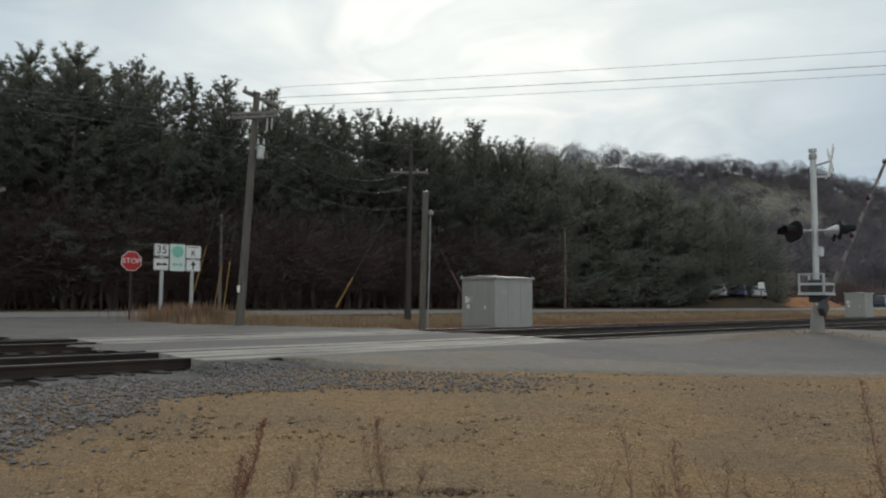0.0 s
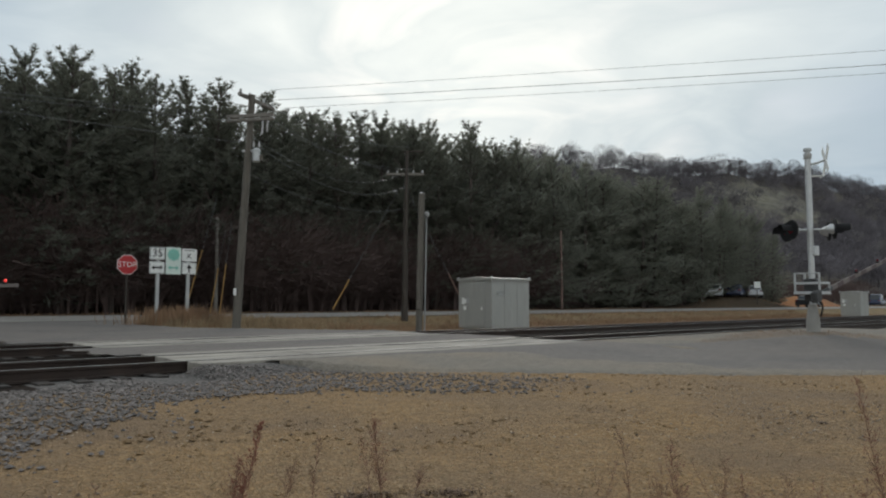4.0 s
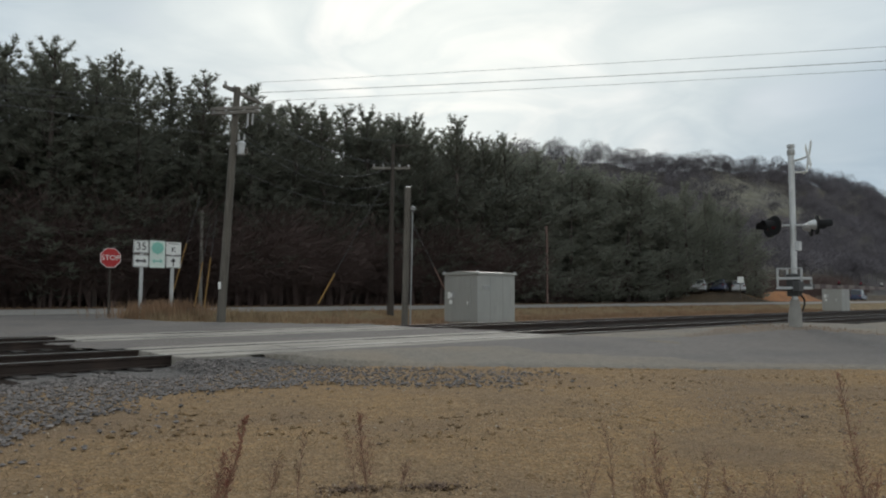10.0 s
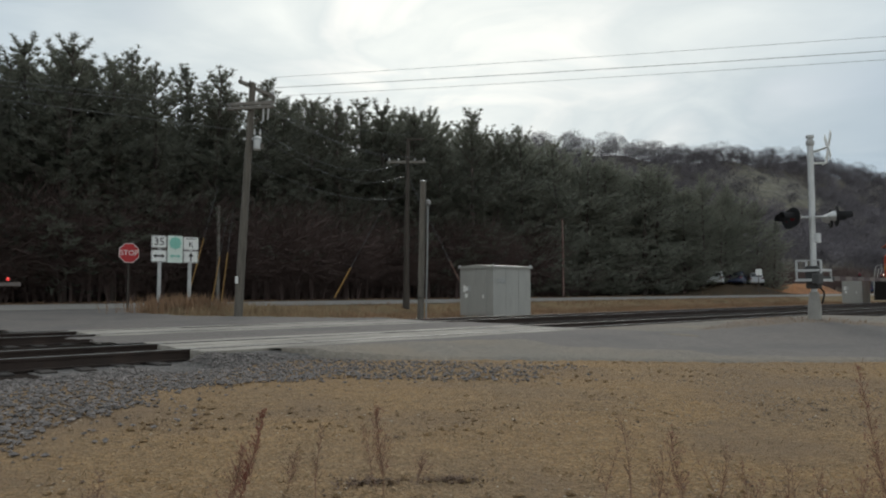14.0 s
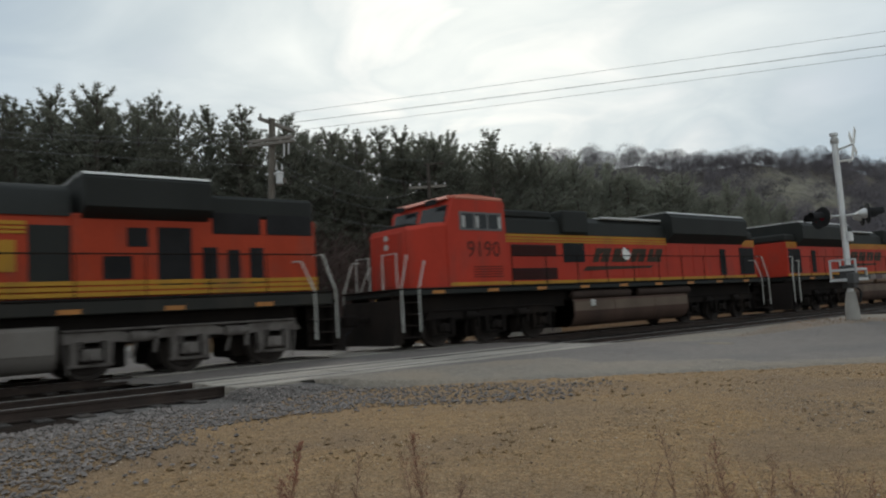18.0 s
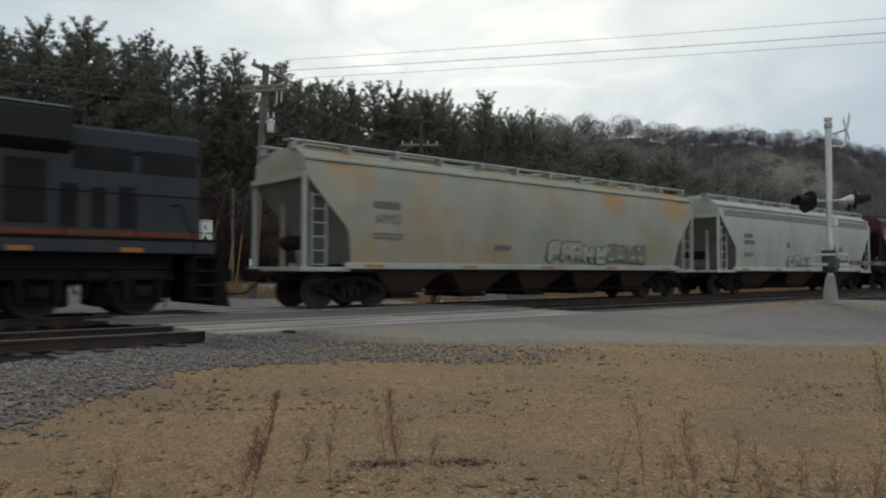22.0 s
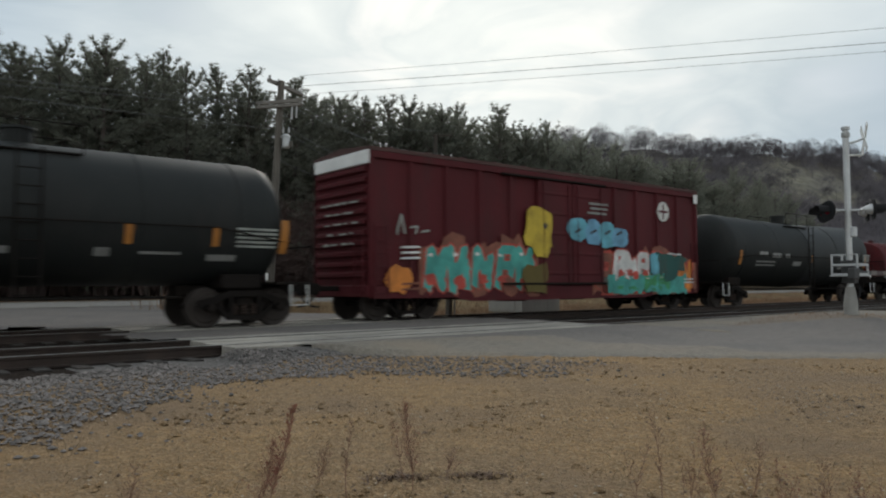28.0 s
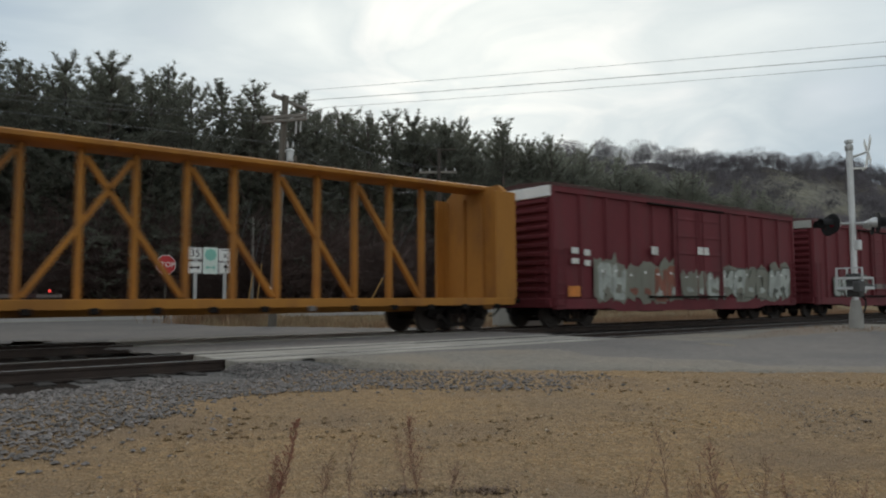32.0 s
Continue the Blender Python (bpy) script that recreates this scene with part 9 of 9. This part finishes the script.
# ---- boxcars ----
def boxcar(d0, L, body, label, ztop, pale_end):
    car = consist("boxcar", d0, label, "boxcar")
    part("body", Mesh().box(0.06, L - 0.06, -1.44, 1.44, 0.95, ztop - 0.16, 0.02), body, car)
    part("roof", Mesh().prism([(-1.53, ztop - 0.2), (-1.53, ztop - 0.1), (0, ztop + 0.02), (1.53, ztop - 0.1), (1.53, ztop - 0.2)], "x", 0, L), M["hop_brown"] if pale_end else M["hop_red_top"], car)
    for i in range(12):
        x = 0.7 + (L - 1.4) * i / 11
        part("roof_seam", Mesh().prism([(-1.5, ztop - 0.1), (-1.5, ztop - 0.06), (0, ztop + 0.06), (1.5, ztop - 0.06), (1.5, ztop - 0.1)], "x", x - 0.03, x + 0.03), M["hop_red_top"], car)
    dx0, dx1 = L * 0.41, L * 0.62
    for s in (-1, 1):
        y0, y1 = sorted((s * 1.38, s * 1.52))
        sill = part("side_sill", Mesh().prism([(0.1, 0.95), (0.1, 0.62), (2.8, 0.62), (3.6, 0.5), (L - 3.6, 0.5), (L - 2.8, 0.62), (L - 0.1, 0.62), (L - 0.1, 0.95)], "y", y0, y1), body, car)
        part("top_chord", Mesh().box(0.02, L - 0.02, y0, y1 + 0.0, ztop - 0.4, ztop - 0.2, 0.015), body, car)
        k = 13
        for i in range(k):
            x = 0.1 + (L - 0.2) * i / (k - 1)
            if dx0 - 0.1 < x < dx1 + 0.1:
                continue
            y0, y1 = sorted((s * 1.43, s * 1.53))
            part("side_post", Mesh().prism([(x - 0.1, s * 1.43), (x - 0.05, s * 1.53), (x + 0.05, s * 1.53), (x + 0.1, s * 1.43)], "z", 0.95, ztop - 0.4), body, car)
        for a, b in ((dx0, (dx0 + dx1) / 2 - 0.02), ((dx0 + dx1) / 2 + 0.02, dx1)):
            y0, y1 = sorted((s * 1.43, s * 1.56))
            door = part("door", Mesh().box(a, b, y0, y1, 0.98, ztop - 0.45, 0.02), body, car)
            for z in np.linspace(1.3, ztop - 0.9, 5):
                y0, y1 = sorted((s * 1.55, s * 1.585))
                part("door_rib", Mesh().box(a + 0.08, b - 0.08, y0, y1, z, z + 0.09, 0.01), body, door)
            for x in (a + 0.2, b - 0.2):
                part("lock_rod", Mesh().tube((x, s * 1.6, 1.0), (x, s * 1.6, ztop - 0.5), 0.02, seg=6), body, door)
        for z in (0.97, ztop - 0.44):
            y0, y1 = sorted((s * 1.5, s * 1.62))
            part("door_track", Mesh().box(dx0 - 1.6, dx1 + 0.1, y0, y1, z, z + 0.07, 0.01), M["under"], car)
    for x, s in ((0.0, 1), (L, -1)):
        for k in range(11):
            z = 1.15 + (ztop - 1.95) * k / 10
            part("end_corrugation", Mesh().prism([(x + 0.07 * s, z), (x - 0.05 * s, z + 0.07), (x - 0.05 * s, z + 0.15), (x + 0.07 * s, z + 0.22)], "y", -1.3, 1.3), body, car)
        a, b = sorted((x - 0.02 * s, x + 0.07 * s))
        part("end_top_panel", Mesh().box(a, b, -1.46, 1.46, ztop - 0.55, ztop - 0.18, 0.02), M["white"] if pale_end else M["hop_grey"], car, "pale top panel of the car's end")
        ladder(car, x + 0.35 * s, -1.56, 0.7, 2.6, body)
        ladder(car, x - 0.1 * s, -1.1, 0.8, 2.4, body, 0.42, "y")
        part("centre_sill", Mesh().box(min(x, x + 4 * s), max(x, x + 4 * s), -0.33, 0.33, 0.72, 0.98, 0.02), M["under"], car)
        part("end_sill", Mesh().box(min(x - 0.06 * s, x + 0.2 * s), max(x - 0.06 * s, x + 0.2 * s), -1.44, 1.44, 0.66, 0.97, 0.02), body, car)
        part("sill_step", Mesh().path([(x + 0.15 * s, -1.5, 0.7), (x + 0.15 * s, -1.52, 0.35), (x + 0.55 * s, -1.52, 0.35), (x + 0.55 * s, -1.5, 0.7)], 0.02, 5), M["under"], car)
        coupler(car, x - 0.7 * s, -s)
        truck(car, x + 1.55 * s)
    part("brake_gear", Mesh().box(L / 2 - 2.2, L / 2 - 1.2, -0.9, -0.3, 0.45, 0.85, 0.06).tube((L / 2 + 0.5, -0.8, 0.62), (L / 2 + 1.6, -0.8, 0.62), 0.17, seg=12).tube((3.5, -0.6, 0.55), (L - 3.5, -0.6, 0.55), 0.02, seg=5), M["under"], car)
    return car


def boxcars():
    b = boxcar(81.55, 15.5, M["box_red"], "dark red boxcar with teal and white graffiti", 4.78, True)
    sprayed(b, 1.8, 6.2, 0.72, 2.2, ["g_teal"], "g_red", 71, 5, -1.535, back="g_rust")
    part("graffiti_cloud", Mesh().prism(blob(random.Random(66), 0.95, 1.12, 0.85, 0.75, 14, 0.2), "y", -1.56, -1.53), M["g_orange"], b, "orange sprayed cloud")
    for z in (0.85, 1.0, 1.7, 1.85, 2.0):
        part("graffiti_mark", Mesh().prism(stroke((1.0, z), (1.6, z + 0.03), 0.06), "y", -1.57, -1.53), M["g_white"] if z > 1.5 else M["g_rust"], b, "thin sprayed line")
    sprayed(b, 9.2, 15.1, 0.72, 2.1, ["g_rust", "g_moss", "g_orange"], "g_red", 72, 6, -1.533, back="g_rust")
    sprayed(b, 10.0, 12.2, 1.15, 2.2, ["g_white"], "g_red", 78, 3, -1.55)
    sprayed(b, 10.0, 14.4, 0.7, 1.35, ["g_teal", "g_green", "g_teal"], "g_teal", 73, 5, -1.552, back="g_teal")
    scrawl = random.Random(12)
    for k in range(3, 8):
        z = 1.15 + 0.283 * k + 0.075
        y = -1.0 + scrawl.uniform(0, 0.3)
        while y < 0.7:
            w = scrawl.uniform(0.15, 0.5)
            part("graffiti_mark", Mesh().box(-0.056, -0.048, y, y + w, z + scrawl.uniform(0, 0.02), z + scrawl.uniform(0.05, 0.07), 0.002), M["g_grey"], b, "pale scrawl on the end ribs")
            y += w + scrawl.uniform(0.06, 0.3)
    dark_teal = paint("dark_teal_spray", (0.035, 0.105, 0.095), 0.7, dirt=(0.10, 0.05, 0.035), damt=0.5, dscale=1.6)
    for k, (x, z, w, h) in enumerate(((12.95, 1.72, 0.9, 0.8), (13.5, 1.62, 1.0, 0.95), (14.1, 1.78, 0.8, 0.6))):
        part("graffiti_cloud", Mesh().prism(blob(random.Random(60 + k), x, z, w, h, 16, 0.3), "y", -1.575 - 0.002 * k, -1.53), dark_teal, b, "dark teal sprayed cloud")
    part("graffiti_mark", Mesh().prism(blob(random.Random(64), 12.5, 1.72, 0.5, 0.75, 16, 0.12), "y", -1.585, -1.53), M["g_cyan"], b, "pale blue sprayed disc")
    part("graffiti_mark", Mesh().prism(blob(random.Random(65), 11.35, 1.3, 0.34, 0.3, 14, 0.1), "y", -1.585, -1.53), M["g_red"], b, "red sprayed dot")
    part("graffiti_mark", Mesh().prism(stroke((13.4, 2.12), (14.2, 2.1), 0.06), "y", -1.588, -1.53), M["g_white"], b, "white sprayed line")
    part("graffiti_mark", Mesh().box(14.45, 14.95, -1.58, -1.53, 0.8, 1.0, 0.01), M["g_orange"], b, "orange sprayed block")
    for z in (1.04, 1.16):
        part("graffiti_mark", Mesh().prism(stroke((14.4, z), (15.0, z + 0.01), 0.05), "y", -1.585, -1.53), M["g_white"], b, "white sprayed line")
    part("graffiti_figure", Mesh().prism(blob(random.Random(74), 6.35, 2.75, 1.3, 1.3, 16, 0.12), "y", -1.61, -1.59), M["g_yellow"], b, "yellow sprayed figure")
    part("graffiti_figure", Mesh().prism(blob(random.Random(75), 6.45, 2.2, 0.75, 0.7, 12, 0.2), "y", -1.613, -1.59), M["g_yellow"], b, "yellow sprayed figure")
    part("graffiti_mark", Mesh().prism(blob(random.Random(76), 6.6, 2.85, 0.16, 0.2, 8, 0.2), "y", -1.618, -1.6), M["g_black"], b)
    part("graffiti_cloud", Mesh().prism(blob(random.Random(77), 6.2, 1.2, 1.3, 0.9, 12, 0.3), "y", -1.604, -1.59), M["g_moss_yellow"], b, "olive sprayed cloud")
    for k, (x, w, h) in enumerate(((8.2, 0.95, 0.8), (9.0, 0.8, 0.85), (9.75, 0.9, 0.85), (10.4, 0.95, 0.7))):
        part("graffiti_letter", Mesh().prism(blob(random.Random(90 + k), x, 2.8 - 0.06 * k, w, h, 14, 0.12), "y", -1.61 - 0.002 * k, -1.59), M["g_cyan" if k % 2 == 0 else "g_blue"], b, "pale blue bubble shape")
        part("graffiti_mark", Mesh().prism(stroke((x - 0.15, 2.7), (x + 0.12, 2.82), 0.09), "y", -1.62, -1.6), M["g_black"], b)
    marks(b, M["stencil_dim"], [(9.3, 3.72, 1.0, 0.08), (9.3, 3.56, 0.9, 0.08), (9.2, 3.4, 1.0, 0.08), (9.0, 3.1, 0.6, 0.06)], -1.6)
    for p, q in (((0.85, 2.35), (1.0, 2.9)), ((1.0, 2.9), (1.12, 2.4)), ((1.3, 2.55), (1.55, 2.6)), ((1.55, 2.6), (1.5, 2.4)), ((1.7, 2.45), (1.95, 2.5))):
        part("graffiti_mark", Mesh().prism(stroke(p, q, 0.06), "y", -1.545, -1.53), M["g_grey"], b, "thin grey sprayed line")
    part("herald_disc", Mesh().turn([(-0.006, 0.0), (-0.006, 0.37), (0.004, 0.37)], (13.15, -1.536, 3.7), "y", 28), M["stencil"], b, "white round herald")
    part("herald_cross", Mesh().box(13.11, 13.19, -1.552, -1.54, 3.42, 3.98, 0.003).box(12.87, 13.43, -1.552, -1.541, 3.66, 3.74, 0.003), M["box_red"], b)
    part("corner_patch", Mesh().box(15.2, 15.45, -1.56, -1.53, 4.15, 4.5, 0.004), M["white"], b)
    b = boxcar(160.5, 16.3, M["box_red2"], "dusty red boxcar with faded white graffiti", 4.85, True)
    sprayed(b, 2.2, 7.0, 0.85, 2.15, ["g_grey", "g_moss_pale", "g_rust"], "g_moss_pale", 81, 6, -1.536, back="g_moss_pale")
    sprayed(b, 7.1, 9.6, 0.9, 2.0, ["g_moss_pale", "g_grey"], "g_moss_pale", 84, 3, -1.59)
    sprayed(b, 9.8, 15.6, 0.9, 2.2, ["g_grey", "g_moss_pale", "g_grey"], "g_moss", 82, 6, -1.536, back="g_moss_pale")
    marks(b, M["stencil"], [(1.0, 2.55, 0.35, 0.2), (1.6, 2.5, 0.3, 0.2), (1.0, 2.2, 0.35, 0.18), (1.6, 2.15, 0.3, 0.18), (5.4, 2.7, 0.4, 0.3), (8.6, 2.8, 0.8, 0.3)], -1.6)
    marks(b, M["g_orange"], [(1.0, 1.2, 0.6, 0.35)], -1.536, "stencil_mark", "orange paint mark")
    b = boxcar(178.7, 16.3, M["box_red2"], "dusty red boxcar at the end of view", 4.85, False)
    sprayed(b, 2.0, 6.0, 0.95, 2.0, ["g_grey", "g_moss"], "g_moss", 83, 5, -1.536)


boxcars()


# ---- coil car and centre-beam flat ----
def coil_car(d0):
    L = 18.0
    car = consist("coil_car", d0, "coil steel car under two dull red hoods", "coil car")
    part("deck", Mesh().box(0.1, L - 0.1, -1.45, 1.45, 1.02, 1.36, 0.03), M["under"], car)
    for s in (-1, 1):
        y0, y1 = sorted((s * 1.36, s * 1.5))
        part("side_sill", Mesh().prism([(0.2, 1.0), (2.6, 1.0), (4.0, 0.6), (L - 4.0, 0.6), (L - 2.6, 1.0), (L - 0.2, 1.0), (L - 0.2, 1.3), (0.2, 1.3)], "y", y0, y1), M["coil_sill"], car)
        for x in (1.0, 5.0, 6.6, 9.5, 12.5, 16.6):
            y0, y1 = sorted((s * 1.5, s * 1.508))
            part("reflector", Mesh().box(x - 0.35, x + 0.35, y0, y1, 1.14, 1.26, 0.002), M["reflect"], car)
    half = [(-1.42, 1.38), (-1.46, 1.7), (-1.44, 2.2), (-1.34, 2.65), (-1.12, 3.0), (-0.75, 3.24), (-0.3, 3.34)]
    prof = half + [(-y, z) for y, z in half[::-1]]
    for a, b in ((0.2, 8.72), (8.78, L - 0.25)):
        m = Mesh()
        rings = []
        for x, sc in ((a, 0.9), (a + 0.06, 0.97), (a + 0.25, 1.0), (b - 0.25, 1.0), (b - 0.06, 0.97), (b, 0.9)):
            rings.append([(x, y * (0.5 + 0.5 * sc), 1.38 + (z - 1.38) * sc) for y, z in prof])
        hood = part("hood", m.loft(rings), M["coil_red"], car)
        for i in range(4):
            x = a + 0.9 + (b - a - 1.8) * i / 3
            part("hood_band", Mesh().loft([[(x - 0.05, y * 1.012, z + 0.012) for y, z in prof], [(x + 0.05, y * 1.012, z + 0.012) for y, z in prof]]), M["coil_red"], hood)
        for x in (a + 1.9, b - 1.9):
            part("lifting_lug", Mesh().box(x - 0.12, x + 0.12, -0.12, 0.12, 3.3, 3.5, 0.03), M["coil_red"], hood)
    for k, (p, q, key) in enumerate((((4.2, 1.62), (4.7, 1.72), "g_white"), ((4.45, 1.5), (4.5, 1.85), "g_white"), ((4.75, 1.55), (5.0, 1.8), "g_white"), ((5.0, 1.8), (5.1, 1.55), "g_white"), ((5.2, 1.55), (5.3, 1.78), "g_white"), ((5.3, 1.62), (5.65, 1.7), "g_grey"),
                                     ((7.4, 1.55), (7.75, 1.68), "g_grey"), ((7.8, 1.5), (7.95, 1.72), "g_white"), ((8.1, 1.6), (8.4, 1.62), "g_grey"), ((8.2, 1.5), (8.3, 1.74), "g_grey"))):
        part("graffiti_mark", Mesh().prism(stroke(p, q, 0.035), "y", -1.478 - 0.0015 * k, -1.44), M[key], car, "thin pale scrawl")
    marks(car, M["stencil_dim"], [(1.5, 1.85, 0.2, 0.12), (1.5, 2.02, 0.26, 0.07), (5.6, 2.2, 0.26, 0.16), (5.5, 2.42, 0.14, 0.16)], -1.475)
    for x, s in ((0.0, 1), (L, -1)):
        a, b = sorted((x, x + 3.4 * s))
        part("centre_sill", Mesh().box(a, b, -0.33, 0.33, 0.74, 1.02, 0.02), M["under"], car)
        a, b = sorted((x + 0.1 * s, x + 2.6 * s))
        part("end_walkway", Mesh().box(a, b, -1.6, -1.4, 1.27, 1.31, 0.005), M["alu"], car)
        er = Mesh().path([(x + 0.05 * s, -1.42, 1.3), (x + 0.05 * s, -1.42, 2.2), (x + 0.05 * s, 1.42, 2.2), (x + 0.05 * s, 1.42, 1.3)], 0.022, 6)
        part("end_rail", er, M["under"], car)
        coupler(car, x - 0.6 * s, -s)
        truck(car, x + 1.9 * s)


def centre_beam(d0):
    L = 22.9
    car = consist("centre_beam_flatcar", d0, "empty yellow centre-beam lumber flatcar", "flatcar")
    Y = M["beam_yellow"]
    for s in (-1, 1):
        y0, y1 = sorted((s * 0.45, s * 1.48))
        part("deck", Mesh().box(0.3, L - 0.3, y0, y1, 0.9, 0.98, 0.01), Y, car)
        y0, y1 = sorted((s * 1.42, s * 1.52))
        part("side_sill", Mesh().box(0.1, L - 0.1, y0, y1, 0.78, 1.0, 0.015), Y, car)
        for i in range(18):
            x = 0.9 + (L - 1.8) * i / 17
            y0, y1 = sorted((s * 1.5, s * 1.6))
            part("winch", Mesh().box(x - 0.1, x + 0.1, y0, y1, 0.68, 0.82, 0.02), M["under"] if i % 6 else M["frame_silver"], car)
    part("centre_sill", Mesh().box(0.0, L, -0.4, 0.4, 0.62, 0.95, 0.03), Y, car)
    # top chord and the open web below it
    part("top_chord", Mesh().prism([(-0.5, 4.42), (-0.5, 4.51), (-0.42, 4.56), (0.42, 4.56), (0.5, 4.51), (0.5, 4.42), (0.38, 4.36), (-0.38, 4.36)], "x", 0.0, L), Y, car)
    posts = [1.3 + i * 1.19 for i in range(1, 17)]
    for x in [1.3] + posts:
        part("web_post", Mesh().box(x - 0.06, x + 0.06, -0.11, 0.11, 0.95, 4.36, 0.012), Y, car)
    p = [1.3] + posts

    def brace(xa, za, xb, zb):
        a, b = Vector((xa, 0, za)), Vector((xb, 0, zb))
        d = (b - a).normalized()
        n = Vector((-d.z, 0, d.x)) * 0.055
        for y0, y1 in ((-0.09, 0.09),):
            part("web_brace", Mesh().prism([((a + n).x, (a + n).z), ((b + n).x, (b + n).z), ((b - n).x, (b - n).z), ((a - n).x, (a - n).z)], "y", y0, y1), Y, car)
    brace(p[0] + 0.1, 4.2, p[1] + 0.05, 1.05)
    for i in (1, 3, 5, 7):
        brace(p[i] + 0.1, 1.05, p[i + 2] - 0.1, 4.2)
    for i in (8, 10, 12, 14):
        brace(p[i] + 0.1, 4.2, p[i + 2] - 0.1, 1.05)
    for x, s in ((0.0, 1), (L, -1)):
        a, b = sorted((x, x + 0.6 * s))
        wall = part("bulkhead", Mesh().prism([(-1.48, 0.95), (-1.48, 4.2), (-1.1, 4.5), (1.1, 4.5), (1.48, 4.2), (1.48, 0.95)], "x", *sorted((x + 0.25 * s, x + 0.42 * s))), Y, car)
        for y in (-1.42, -0.5, 0.42, 1.34):
            part("bulkhead_post", Mesh().box(a, a + 0.5 if s > 0 else b, y, y + 0.1, 0.95, 4.2, 0.012) if s > 0 else Mesh().box(b - 0.5, b, y, y + 0.1, 0.95, 4.2, 0.012), Y, wall)
        for z in (1.3, 2.0, 2.7, 3.4, 4.05):
            part("bulkhead_rib", Mesh().box(*sorted((x + 0.03 * s, x + 0.28 * s)), -1.4, 1.4, z, z + 0.1, 0.012), Y, wall)
        part("bulkhead_side", Mesh().box(*sorted((x + 0.02 * s, x + 0.85 * s)), -1.5, -1.44, 0.98, 4.25, 0.01), Y, wall)
        part("bulkhead_side", Mesh().box(*sorted((x + 0.02 * s, x + 0.85 * s)), 1.44, 1.5, 0.98, 4.25, 0.01), Y, wall)
        ladder(car, x - 0.04 * s, -1.0, 0.9, 4.2, Y, 0.42, "y")
        coupler(car, x - 0.7 * s, -s)
        truck(car, x + 2.0 * s)


coil_car(115.8)
centre_beam(136.0)


# ---------------- what moves ----------------
def motions():
    for car, d0 in TRAIN:
        walk(car, [(t, pose(*W(d0 - travel(t), TRACKS[1]), 0, 0, RZ)) for t in range(0, 33, 2)])
    walk(moving_car, [(t, pose(*W(1.97 + 24.2 * t, 40.2, HIGHWAY_Z), 0, 0, RZ)) for t in range(0, 33, 4)])
    for arm, m, rows in ARMS:
        walk(arm, [(t, m @ pose(0, 0, 0, 0, -a, 0)) for t, a in rows])


motions()
